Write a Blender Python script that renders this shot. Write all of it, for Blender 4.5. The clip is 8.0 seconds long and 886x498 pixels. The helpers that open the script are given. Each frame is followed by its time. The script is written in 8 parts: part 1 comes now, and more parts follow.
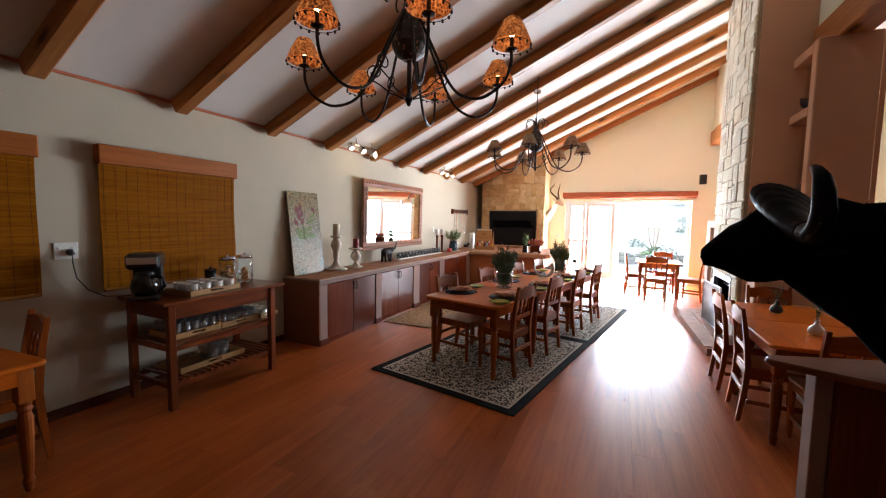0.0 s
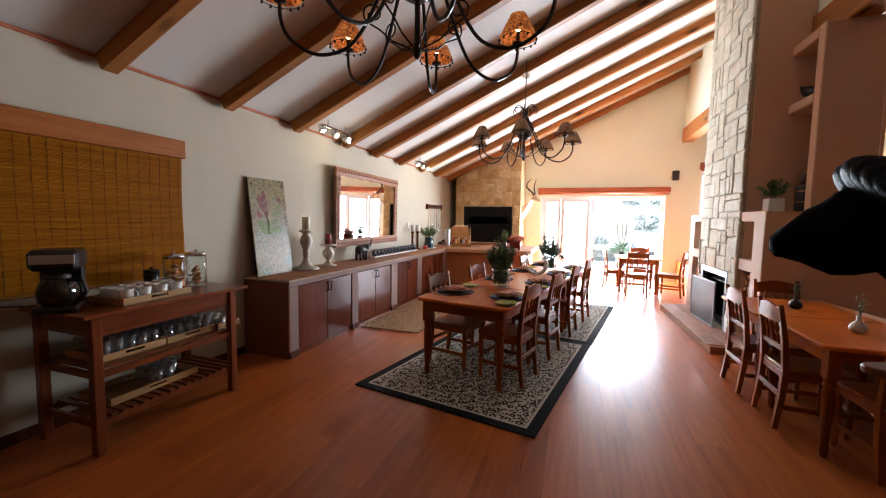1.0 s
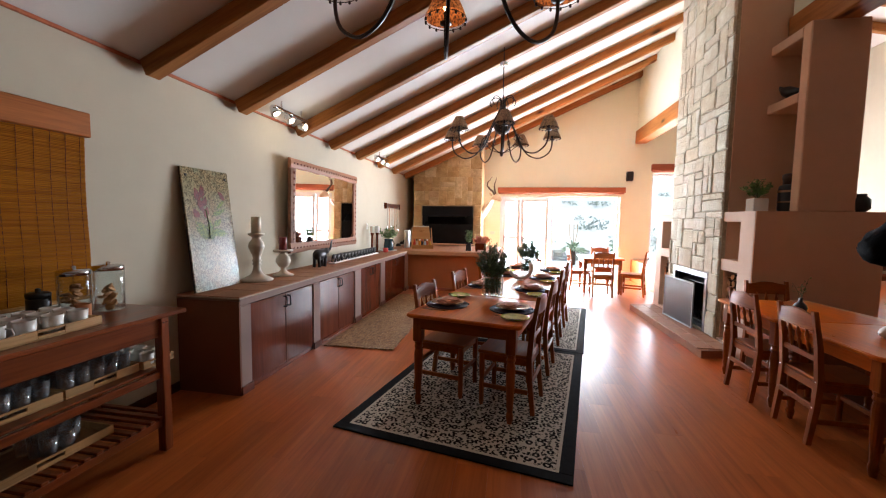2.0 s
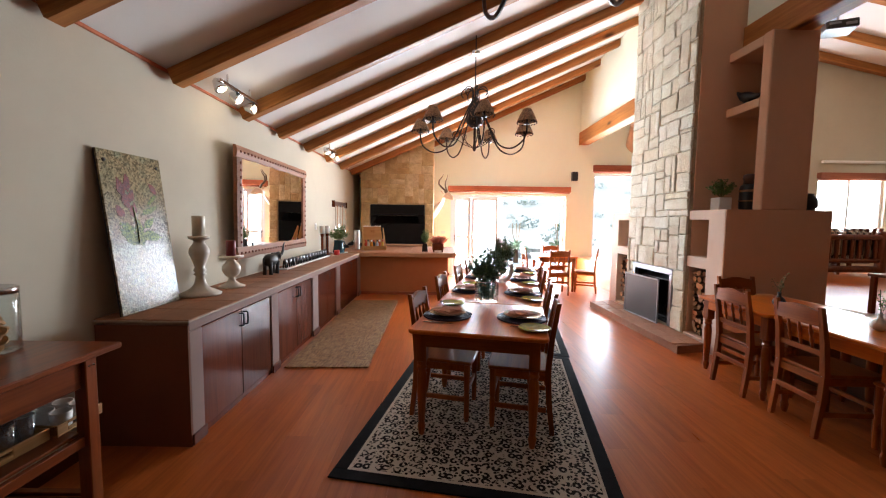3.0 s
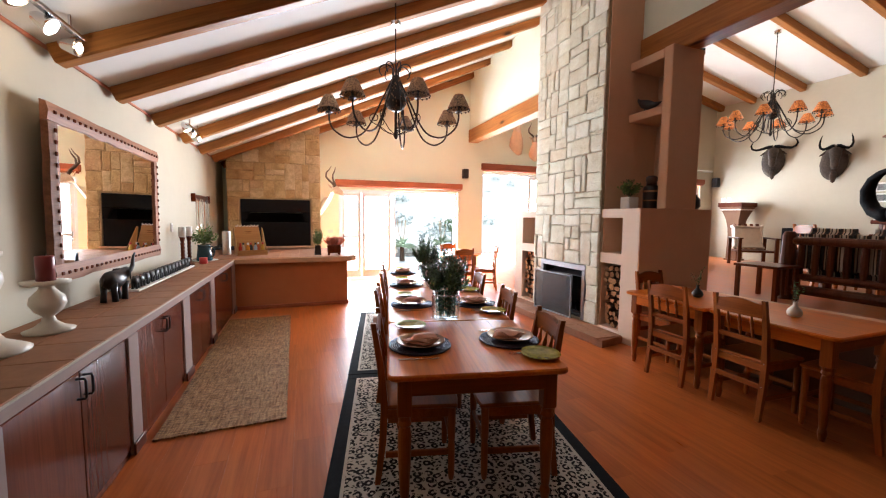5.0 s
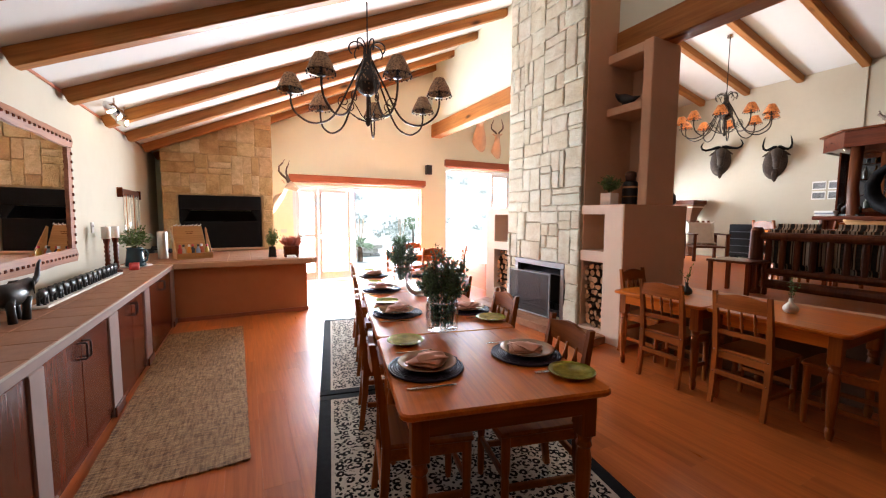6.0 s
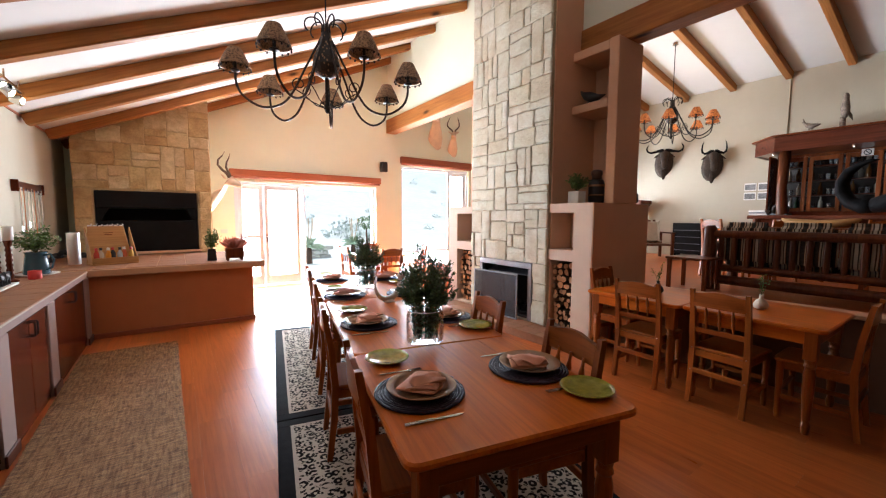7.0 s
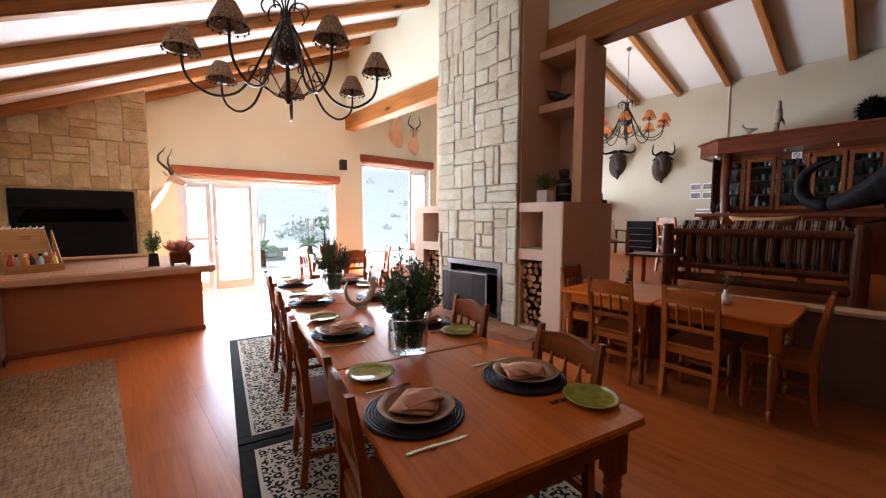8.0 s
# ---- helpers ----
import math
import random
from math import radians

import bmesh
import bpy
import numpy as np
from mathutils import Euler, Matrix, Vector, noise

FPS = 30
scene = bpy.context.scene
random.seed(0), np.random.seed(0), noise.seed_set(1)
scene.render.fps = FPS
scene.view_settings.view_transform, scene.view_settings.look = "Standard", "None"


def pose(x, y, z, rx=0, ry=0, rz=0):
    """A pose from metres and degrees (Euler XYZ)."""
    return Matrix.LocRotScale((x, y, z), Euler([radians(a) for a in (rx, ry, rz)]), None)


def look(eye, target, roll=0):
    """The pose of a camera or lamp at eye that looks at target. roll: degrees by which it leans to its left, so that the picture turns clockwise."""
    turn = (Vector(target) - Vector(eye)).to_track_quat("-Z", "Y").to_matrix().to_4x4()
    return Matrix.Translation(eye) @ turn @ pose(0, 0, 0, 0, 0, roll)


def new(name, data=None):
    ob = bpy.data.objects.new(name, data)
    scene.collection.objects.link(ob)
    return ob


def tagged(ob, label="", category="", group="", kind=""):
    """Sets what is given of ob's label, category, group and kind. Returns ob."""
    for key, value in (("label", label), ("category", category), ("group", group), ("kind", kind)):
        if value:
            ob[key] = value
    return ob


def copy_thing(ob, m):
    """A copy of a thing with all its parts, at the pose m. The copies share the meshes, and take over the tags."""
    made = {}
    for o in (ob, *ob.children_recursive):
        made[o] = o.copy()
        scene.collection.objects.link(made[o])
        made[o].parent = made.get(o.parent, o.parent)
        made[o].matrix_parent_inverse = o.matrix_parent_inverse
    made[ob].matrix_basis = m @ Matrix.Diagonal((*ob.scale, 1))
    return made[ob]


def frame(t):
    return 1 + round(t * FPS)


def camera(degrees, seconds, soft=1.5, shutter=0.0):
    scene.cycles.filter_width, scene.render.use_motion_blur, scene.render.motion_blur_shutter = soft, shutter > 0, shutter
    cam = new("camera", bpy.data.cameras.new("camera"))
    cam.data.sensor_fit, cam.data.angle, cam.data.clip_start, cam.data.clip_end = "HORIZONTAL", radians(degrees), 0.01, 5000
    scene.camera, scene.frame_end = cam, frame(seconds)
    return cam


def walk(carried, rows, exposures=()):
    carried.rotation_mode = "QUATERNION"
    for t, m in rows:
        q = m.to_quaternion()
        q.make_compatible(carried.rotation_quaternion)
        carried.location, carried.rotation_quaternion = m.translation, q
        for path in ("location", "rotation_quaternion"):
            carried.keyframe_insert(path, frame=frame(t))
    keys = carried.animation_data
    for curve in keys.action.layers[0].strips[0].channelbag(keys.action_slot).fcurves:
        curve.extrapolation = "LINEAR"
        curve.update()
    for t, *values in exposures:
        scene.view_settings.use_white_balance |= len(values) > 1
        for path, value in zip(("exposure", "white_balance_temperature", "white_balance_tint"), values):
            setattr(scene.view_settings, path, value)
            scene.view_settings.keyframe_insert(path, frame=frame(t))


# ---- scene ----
cam = camera(98.0, 8.0, 1.15)
PATH = [
    (0, (0.021, -0.035, 1.592), (-0.808, 1.779, 1.44), 1.0),
    (0.5, (-0.232, 0.135, 1.511), (-0.998, 1.976, 1.356), 1.1),
    (1, (-0.488, 0.334, 1.501), (-1.131, 2.222, 1.348), 1.0),
    (1.5, (-0.76, 0.553, 1.503), (-1.272, 2.48, 1.353), 1.0),
    (3, (-1.663, 1.147, 1.49), (-1.654, 3.142, 1.343), 0.7),
    (3.5, (-1.876, 1.287, 1.514), (-1.697, 3.274, 1.365), 0.7),
    (4, (-2.05, 1.518, 1.494), (-1.69, 3.479, 1.346), 0.5),
    (4.5, (-2.15, 1.705, 1.517), (-1.617, 3.627, 1.363), 0.5),
    (6, (-2.366, 2.392, 1.493), (-1.458, 4.166, 1.329), 0.3),
    (6.5, (-2.359, 2.58, 1.478), (-1.357, 4.303, 1.313), 0.2),
    (7, (-2.394, 2.748, 1.475), (-1.261, 4.388, 1.312), 0.3),
    (7.5, (-2.421, 2.877, 1.478), (-1.196, 4.449, 1.314), 0.2),
    (8, (-2.417, 2.955, 1.478), (-1.11, 4.46, 1.312), 0.0),
]
EXPOSURES = [(0.0, 1.23, 5900.0, 10.0), (4.0, 1.22, 5950.0, 10.0), (6.0, 1.32, 5950.0, 10.0), (8.0, 0.94, 5750.0, 10.0)]
walk(cam, [(t, look(eye, target, roll)) for t, eye, target, roll in PATH], EXPOSURES)

# ---- world, sun and large lights ----
SUN_ELEV, SUN_ROT = 56.0, 14.0      # height of the sun, and its turn from +y towards +x
world = bpy.data.worlds.new("world")
scene.world = world
world.use_nodes = True
wn = world.node_tree
sky = wn.nodes.new("ShaderNodeTexSky")
sky.sky_type, sky.sun_disc = "NISHITA", False
sky.sun_elevation, sky.sun_rotation = radians(SUN_ELEV), radians(SUN_ROT)
wn.links.new(sky.outputs["Color"], wn.nodes["Background"].inputs["Color"])
wn.nodes["Background"].inputs["Strength"].default_value = 0.13

sun = new("sun", bpy.data.lights.new("sun", "SUN"))
sun.data.energy, sun.data.angle, sun.data.color = 3.3, radians(0.53), (1.0, 0.95, 0.86)
az, el = radians(SUN_ROT), radians(SUN_ELEV)
sun.matrix_world = look((math.sin(az) * math.cos(el) * 30, math.cos(az) * math.cos(el) * 30, math.sin(el) * 30), (0, 0, 0))


def opening_light(name, eye, target, width, height, watts, color=(0.93, 0.97, 1.0)):
    """Skylight that enters by an opening."""
    lamp = new(name, bpy.data.lights.new(name, "AREA"))
    lamp.data.shape, lamp.data.size, lamp.data.size_y = "RECTANGLE", width, height
    lamp.data.energy, lamp.data.color = watts, color
    lamp.matrix_world = look(eye, target)
    return lamp


opening_light("skylight_terrace_doors", (0.12, 11.85, 1.15), (0.12, 0, 0.9), 3.0, 2.1, 425)
opening_light("skylight_lounge_doors", (3.55, 12.0, 1.7), (3.55, 0, 1.5), 2.2, 2.2, 145)
opening_light("skylight_lounge_window", (6.95, 9.5, 1.95), (5.2, 0, 1.6), 1.4, 1.1, 65)

# ---- materials ----


def nodes_of(name):
    m = bpy.data.materials.new(name)
    m.use_nodes = True
    nt = m.node_tree
    return m, nt, nt.nodes["Principled BSDF"]


def add(nt, kind, **values):
    n = nt.nodes.new(kind)
    for key, v in values.items():
        n.inputs[key.replace("_", " ")].default_value = v
    return n


def ramp(nt, fac, stops):
    r = nt.nodes.new("ShaderNodeValToRGB")
    e = r.color_ramp.elements
    while len(e) < len(stops):
        e.new(0.5)
    for el_, (p, c) in zip(e, stops):
        el_.position, el_.color = p, (*c, 1)
    nt.links.new(fac, r.inputs["Fac"])
    return r.outputs["Color"]


def mixed(nt, fac, a, b, mode="MIX"):
    n = nt.nodes.new("ShaderNodeMix")
    n.data_type, n.blend_type = "RGBA", mode
    for k, v in ((0, fac), (6, a), (7, b)):
        if isinstance(v, bpy.types.NodeSocket):
            nt.links.new(v, n.inputs[k])
        else:
            n.inputs[k].default_value = v if k == 0 else (*v, 1)
    return n.outputs[2]


def coords(nt, stretch=(1, 1, 1), shuffle=True, kind="Object"):
    """Texture coordinates, stretched, shifted for each object by its random number."""
    tc = nt.nodes.new("ShaderNodeTexCoord")
    mp = nt.nodes.new("ShaderNodeMapping")
    mp.inputs["Scale"].default_value = stretch
    nt.links.new(tc.outputs[kind], mp.inputs["Vector"])
    if shuffle:
        oi = nt.nodes.new("ShaderNodeObjectInfo")
        mul = nt.nodes.new("ShaderNodeMath")
        mul.operation = "MULTIPLY"
        mul.inputs[1].default_value = 37.0
        nt.links.new(oi.outputs["Random"], mul.inputs[0])
        nt.links.new(mul.outputs[0], mp.inputs["Location"])
    return mp.outputs["Vector"]


def noise_of(nt, vec, scale, detail=4.0, rough=0.55, distortion=0.0):
    n = add(nt, "ShaderNodeTexNoise", Scale=scale, Detail=detail, Roughness=rough, Distortion=distortion)
    nt.links.new(vec, n.inputs["Vector"])
    return n.outputs["Fac"]


def bump(nt, bsdf, height, strength, distance=0.01):
    b = add(nt, "ShaderNodeBump", Strength=strength, Distance=distance)
    nt.links.new(height, b.inputs["Height"])
    nt.links.new(b.outputs["Normal"], bsdf.inputs["Normal"])


def wood(name, light, dark, rough=0.35, axis=2, scale=1.0, knots=False, coat=0.0, spread=0.25):
    """Grain along one axis, with broad bands, fine pores and a change of tone from piece to piece."""
    m, nt, p = nodes_of(name)
    st = [9.0 * scale] * 3
    st[axis] = 0.7 * scale
    v = coords(nt, st)
    broad = noise_of(nt, v, 1.0, 5, 0.6, 1.2)
    st2 = [70.0 * scale] * 3
    st2[axis] = 2.5 * scale
    fine = noise_of(nt, coords(nt, st2), 1.0, 3, 0.6)
    col = ramp(nt, broad, [(0.3, dark), (0.68, light)])
    col = mixed(nt, 0.22, col, ramp(nt, fine, [(0.35, tuple(c * 0.45 for c in dark)), (0.6, light)]))
    if knots:
        st3 = [3.2] * 3
        st3[axis] = 1.1
        vor = add(nt, "ShaderNodeTexVoronoi", Scale=1.0)
        nt.links.new(coords(nt, st3), vor.inputs["Vector"])
        k = ramp(nt, vor.outputs["Distance"], [(0.05, (1, 1, 1)), (0.16, (0, 0, 0))])
        col = mixed(nt, k, col, tuple(c * 0.25 for c in dark))
    oi = nt.nodes.new("ShaderNodeObjectInfo")
    hs = nt.nodes.new("ShaderNodeHueSaturation")
    mr = add(nt, "ShaderNodeMapRange")
    mr.inputs["To Min"].default_value, mr.inputs["To Max"].default_value = 1.0 - spread, 1.0 + spread
    geo = nt.nodes.new("ShaderNodeNewGeometry")
    both = nt.nodes.new("ShaderNodeMath")
    both.operation = "ADD"
    nt.links.new(oi.outputs["Random"], both.inputs[0])
    nt.links.new(geo.outputs["Random Per Island"], both.inputs[1])
    fract = nt.nodes.new("ShaderNodeMath")
    fract.operation = "FRACT"
    nt.links.new(both.outputs[0], fract.inputs[0])
    nt.links.new(fract.outputs[0], mr.inputs["Value"])
    nt.links.new(mr.outputs["Result"], hs.inputs["Value"])
    nt.links.new(col, hs.inputs["Color"])
    nt.links.new(hs.outputs["Color"], p.inputs["Base Color"])
    rr = add(nt, "ShaderNodeMapRange")
    rr.inputs["To Min"].default_value, rr.inputs["To Max"].default_value = rough * 0.75, rough * 1.3
    nt.links.new(broad, rr.inputs["Value"])
    nt.links.new(rr.outputs["Result"], p.inputs["Roughness"])
    p.inputs["Coat Weight"].default_value, p.inputs["Coat Roughness"].default_value = coat, 0.12
    p.inputs["Specular IOR Level"].default_value = 0.19
    bump(nt, p, fine, 0.12, 0.002)
    return m


def plain(name, color, rough=0.5, metal=0.0, vary=0.12, scale=14.0, bumpy=0.08, **more):
    """A surface of one colour with faint mottling at two scales and a fine relief."""
    m, nt, p = nodes_of(name)
    v = coords(nt)
    big, small = noise_of(nt, v, scale * 0.12, 3), noise_of(nt, v, scale, 5, 0.6)
    a, b = tuple(c * (1 - vary) for c in color), tuple(min(1, c * (1 + vary)) for c in color)
    col = mixed(nt, 0.5, ramp(nt, big, [(0.3, a), (0.7, b)]), ramp(nt, small, [(0.3, a), (0.7, b)]))
    nt.links.new(col, p.inputs["Base Color"])
    p.inputs["Roughness"].default_value, p.inputs["Metallic"].default_value = rough, metal
    if bumpy:
        bump(nt, p, small, bumpy, 0.004)
    for key, value in more.items():
        p.inputs[key.replace("_", " ")].default_value = value
    return m


def plaster(name, color, stain=0.1):
    """Hand-trowelled wall plaster: broad unevenness, faint grime, fine grain."""
    m, nt, p = nodes_of(name)
    v = coords(nt, shuffle=False)
    big, mid, fine = noise_of(nt, v, 0.9, 4), noise_of(nt, v, 6.0, 4, 0.6), noise_of(nt, v, 90.0, 3)
    a = tuple(c * (1 - stain) for c in color)
    col = mixed(nt, 0.45, ramp(nt, big, [(0.3, a), (0.7, color)]), ramp(nt, mid, [(0.25, a), (0.6, color)]))
    nt.links.new(col, p.inputs["Base Color"])
    p.inputs["Roughness"].default_value = 0.85
    h = mixed(nt, 0.35, mid, fine)
    bump(nt, p, h, 0.25, 0.006)
    return m


def glass(name, tint=(1, 1, 1), rough=0.0):
    m, nt, p = nodes_of(name)
    p.inputs["Base Color"].default_value = (*tint, 1)
    p.inputs["Transmission Weight"].default_value = 1.0
    p.inputs["Roughness"].default_value, p.inputs["IOR"].default_value = rough, 1.45
    return m


def leaf_mat(name, light, dark):
    m, nt, p = nodes_of(name)
    oi = nt.nodes.new("ShaderNodeNewGeometry")
    col = ramp(nt, oi.outputs["Random Per Island"], [(0.0, dark), (1.0, light)])
    nt.links.new(col, p.inputs["Base Color"])
    p.inputs["Roughness"].default_value = 0.55
    p.inputs["Subsurface Weight"].default_value = 0.0
    return m


def leopard(name):
    """Carpet pile of pale beige with dark open rosettes and loose dabs between them."""
    m, nt, p = nodes_of(name)
    v = coords(nt, shuffle=False)
    warp = add(nt, "ShaderNodeTexNoise", Scale=24.0, Detail=2.0)
    nt.links.new(v, warp.inputs["Vector"])
    vm = nt.nodes.new("ShaderNodeVectorMath")
    vm.operation = "MULTIPLY_ADD"
    vm.inputs[1].default_value = (0.014, 0.014, 0)
    nt.links.new(warp.outputs["Color"], vm.inputs[0])
    nt.links.new(v, vm.inputs[2])
    vor = add(nt, "ShaderNodeTexVoronoi", Scale=15.5, Randomness=0.6)
    vor.voronoi_dimensions = "2D"
    nt.links.new(vm.outputs[0], vor.inputs["Vector"])
    d1 = vor.outputs["Distance"]
    ring = ramp(nt, d1, [(0.12, (0, 0, 0)), (0.15, (1, 1, 1)), (0.39, (1, 1, 1)), (0.42, (0, 0, 0))])
    gaps = ramp(nt, noise_of(nt, v, 30.0, 1), [(0.40, (0, 0, 0)), (0.44, (1, 1, 1))])
    ring = mixed(nt, 1.0, ring, gaps, "MULTIPLY")
    dab = add(nt, "ShaderNodeTexVoronoi", Scale=29.0, Randomness=0.9)
    dab.voronoi_dimensions = "2D"
    nt.links.new(vm.outputs[0], dab.inputs["Vector"])
    spot = ramp(nt, dab.outputs["Distance"], [(0.25, (1, 1, 1)), (0.31, (0, 0, 0))])
    between = ramp(nt, d1, [(0.44, (0, 0, 0)), (0.48, (1, 1, 1))])
    dark = mixed(nt, 1.0, ring, mixed(nt, 1.0, spot, between, "MULTIPLY"), "ADD")
    pile = noise_of(nt, v, 380.0, 2)
    base = mixed(nt, 0.3, (0.52, 0.46, 0.37), ramp(nt, pile, [(0.3, (0.25, 0.21, 0.17)), (0.7, (0.66, 0.6, 0.5))]))
    col = mixed(nt, dark, base, (0.007, 0.006, 0.006))
    nt.links.new(col, p.inputs["Base Color"])
    p.inputs["Roughness"].default_value = 0.95
    p.inputs["Specular IOR Level"].default_value = 0.1
    bump(nt, p, pile, 0.5, 0.004)
    return m


def jute(name):
    """Coarse weave of straw-coloured yarn: short threads of changing tone both ways."""
    m, nt, p = nodes_of(name)
    w1 = add(nt, "ShaderNodeTexWave", Scale=34.0, Distortion=1.0, Detail=2.0)
    w1.inputs["Detail Scale"].default_value = 2.0
    w1.bands_direction = "Y"
    nt.links.new(coords(nt, shuffle=False), w1.inputs["Vector"])
    across = noise_of(nt, coords(nt, (12, 64, 1), False), 1.0, 3, 0.6)
    along = noise_of(nt, coords(nt, (56, 7, 1), False), 1.0, 3, 0.6)
    patch = noise_of(nt, coords(nt, shuffle=False), 2.2, 3, 0.6)
    tone = ramp(nt, across, [(0.34, (0.14, 0.064, 0.024)), (0.5, (0.46, 0.255, 0.105)), (0.66, (0.80, 0.53, 0.26))])
    tone = mixed(nt, 0.45, tone, ramp(nt, along, [(0.38, (0.09, 0.05, 0.028)), (0.58, (0.56, 0.40, 0.24))]))
    tone = mixed(nt, 1.0, tone, ramp(nt, patch, [(0.3, (0.80, 0.63, 0.45)), (0.7, (1, 0.84, 0.64))]), "MULTIPLY")
    h = mixed(nt, 0.5, across, w1.outputs["Color"])
    col = mixed(nt, 0.5, tone, mixed(nt, 1.0, tone, w1.outputs["Color"], "MULTIPLY"))
    nt.links.new(col, p.inputs["Base Color"])
    p.inputs["Roughness"].default_value = 0.95
    bump(nt, p, h, 0.9, 0.010)
    return m


def stone(name, tones, pit=0.6):
    """Split stone: each block has its own tone, with veins, pits and a rough face."""
    m, nt, p = nodes_of(name)
    oi = nt.nodes.new("ShaderNodeObjectInfo")
    v = coords(nt)
    tone = ramp(nt, oi.outputs["Random"], [(i / (len(tones) - 1), t) for i, t in enumerate(tones)])
    n1, n2 = noise_of(nt, v, 4.0, 6, 0.65, 0.6), noise_of(nt, v, 28.0, 5, 0.7)
    col = mixed(nt, 1.0, tone, ramp(nt, n1, [(0.28, (pit + 0.02, pit - 0.05, pit - 0.15)), (0.6, (1, 1, 1))]), "MULTIPLY")
    col = mixed(nt, 0.5, col, mixed(nt, 1.0, col, ramp(nt, n2, [(0.3, (pit, pit - 0.05, pit - 0.1)), (0.6, (1, 1, 1))]), "MULTIPLY"))
    nt.links.new(col, p.inputs["Base Color"])
    p.inputs["Roughness"].default_value = 0.9
    bump(nt, p, mixed(nt, 0.5, n1, n2), 0.95, 0.035)
    return m


def shade_mat(name, light, glow=0.0):
    """Dark mottled lampshade of woven fibre, with light through it where the lamp burns."""
    m, nt, p = nodes_of(name)
    v = coords(nt)
    vor = add(nt, "ShaderNodeTexVoronoi", Scale=70.0)
    nt.links.new(v, vor.inputs["Vector"])
    n = noise_of(nt, v, 16.0, 4, 0.7)
    pat = mixed(nt, 0.5, vor.outputs["Distance"], n)
    col = ramp(nt, pat, [(0.27, tuple(c * 0.1 for c in light)), (0.42, tuple(c * 0.5 for c in light)), (0.6, light)])
    nt.links.new(col, p.inputs["Base Color"])
    p.inputs["Roughness"].default_value = 0.7
    if glow:
        nt.links.new(ramp(nt, pat, [(0.28, (0.015, 0.003, 0.001)), (0.42, (0.16, 0.03, 0.005)), (0.54, (0.62, 0.15, 0.024)), (0.70, (1.0, 0.38, 0.09))]), p.inputs["Emission Color"])
        p.inputs["Emission Strength"].default_value = glow
    bump(nt, p, pat, 0.5, 0.004)
    return m


def glow_mat(name, color, strength):
    m, nt, p = nodes_of(name)
    p.inputs["Base Color"].default_value = (*color, 1)
    p.inputs["Emission Color"].default_value = (*color, 1)
    p.inputs["Emission Strength"].default_value = strength
    return m


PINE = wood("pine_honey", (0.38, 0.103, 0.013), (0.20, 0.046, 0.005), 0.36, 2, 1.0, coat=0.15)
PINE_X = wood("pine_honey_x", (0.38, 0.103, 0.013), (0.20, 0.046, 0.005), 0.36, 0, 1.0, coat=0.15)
# Copy for tops and long aprons, twice as light: tabletop light put into colour.
PINE_LIT_Y = wood("pine_honey_lit_y", (0.75, 0.188, 0.012), (0.54, 0.118, 0.008), 0.30, 1, 1.0, coat=0.04, spread=0.08)
DARKWOOD = wood("dark_red_wood", (0.135, 0.029, 0.011), (0.08, 0.016, 0.006), 0.20, 2, 1.0, coat=0.0)
DARKWOOD.node_tree.nodes["Principled BSDF"].inputs["Specular IOR Level"].default_value = 0.17
DARKWOOD_X = wood("dark_red_wood_x", (0.13, 0.032, 0.014), (0.05, 0.012, 0.006), 0.3, 1, 1.0, coat=0.4)
FLOORWOOD = wood("laminate", (0.50, 0.131, 0.027), (0.34, 0.080, 0.015), 0.30, 1, 0.8, coat=0.0, spread=0.13)
FLOORWOOD.node_tree.nodes["Principled BSDF"].inputs["Specular IOR Level"].default_value = 0.19
BEAMWOOD = wood("beam_pine", (0.43, 0.175, 0.044), (0.22, 0.08, 0.018), 0.5, 0, 0.8, knots=True, spread=0.12)
BEAMWOOD_Y = wood("beam_pine_y", (0.45, 0.185, 0.048), (0.25, 0.092, 0.022), 0.5, 1, 0.8, knots=True, spread=0.1)
LOGWOOD = wood("log_dark", (0.14, 0.042, 0.013), (0.055, 0.015, 0.006), 0.4, 2, 0.8, spread=0.2)
PELMET = wood("pelmet_wood", (0.42, 0.14, 0.07), (0.28, 0.085, 0.04), 0.4, 0, 1.0)
BAMBOO = wood("bamboo", (0.40, 0.19, 0.035), (0.20, 0.08, 0.014), 0.45, 1, 2.5, spread=0.1)
# Cream darkened on the long walls, lightened on the gables, to offset light levels.
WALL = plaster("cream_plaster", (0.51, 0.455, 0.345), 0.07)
WALL_LIT = plaster("lit_cream_plaster", (0.80, 0.85, 0.70), 0.04)
CEIL = plaster("white_ceiling", (0.68, 0.66, 0.62), 0.05)
TAN = plaster("tan_plaster", (0.69, 0.42, 0.26), 0.08)
BROWN = plaster("brown_plaster", (0.185, 0.090, 0.046), 0.12)
TAUPE = plaster("pale_taupe_plaster", (0.68, 0.52, 0.40), 0.08)
MAUVE = plaster("mauve_plaster", (0.27, 0.175, 0.145), 0.12)
RUST = plaster("rust_plaster", (0.20, 0.068, 0.028), 0.14)
TERRA = plaster("terracotta_plaster", (0.43, 0.152, 0.05), 0.14)
TILETOP = plain("clay_tile", (0.30, 0.140, 0.072), 0.6, vary=0.22, scale=18, Specular_IOR_Level=0.15)
GROUT = plain("grout", (0.42, 0.33, 0.25), 0.9, vary=0.15, scale=30)
SANDSTONE = stone("sandstone", [(0.56, 0.38, 0.17), (0.72, 0.54, 0.27), (0.78, 0.62, 0.34), (0.60, 0.40, 0.18), (0.82, 0.68, 0.41), (0.55, 0.31, 0.14)], 0.62)
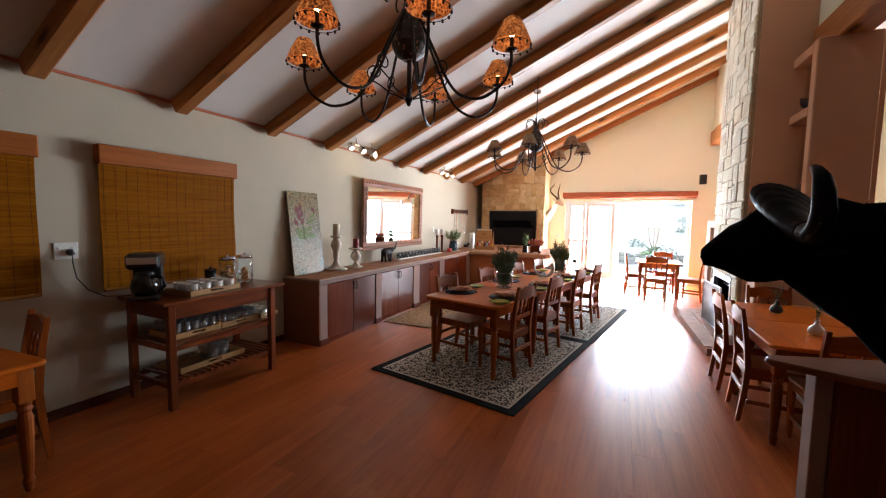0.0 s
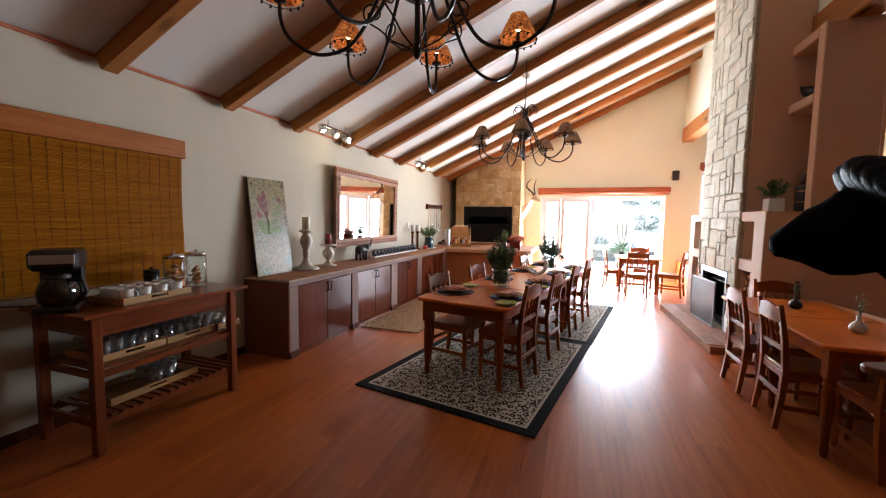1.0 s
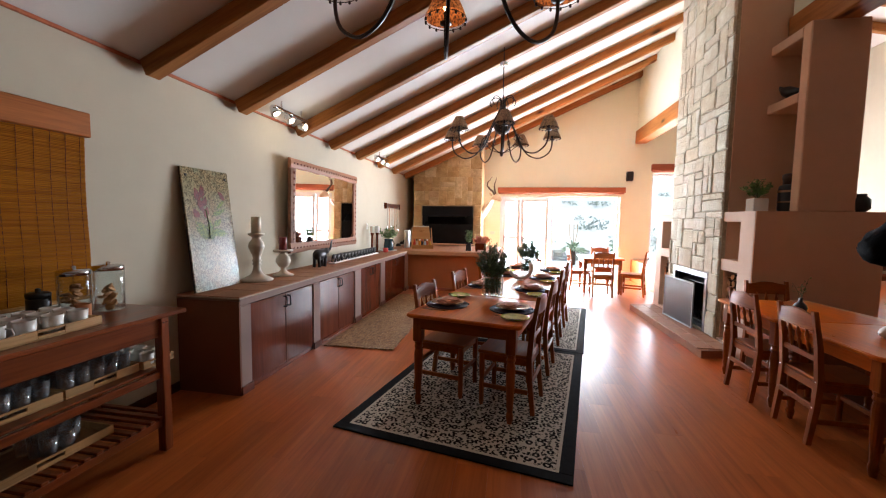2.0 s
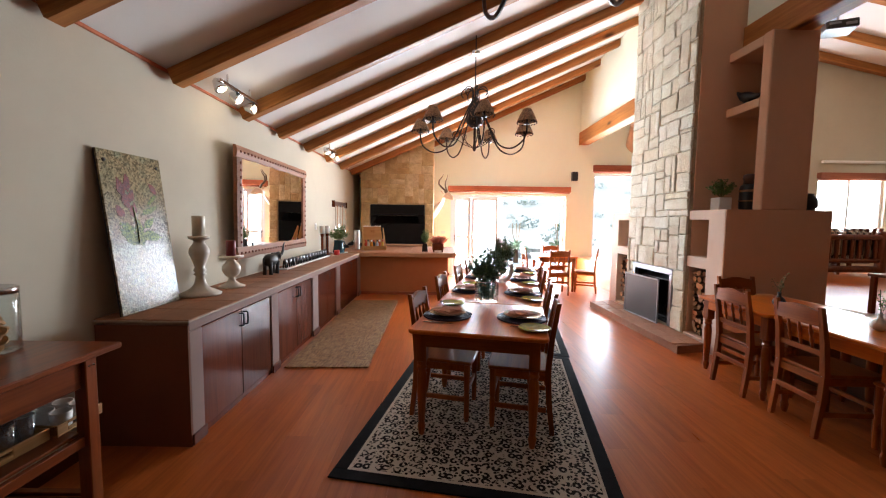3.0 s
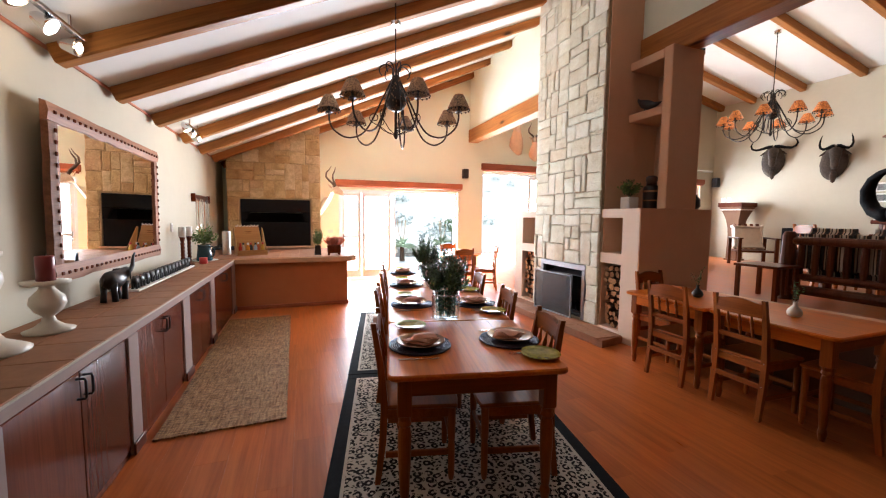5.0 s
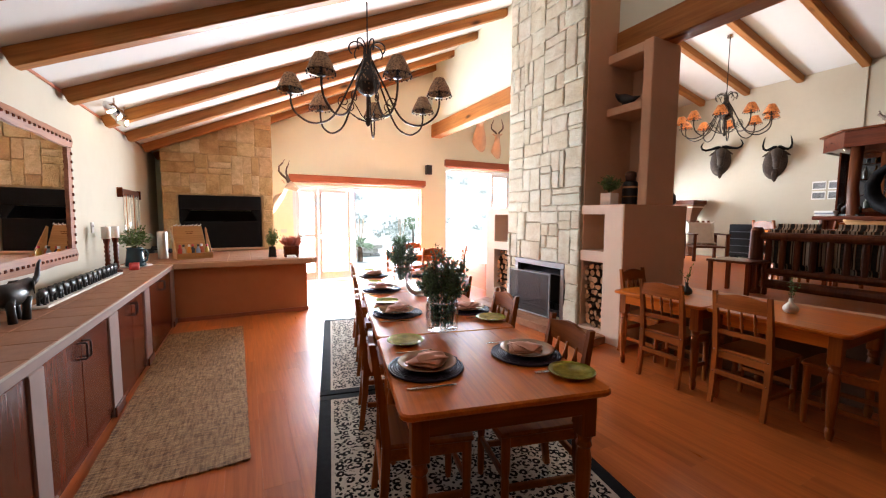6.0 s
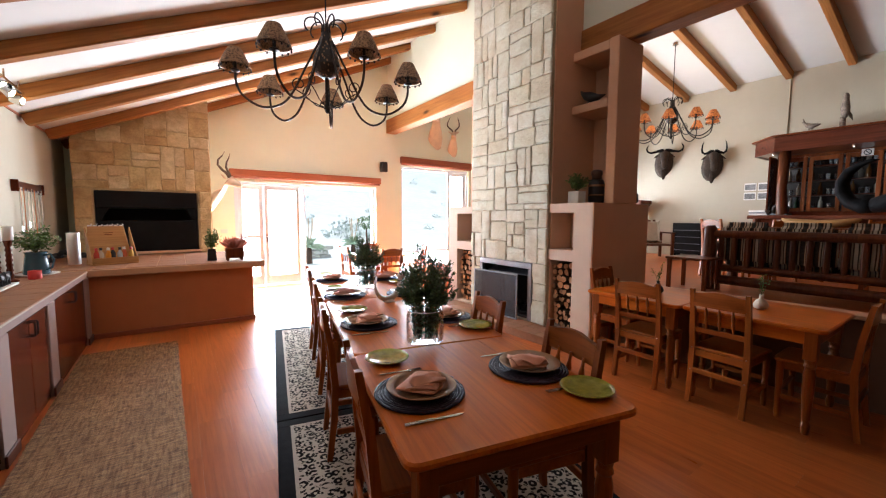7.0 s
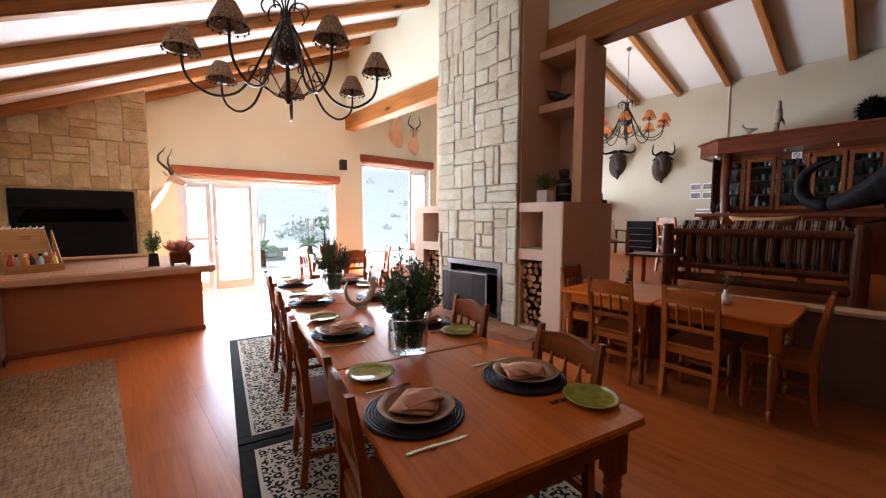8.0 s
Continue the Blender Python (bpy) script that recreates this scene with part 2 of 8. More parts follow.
PALESTONE = stone("pale_stone", [(0.67, 0.67, 0.55), (0.74, 0.75, 0.63), (0.70, 0.67, 0.52), (0.77, 0.77, 0.67), (0.63, 0.59, 0.45), (0.72, 0.72, 0.60)], 0.78)
MORTAR = plain("mortar", (0.40, 0.32, 0.20), 0.95, vary=0.45, scale=40, bumpy=0.4)
MORTAR_SAND = plain("mortar_sand", (0.50, 0.37, 0.20), 0.95, vary=0.25, scale=40, bumpy=0.4)
IRON = plain("black_iron", (0.022, 0.018, 0.016), 0.42, 0.6, vary=0.3, scale=60)
BLACKSTEEL = plain("black_steel", (0.008, 0.008, 0.009), 0.5, 0.0, vary=0.3, scale=8, Specular_IOR_Level=0.12)
SOOT = plain("soot", (0.015, 0.013, 0.012), 0.95, vary=0.4, scale=12)
GREYSTEEL = plain("grey_steel", (0.20, 0.21, 0.23), 0.4, 0.8, vary=0.2, scale=20)
CHROME = plain("polished_steel", (0.65, 0.65, 0.66), 0.16, 1.0, vary=0.06, scale=30, bumpy=0)
WHITE = plain("white_paint", (0.78, 0.76, 0.72), 0.45, vary=0.05)
WHITEPLASTIC = plain("white_plastic", (0.75, 0.74, 0.70), 0.3, vary=0.04, bumpy=0)
DOORPAINT = plain("cool_white_door_paint", (0.68, 0.76, 0.82), 0.5, vary=0.05)
CERAMIC = plain("cream_ceramic", (0.62, 0.55, 0.45), 0.4, vary=0.14, scale=12)
WAX = plain("cream_wax", (0.72, 0.66, 0.50), 0.4, vary=0.06)
REDWAX = plain("red_wax", (0.20, 0.02, 0.02), 0.35, vary=0.15)
SCARLET = plain("scarlet_wax", (0.48, 0.02, 0.015), 0.3, vary=0.1)
EBONY = plain("black_carved_wood", (0.012, 0.010, 0.009), 0.38, vary=0.4, scale=50, bumpy=0.3)
GLASS = glass("clear_glass")
THIN, tnt, tp = nodes_of("thin_glass")
tlw = add(tnt, "ShaderNodeLayerWeight", Blend=0.5)
tf = tnt.nodes.new("ShaderNodeMath")
tf.operation = "POWER"
tf.inputs[1].default_value = 2.6
tnt.links.new(tlw.outputs["Facing"], tf.inputs[0])
ttr = tnt.nodes.new("ShaderNodeBsdfTransparent")
ttr.inputs["Color"].default_value = (0.95, 0.97, 0.97, 1)
tgl = tnt.nodes.new("ShaderNodeBsdfGlossy")
tgl.inputs["Roughness"].default_value = 0.03
tmx = tnt.nodes.new("ShaderNodeMixShader")
tnt.links.new(tf.outputs[0], tmx.inputs[0])
tnt.links.new(ttr.outputs[0], tmx.inputs[1])
tnt.links.new(tgl.outputs[0], tmx.inputs[2])
tnt.links.new(tmx.outputs[0], tnt.nodes["Material Output"].inputs["Surface"])
BLACKPLASTIC = plain("black_plastic", (0.012, 0.012, 0.013), 0.28, vary=0.2, bumpy=0)
CLOTH_BLACK = plain("speaker_cloth", (0.02, 0.02, 0.022), 0.9, vary=0.3, scale=120)
RUG = leopard("leopard_carpet")
RUGEDGE = plain("black_carpet", (0.011, 0.010, 0.011), 0.95, vary=0.4, scale=160, bumpy=0.4, Specular_IOR_Level=0.08)
RUGLINE = plain("beige_carpet", (0.50, 0.44, 0.36), 0.95, vary=0.2, scale=160, bumpy=0.4)
JUTE = jute("jute_weave")
LEAF = leaf_mat("herb_leaves", (0.12, 0.20, 0.065), (0.03, 0.065, 0.022))
FERN = leaf_mat("bright_leaves", (0.14, 0.24, 0.045), (0.05, 0.11, 0.02))
STEM = plain("stem", (0.07, 0.08, 0.03), 0.7)
SHADE = shade_mat("brown_shade", (0.44, 0.27, 0.14))
LATTICE, lnt, lp_ = nodes_of("dark_lattice")
lchk = add(lnt, "ShaderNodeTexVoronoi", Scale=42.0)
lnt.links.new(coords(lnt, (1, 1, 0.6), False), lchk.inputs["Vector"])
lnt.links.new(ramp(lnt, lchk.outputs["Distance"], [(0.22, (0.30, 0.17, 0.085)), (0.34, (0.02, 0.014, 0.010))]), lp_.inputs["Base Color"])
lp_.inputs["Roughness"].default_value = 0.5
bump(lnt, lp_, lchk.outputs["Distance"], 0.5, 0.004)
SHADE_LIT = shade_mat("amber_shade", (0.36, 0.11, 0.02), 0.22)

# ---- building helpers ----


def mesh_from(bm, name, mat, smooth=False):
    me = bpy.data.meshes.new(name)
    bm.to_mesh(me)
    bm.free()
    me.materials.append(mat)
    if smooth:
        for f in me.polygons:
            f.use_smooth = True
    return me


def part(name, bm, material, parent, label="", smooth=False):
    """One mesh object under a thing or under a part."""
    ob = new(name, mesh_from(bm, name, material, smooth))
    ob.parent = parent
    if label:
        tagged(ob, label)
    return ob


def thing(name, m, label, category, group="", kind=""):
    """An empty at the base of a thing."""
    ob = new(name)
    ob.empty_display_size = 0.1
    ob.matrix_world = m
    return tagged(ob, label, category, group, kind)


def solid(name, bm, material, label, category, m=None, group="", kind="", smooth=False):
    """A thing of one mesh."""
    ob = new(name, mesh_from(bm, name, material, smooth))
    if m is not None:
        ob.matrix_world = m
    return tagged(ob, label, category, group, kind)


def B():
    return bmesh.new()


def box(bm, x0, x1, y0, y1, z0, z1, bevel=0.0, m=None, segs=1):
    """A box with softened edges, added to bm."""
    t = bmesh.new()
    bmesh.ops.create_cube(t, size=1.0)
    for v in t.verts:
        v.co = Vector(((x0 + x1) / 2 + v.co.x * (x1 - x0), (y0 + y1) / 2 + v.co.y * (y1 - y0), (z0 + z1) / 2 + v.co.z * (z1 - z0)))
    if bevel:
        bmesh.ops.bevel(t, geom=t.edges[:], offset=min(bevel, 0.45 * min(abs(x1 - x0), abs(y1 - y0), abs(z1 - z0))), segments=segs, affect="EDGES")
    return merge(bm, t, m)


def merge(bm, t, m=None):
    if m is not None:
        bmesh.ops.transform(t, matrix=m, verts=t.verts[:])
    me = bpy.data.meshes.new("tmp")
    t.to_mesh(me)
    t.free()
    bm.from_mesh(me)
    bpy.data.meshes.remove(me)
    return bm


def lathe(bm, profile, segs=20, m=None, closed=True):
    """A turned form round z from (radius, height) pairs, bottom to top."""
    t = bmesh.new()
    rings = []
    for r, z in profile:
        rings.append([t.verts.new((r * math.cos(2 * math.pi * i / segs), r * math.sin(2 * math.pi * i / segs), z)) for i in range(segs)])
    for a, b in zip(rings, rings[1:]):
        for i in range(segs):
            t.faces.new((a[i], a[(i + 1) % segs], b[(i + 1) % segs], b[i]))
    if closed:
        t.faces.new(rings[0][::-1])
        t.faces.new(rings[-1])
    return merge(bm, t, m)


def tube(bm, pts, radius, segs=8, m=None, taper=None):
    """A round rod along points; taper gives a factor for each point."""
    t = bmesh.new()
    pts = [Vector(p) for p in pts]
    rings, side = [], None
    for i, p in enumerate(pts):
        d = (pts[min(i + 1, len(pts) - 1)] - pts[max(i - 1, 0)]).normalized()
        if side is None:
            side = d.orthogonal().normalized()
        side = (side - d * side.dot(d)).normalized()
        up = d.cross(side)
        r = radius * (taper[i] if taper else 1.0)
        rings.append([t.verts.new(p + (side * math.cos(2 * math.pi * k / segs) + up * math.sin(2 * math.pi * k / segs)) * r) for k in range(segs)])
    for a, b in zip(rings, rings[1:]):
        for k in range(segs):
            t.faces.new((a[k], a[(k + 1) % segs], b[(k + 1) % segs], b[k]))
    t.faces.new(rings[0][::-1])
    t.faces.new(rings[-1])
    return merge(bm, t, m)


def prism(bm, outline, z0, z1, bevel=0.0, m=None):
    """An outline in x, y drawn up from z0 to z1."""
    t = bmesh.new()
    low = [t.verts.new((x, y, z0)) for x, y in outline]
    high = [t.verts.new((x, y, z1)) for x, y in outline]
    n = len(outline)
    t.faces.new(low[::-1])
    t.faces.new(high)
    for i in range(n):
        t.faces.new((low[i], low[(i + 1) % n], high[(i + 1) % n], high[i]))
    bmesh.ops.recalc_face_normals(t, faces=t.faces[:])
    if bevel:
        bmesh.ops.bevel(t, geom=t.edges[:], offset=bevel, segments=1, affect="EDGES")
    return merge(bm, t, m)


def loft(bm, rings, m=None):
    """Closed rings of points of equal count, joined into one skin with caps."""
    t = bmesh.new()
    rows = [[t.verts.new(p) for p in r] for r in rings]
    n = len(rows[0])
    for a, b in zip(rows, rows[1:]):
        for i in range(n):
            t.faces.new((a[i], a[(i + 1) % n], b[(i + 1) % n], b[i]))
    t.faces.new(rows[0][::-1])
    t.faces.new(rows[-1])
    bmesh.ops.recalc_face_normals(t, faces=t.faces[:])
    return merge(bm, t, m)


def oval(c, u, v, n=12):
    """A ring of points round c with half axes u and v."""
    c, u, v = Vector(c), Vector(u), Vector(v)
    return [c + u * math.cos(2 * math.pi * i / n) + v * math.sin(2 * math.pi * i / n) for i in range(n)]


def arc(c, r, a0, a1, n, plane="xz"):
    """Points of an arc in degrees."""
    out = []
    for i in range(n + 1):
        a = radians(a0 + (a1 - a0) * i / n)
        p, q = r * math.cos(a), r * math.sin(a)
        out.append((c[0] + p, c[1], c[2] + q) if plane == "xz" else (c[0] + p, c[1] + q, c[2]))
    return out


UP_X = pose(0, 0, 0, 0, 90, 0)      # turns z into x
UP_Y = pose(0, 0, 0, -90, 0, 0)     # turns z into y

# ---- setting ----
LWX = -3.87          # inner face of the long wall
DOORY = 11.55        # inner face of the terrace wall
SPINE = 2.02         # line of the ridge beam
PLAT = 0.55          # floor of the lounge
RIGHTX = 8.1


def ceil_left(x):
    return 2.66 + 0.45 * (x - LWX)


def ceil_right(x):
    return 4.47 + 0.21 * (RIGHTX - x)


def wall_cells(bm, u0, u1, z0, z1, holes, put):
    """A wall from u0 to u1 and z0 to z1 with rectangular holes (ua, ub, za, zb); put adds one solid cell."""
    us = sorted({u0, u1, *[h[0] for h in holes], *[h[1] for h in holes]})
    for a, b in zip(us, us[1:]):
        cuts = sorted((h[2], h[3]) for h in holes if h[0] <= a and h[1] >= b)
        z = z0
        for za, zb in cuts:
            if za > z:
                put(bm, a, b, z, za)
            z = zb
        if z < z1:
            put(bm, a, b, z, z1)


def structure(name, bm, mat, label, category="wall"):
    return solid(name, bm, mat, label, category, kind="structure")


# floors
bm = B()
box(bm, LWX - 0.3, 2.3, -6.9, DOORY + 0.3, -0.2, -0.006)
floor = structure("floor", bm, GROUT, "reddish laminate plank floor with a satin sheen", "floor")
bm = B()
box(bm, 2.0, RIGHTX + 0.3, 5.31, 12.0, -0.2, PLAT)
box(bm, 2.12, RIGHTX + 0.3, -6.9, 5.31, -0.2, PLAT)
structure("floor_lounge", bm, FLOORWOOD, "raised lounge floor of reddish laminate", "floor")
bm = B()
prism(bm, [(1.74, 5.31), (1.98, 2.9), (2.0, -2.6), (2.14, -2.6), (2.12, 2.95), (1.9, 5.31)], 0.0, 0.70)
low = structure("wall_low_divider", bm, BROWN, "low plastered wall beside the raised lounge")
bm = B()
prism(bm, [(1.72, 5.305), (1.96, 2.9), (1.98, -2.6), (2.18, -2.6), (2.16, 2.95), (1.94, 5.305)], 0.70, 0.735, 0.006)
part("coping", bm, TAN, low, "tan plastered coping")

# the long wall with its two blind-covered windows
WINDOWS = [(-0.2, 1.2, 1.06, 2.05), (1.72, 2.80, 1.06, 2.05)]
bm = B()
wall_cells(bm, -6.9, DOORY + 0.2, -0.2, 2.75, WINDOWS, lambda b, a, c, z0, z1: box(b, LWX - 0.25, LWX, a, c, z0, z1))
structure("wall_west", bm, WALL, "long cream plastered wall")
for i, (a, b, z0, z1) in enumerate(WINDOWS):
    bm = B()
    box(bm, LWX - 0.2, LWX - 0.14, a, a + 0.05, z0, z1, 0.004)
    box(bm, LWX - 0.2, LWX - 0.14, b - 0.05, b, z0, z1, 0.004)
    box(bm, LWX - 0.2, LWX - 0.14, a + 0.05, b - 0.05, z0, z0 + 0.05, 0.004)
    box(bm, LWX - 0.2, LWX - 0.14, a + 0.05, b - 0.05, z1 - 0.05, z1, 0.004)
    w = solid("window_%d" % (i + 1), bm, PELMET, "small timber window behind a bamboo blind", "window", kind="structure")
    bm = B()
    box(bm, LWX - 0.175, LWX - 0.17, a + 0.05, b - 0.05, z0 + 0.05, z1 - 0.05)
    pane = part("pane", bm, GLASS, w)
    pane.visible_shadow = False

# terrace wall: straight part with the door opening, gable above
DOOR = (-1.42, 1.67, 0.0, 2.19)
bm = B()
wall_cells(bm, LWX - 0.25, SPINE + 0.1, -0.2, 2.6, [DOOR], lambda b, a, c, z0, z1: box(b, a, c, DOORY, DOORY + 0.22, z0, z1))
prism(bm, [(LWX - 0.25, 2.6), (SPINE + 0.1, 2.6), (SPINE + 0.1, ceil_left(SPINE) + 0.3), (LWX - 0.25, 2.75)], -DOORY - 0.22, -DOORY, 0, pose(0, 0, 0, 90, 0, 0))
structure("wall_north", bm, WALL_LIT, "cream gable wall, colour lightened for light, with wide terrace doors")

# lounge end wall with its doors, the return and the window bay
DOOR2 = (2.46, 4.68, PLAT, 2.80)
N2 = 11.7
bm = B()
wall_cells(bm, SPINE + 0.1, 5.7, -0.2, 6.0, [DOOR2], lambda b, a, c, z0, z1: box(b, a, c, N2, N2 + 0.22, z0, z1))
structure("wall_lounge_north", bm, WALL_LIT, "cream lounge wall, colour lightened for light, with glass doors")
bm = B()
box(bm, 5.7, 5.92, 9.25, N2 + 0.22, -0.2, 6.0)
structure("wall_lounge_return", bm, WALL, "cream plastered return wall")
WIN3 = (6.2, 7.64, 1.24, 2.48)
bm = B()
wall_cells(bm, 5.92, RIGHTX, -0.2, 5.2, [WIN3], lambda b, a, c, z0, z1: box(b, a, c, 9.25, 9.47, z0, z1))
structure("wall_lounge_window", bm, WALL, "cream plastered wall with a window")
bm = B()
box(bm, RIGHTX, RIGHTX + 0.22, -6.9, 9.47, -0.2, 4.7)
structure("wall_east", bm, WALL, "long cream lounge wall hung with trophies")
# Unseen closing wall, added far back and dark so that less light bounces.
bm = B()
box(bm, LWX - 0.25, RIGHTX + 0.22, -7.12, -6.9, -0.2, 6.0)
structure("wall_south", bm, RUST, "unseen closing wall, dark rust to cut bounced light")

# ceilings
bm = B()
prism(bm, [(LWX - 0.4, ceil_left(LWX - 0.4)), (SPINE + 0.05, ceil_left(SPINE + 0.05)), (SPINE + 0.05, ceil_left(SPINE) + 0.2), (LWX - 0.4, ceil_left(LWX - 0.4) + 0.16)], -DOORY - 0.24, 7.12, 0, pose(0, 0, 0, 90, 0, 0))
structure("ceiling", bm, CEIL, "sloping white ceiling between timber beams", "ceiling")
bm = B()
prism(bm, [(SPINE + 0.05, ceil_right(SPINE)), (RIGHTX + 0.25, ceil_right(RIGHTX + 0.25)), (RIGHTX + 0.25, ceil_right(RIGHTX) + 0.2), (SPINE + 0.05, ceil_right(SPINE) + 0.2)], -N2 - 0.24, 7.12, 0, pose(0, 0, 0, 90, 0, 0))
structure("ceiling_lounge", bm, CEIL, "sloping white lounge ceiling", "ceiling")

# wall above the ridge beam, on both sides of the chimney
bm = B()
box(bm, SPINE - 0.02, SPINE + 0.16, -6.9, DOORY, 3.86, 5.98)
structure("wall_spine", bm, WALL_LIT, "cream wall above the long lintel beam, colour lightened for light")
for y0, y1 in ((-6.9, 5.975), (7.475, DOORY - 0.003)):
    bm = B()
    box(bm, SPINE - 0.06, SPINE + 0.2, y0, y1, 3.535, 3.86, 0.012)
    solid("lintel_beam", bm, BEAMWOOD_Y, "heavy knotty pine lintel beam below the ridge wall", "beam", kind="structure")

# rafters
ang = math.degrees(math.atan(0.45))
for y in (-1.8, -0.77, 0.27, 1.31, 2.32, 3.36, 4.36, 5.44, 6.36, 7.36, 8.45, 9.46, 10.46, 11.40):
    length = (SPINE - LWX) / math.cos(radians(ang)) - 0.02
    bm = B()
    box(bm, 0.0, length, -0.063, 0.063, -0.132, 0.006, 0.014)
    x0 = LWX + 0.005
    solid("rafter", bm, BEAMWOOD, "dark knotty pine rafter under the white ceiling", "beam", pose(x0, y, ceil_left(x0), 0, -ang, 0), "left rafters", "structure")
ang2 = math.degrees(math.atan(0.21))
for y in (-1.35, -0.37, 0.61, 1.59, 2.57, 3.55, 4.53, 5.43, 6.40, 7.37, 8.35, 9.10, 10.28, 11.22):
    length = (RIGHTX - SPINE - 0.17) / math.cos(radians(ang2))
    bm = B()
    box(bm, 0.0, length, -0.06, 0.06, -0.14, 0.006, 0.012)
    solid("rafter", bm, BEAMWOOD, "pine rafter of the lounge ceiling", "beam", pose(SPINE + 0.165, y, ceil_right(SPINE + 0.165), 0, ang2, 0), "lounge rafters", "structure")

# cornice strip under the left ceiling and skirting boards
bm = B()
box(bm, LWX, LWX + 0.02, -6.9, 10.75, ceil_left(LWX) - 0.025, ceil_left(LWX), 0.004)
solid("trim_cornice", bm, PELMET, "thin brown cornice strip under the ceiling", "trim", kind="structure")
bm = B()
box(bm, LWX, LWX + 0.018, -6.9, 3.555, 0.0, 0.08, 0.004)
solid("baseboard", bm, DARKWOOD_X, "dark wooden skirting board along the wall", "skirting", kind="structure")
bm = B()
box(bm, LWX + 0.15, DOOR[0] - 0.02, DOORY - 0.018, DOORY, 0.0, 0.08, 0.004)
solid("baseboard", bm, DARKWOOD, "dark wooden skirting board along the wall", "skirting", kind="structure")


def glazed_leaf(name, x0, x1, y, z0, z1, parent, label, handle=True):
    """A white timber glazed leaf with one tall pane."""
    bm_ = B()
    f = 0.085
    box(bm_, x0, x0 + f, y, y + 0.045, z0, z1, 0.004)
    box(bm_, x1 - f, x1, y, y + 0.045, z0, z1, 0.004)
    box(bm_, x0 + f, x1 - f, y, y + 0.045, z0, z0 + 0.2, 0.004)
    box(bm_, x0 + f, x1 - f, y, y + 0.045, z1 - f, z1, 0.004)
    leaf = part(name, bm_, DOORPAINT, parent, label)
    bm_ = B()
    box(bm_, x0 + f, x1 - f, y + 0.019, y + 0.025, z0 + 0.2, z1 - f)
    g = part("pane", bm_, GLASS, leaf)
    g.visible_shadow = False
    if handle:
        bm_ = B()
        box(bm_, x0 + 0.03, x0 + 0.055, y - 0.012, y, z0 + 0.92, z0 + 1.1, 0.004)
        tube(bm_, [(x0 + 0.042, y - 0.01, z0 + 1.03), (x0 + 0.042, y - 0.045, z0 + 1.03), (x0 + 0.14, y - 0.045, z0 + 1.03)], 0.009, 8)
        part("handle", bm_, CHROME, leaf)
    return leaf


# terrace doors
d1 = thing("door_1", pose(0, 0, 0), "white timber glazed terrace doors, one leaf standing open", "door", kind="structure")
bm = B()
box(bm, DOOR[0], DOOR[0] + 0.07, DOORY + 0.06, DOORY + 0.16, 0, 2.19, 0.005)
box(bm, DOOR[1] - 0.07, DOOR[1], DOORY + 0.06, DOORY + 0.16, 0, 2.19, 0.005)
box(bm, DOOR[0] + 0.07, DOOR[1] - 0.07, DOORY + 0.06, DOORY + 0.16, 2.12, 2.19, 0.005)
part("door_frame", bm, DOORPAINT, d1)
glazed_leaf("leaf", -1.35, -0.88, DOORY + 0.09, 0.012, 2.12, d1, "narrow white glazed leaf")
glazed_leaf("leaf", -0.86, -0.12, DOORY + 0.09, 0.012, 2.12, d1, "white glazed leaf")
for x in (-0.10, -0.04):
    leaf_ = glazed_leaf("leaf", 0.0, 0.72, 0.0, 0.012, 2.12, d1, "white glazed leaf folded back", False)
    leaf_.matrix_local = pose(x + 0.04, DOORY + 0.12, 0, 0, 0, 88)
bm = B()
box(bm, -1.27, -0.96, DOORY + 0.088, DOORY + 0.137, 1.02, 1.09, 0.004)
part("mid_rail", bm, DOORPAINT, d1)
# lounge doors
d2 = thing("door_2", pose(0, 0, 0), "white framed sliding glass doors of the lounge", "door", kind="structure")
bm = B()
box(bm, DOOR2[0], DOOR2[0] + 0.06, N2 + 0.06, N2 + 0.16, PLAT, 2.80, 0.005)
box(bm, DOOR2[1] - 0.06, DOOR2[1], N2 + 0.06, N2 + 0.16, PLAT, 2.80, 0.005)
box(bm, DOOR2[0] + 0.06, DOOR2[1] - 0.06, N2 + 0.06, N2 + 0.16, 2.73, 2.80, 0.005)
part("door_frame", bm, DOORPAINT, d2)
glazed_leaf("leaf", 4.0, 4.62, N2 + 0.09, PLAT + 0.012, 2.73, d2, "white glazed leaf")
# lounge window
w3 = thing("window_3", pose(0, 0, 0), "white framed lounge window", "window", kind="structure")
bm = B()
a, b, z0, z1 = WIN3
box(bm, a, a + 0.05, 9.31, 9.36, z0, z1, 0.004)
box(bm, b - 0.05, b, 9.31, 9.36, z0, z1, 0.004)
box(bm, a + 0.05, b - 0.05, 9.31, 9.36, z0, z0 + 0.05, 0.004)
box(bm, a + 0.05, b - 0.05, 9.31, 9.36, z1 - 0.05, z1, 0.004)
box(bm, (a + b) / 2 - 0.025, (a + b) / 2 + 0.025, 9.31, 9.36, z0 + 0.05, z1 - 0.05, 0.004)
part("window_frame", bm, WHITE, w3)
for q0, q1 in ((a + 0.05, (a + b) / 2 - 0.025), ((a + b) / 2 + 0.025, b - 0.05)):
    bm = B()
    box(bm, q0, q1, 9.332, 9.338, z0 + 0.05, z1 - 0.05)
    part("pane", bm, GLASS, w3).visible_shadow = False


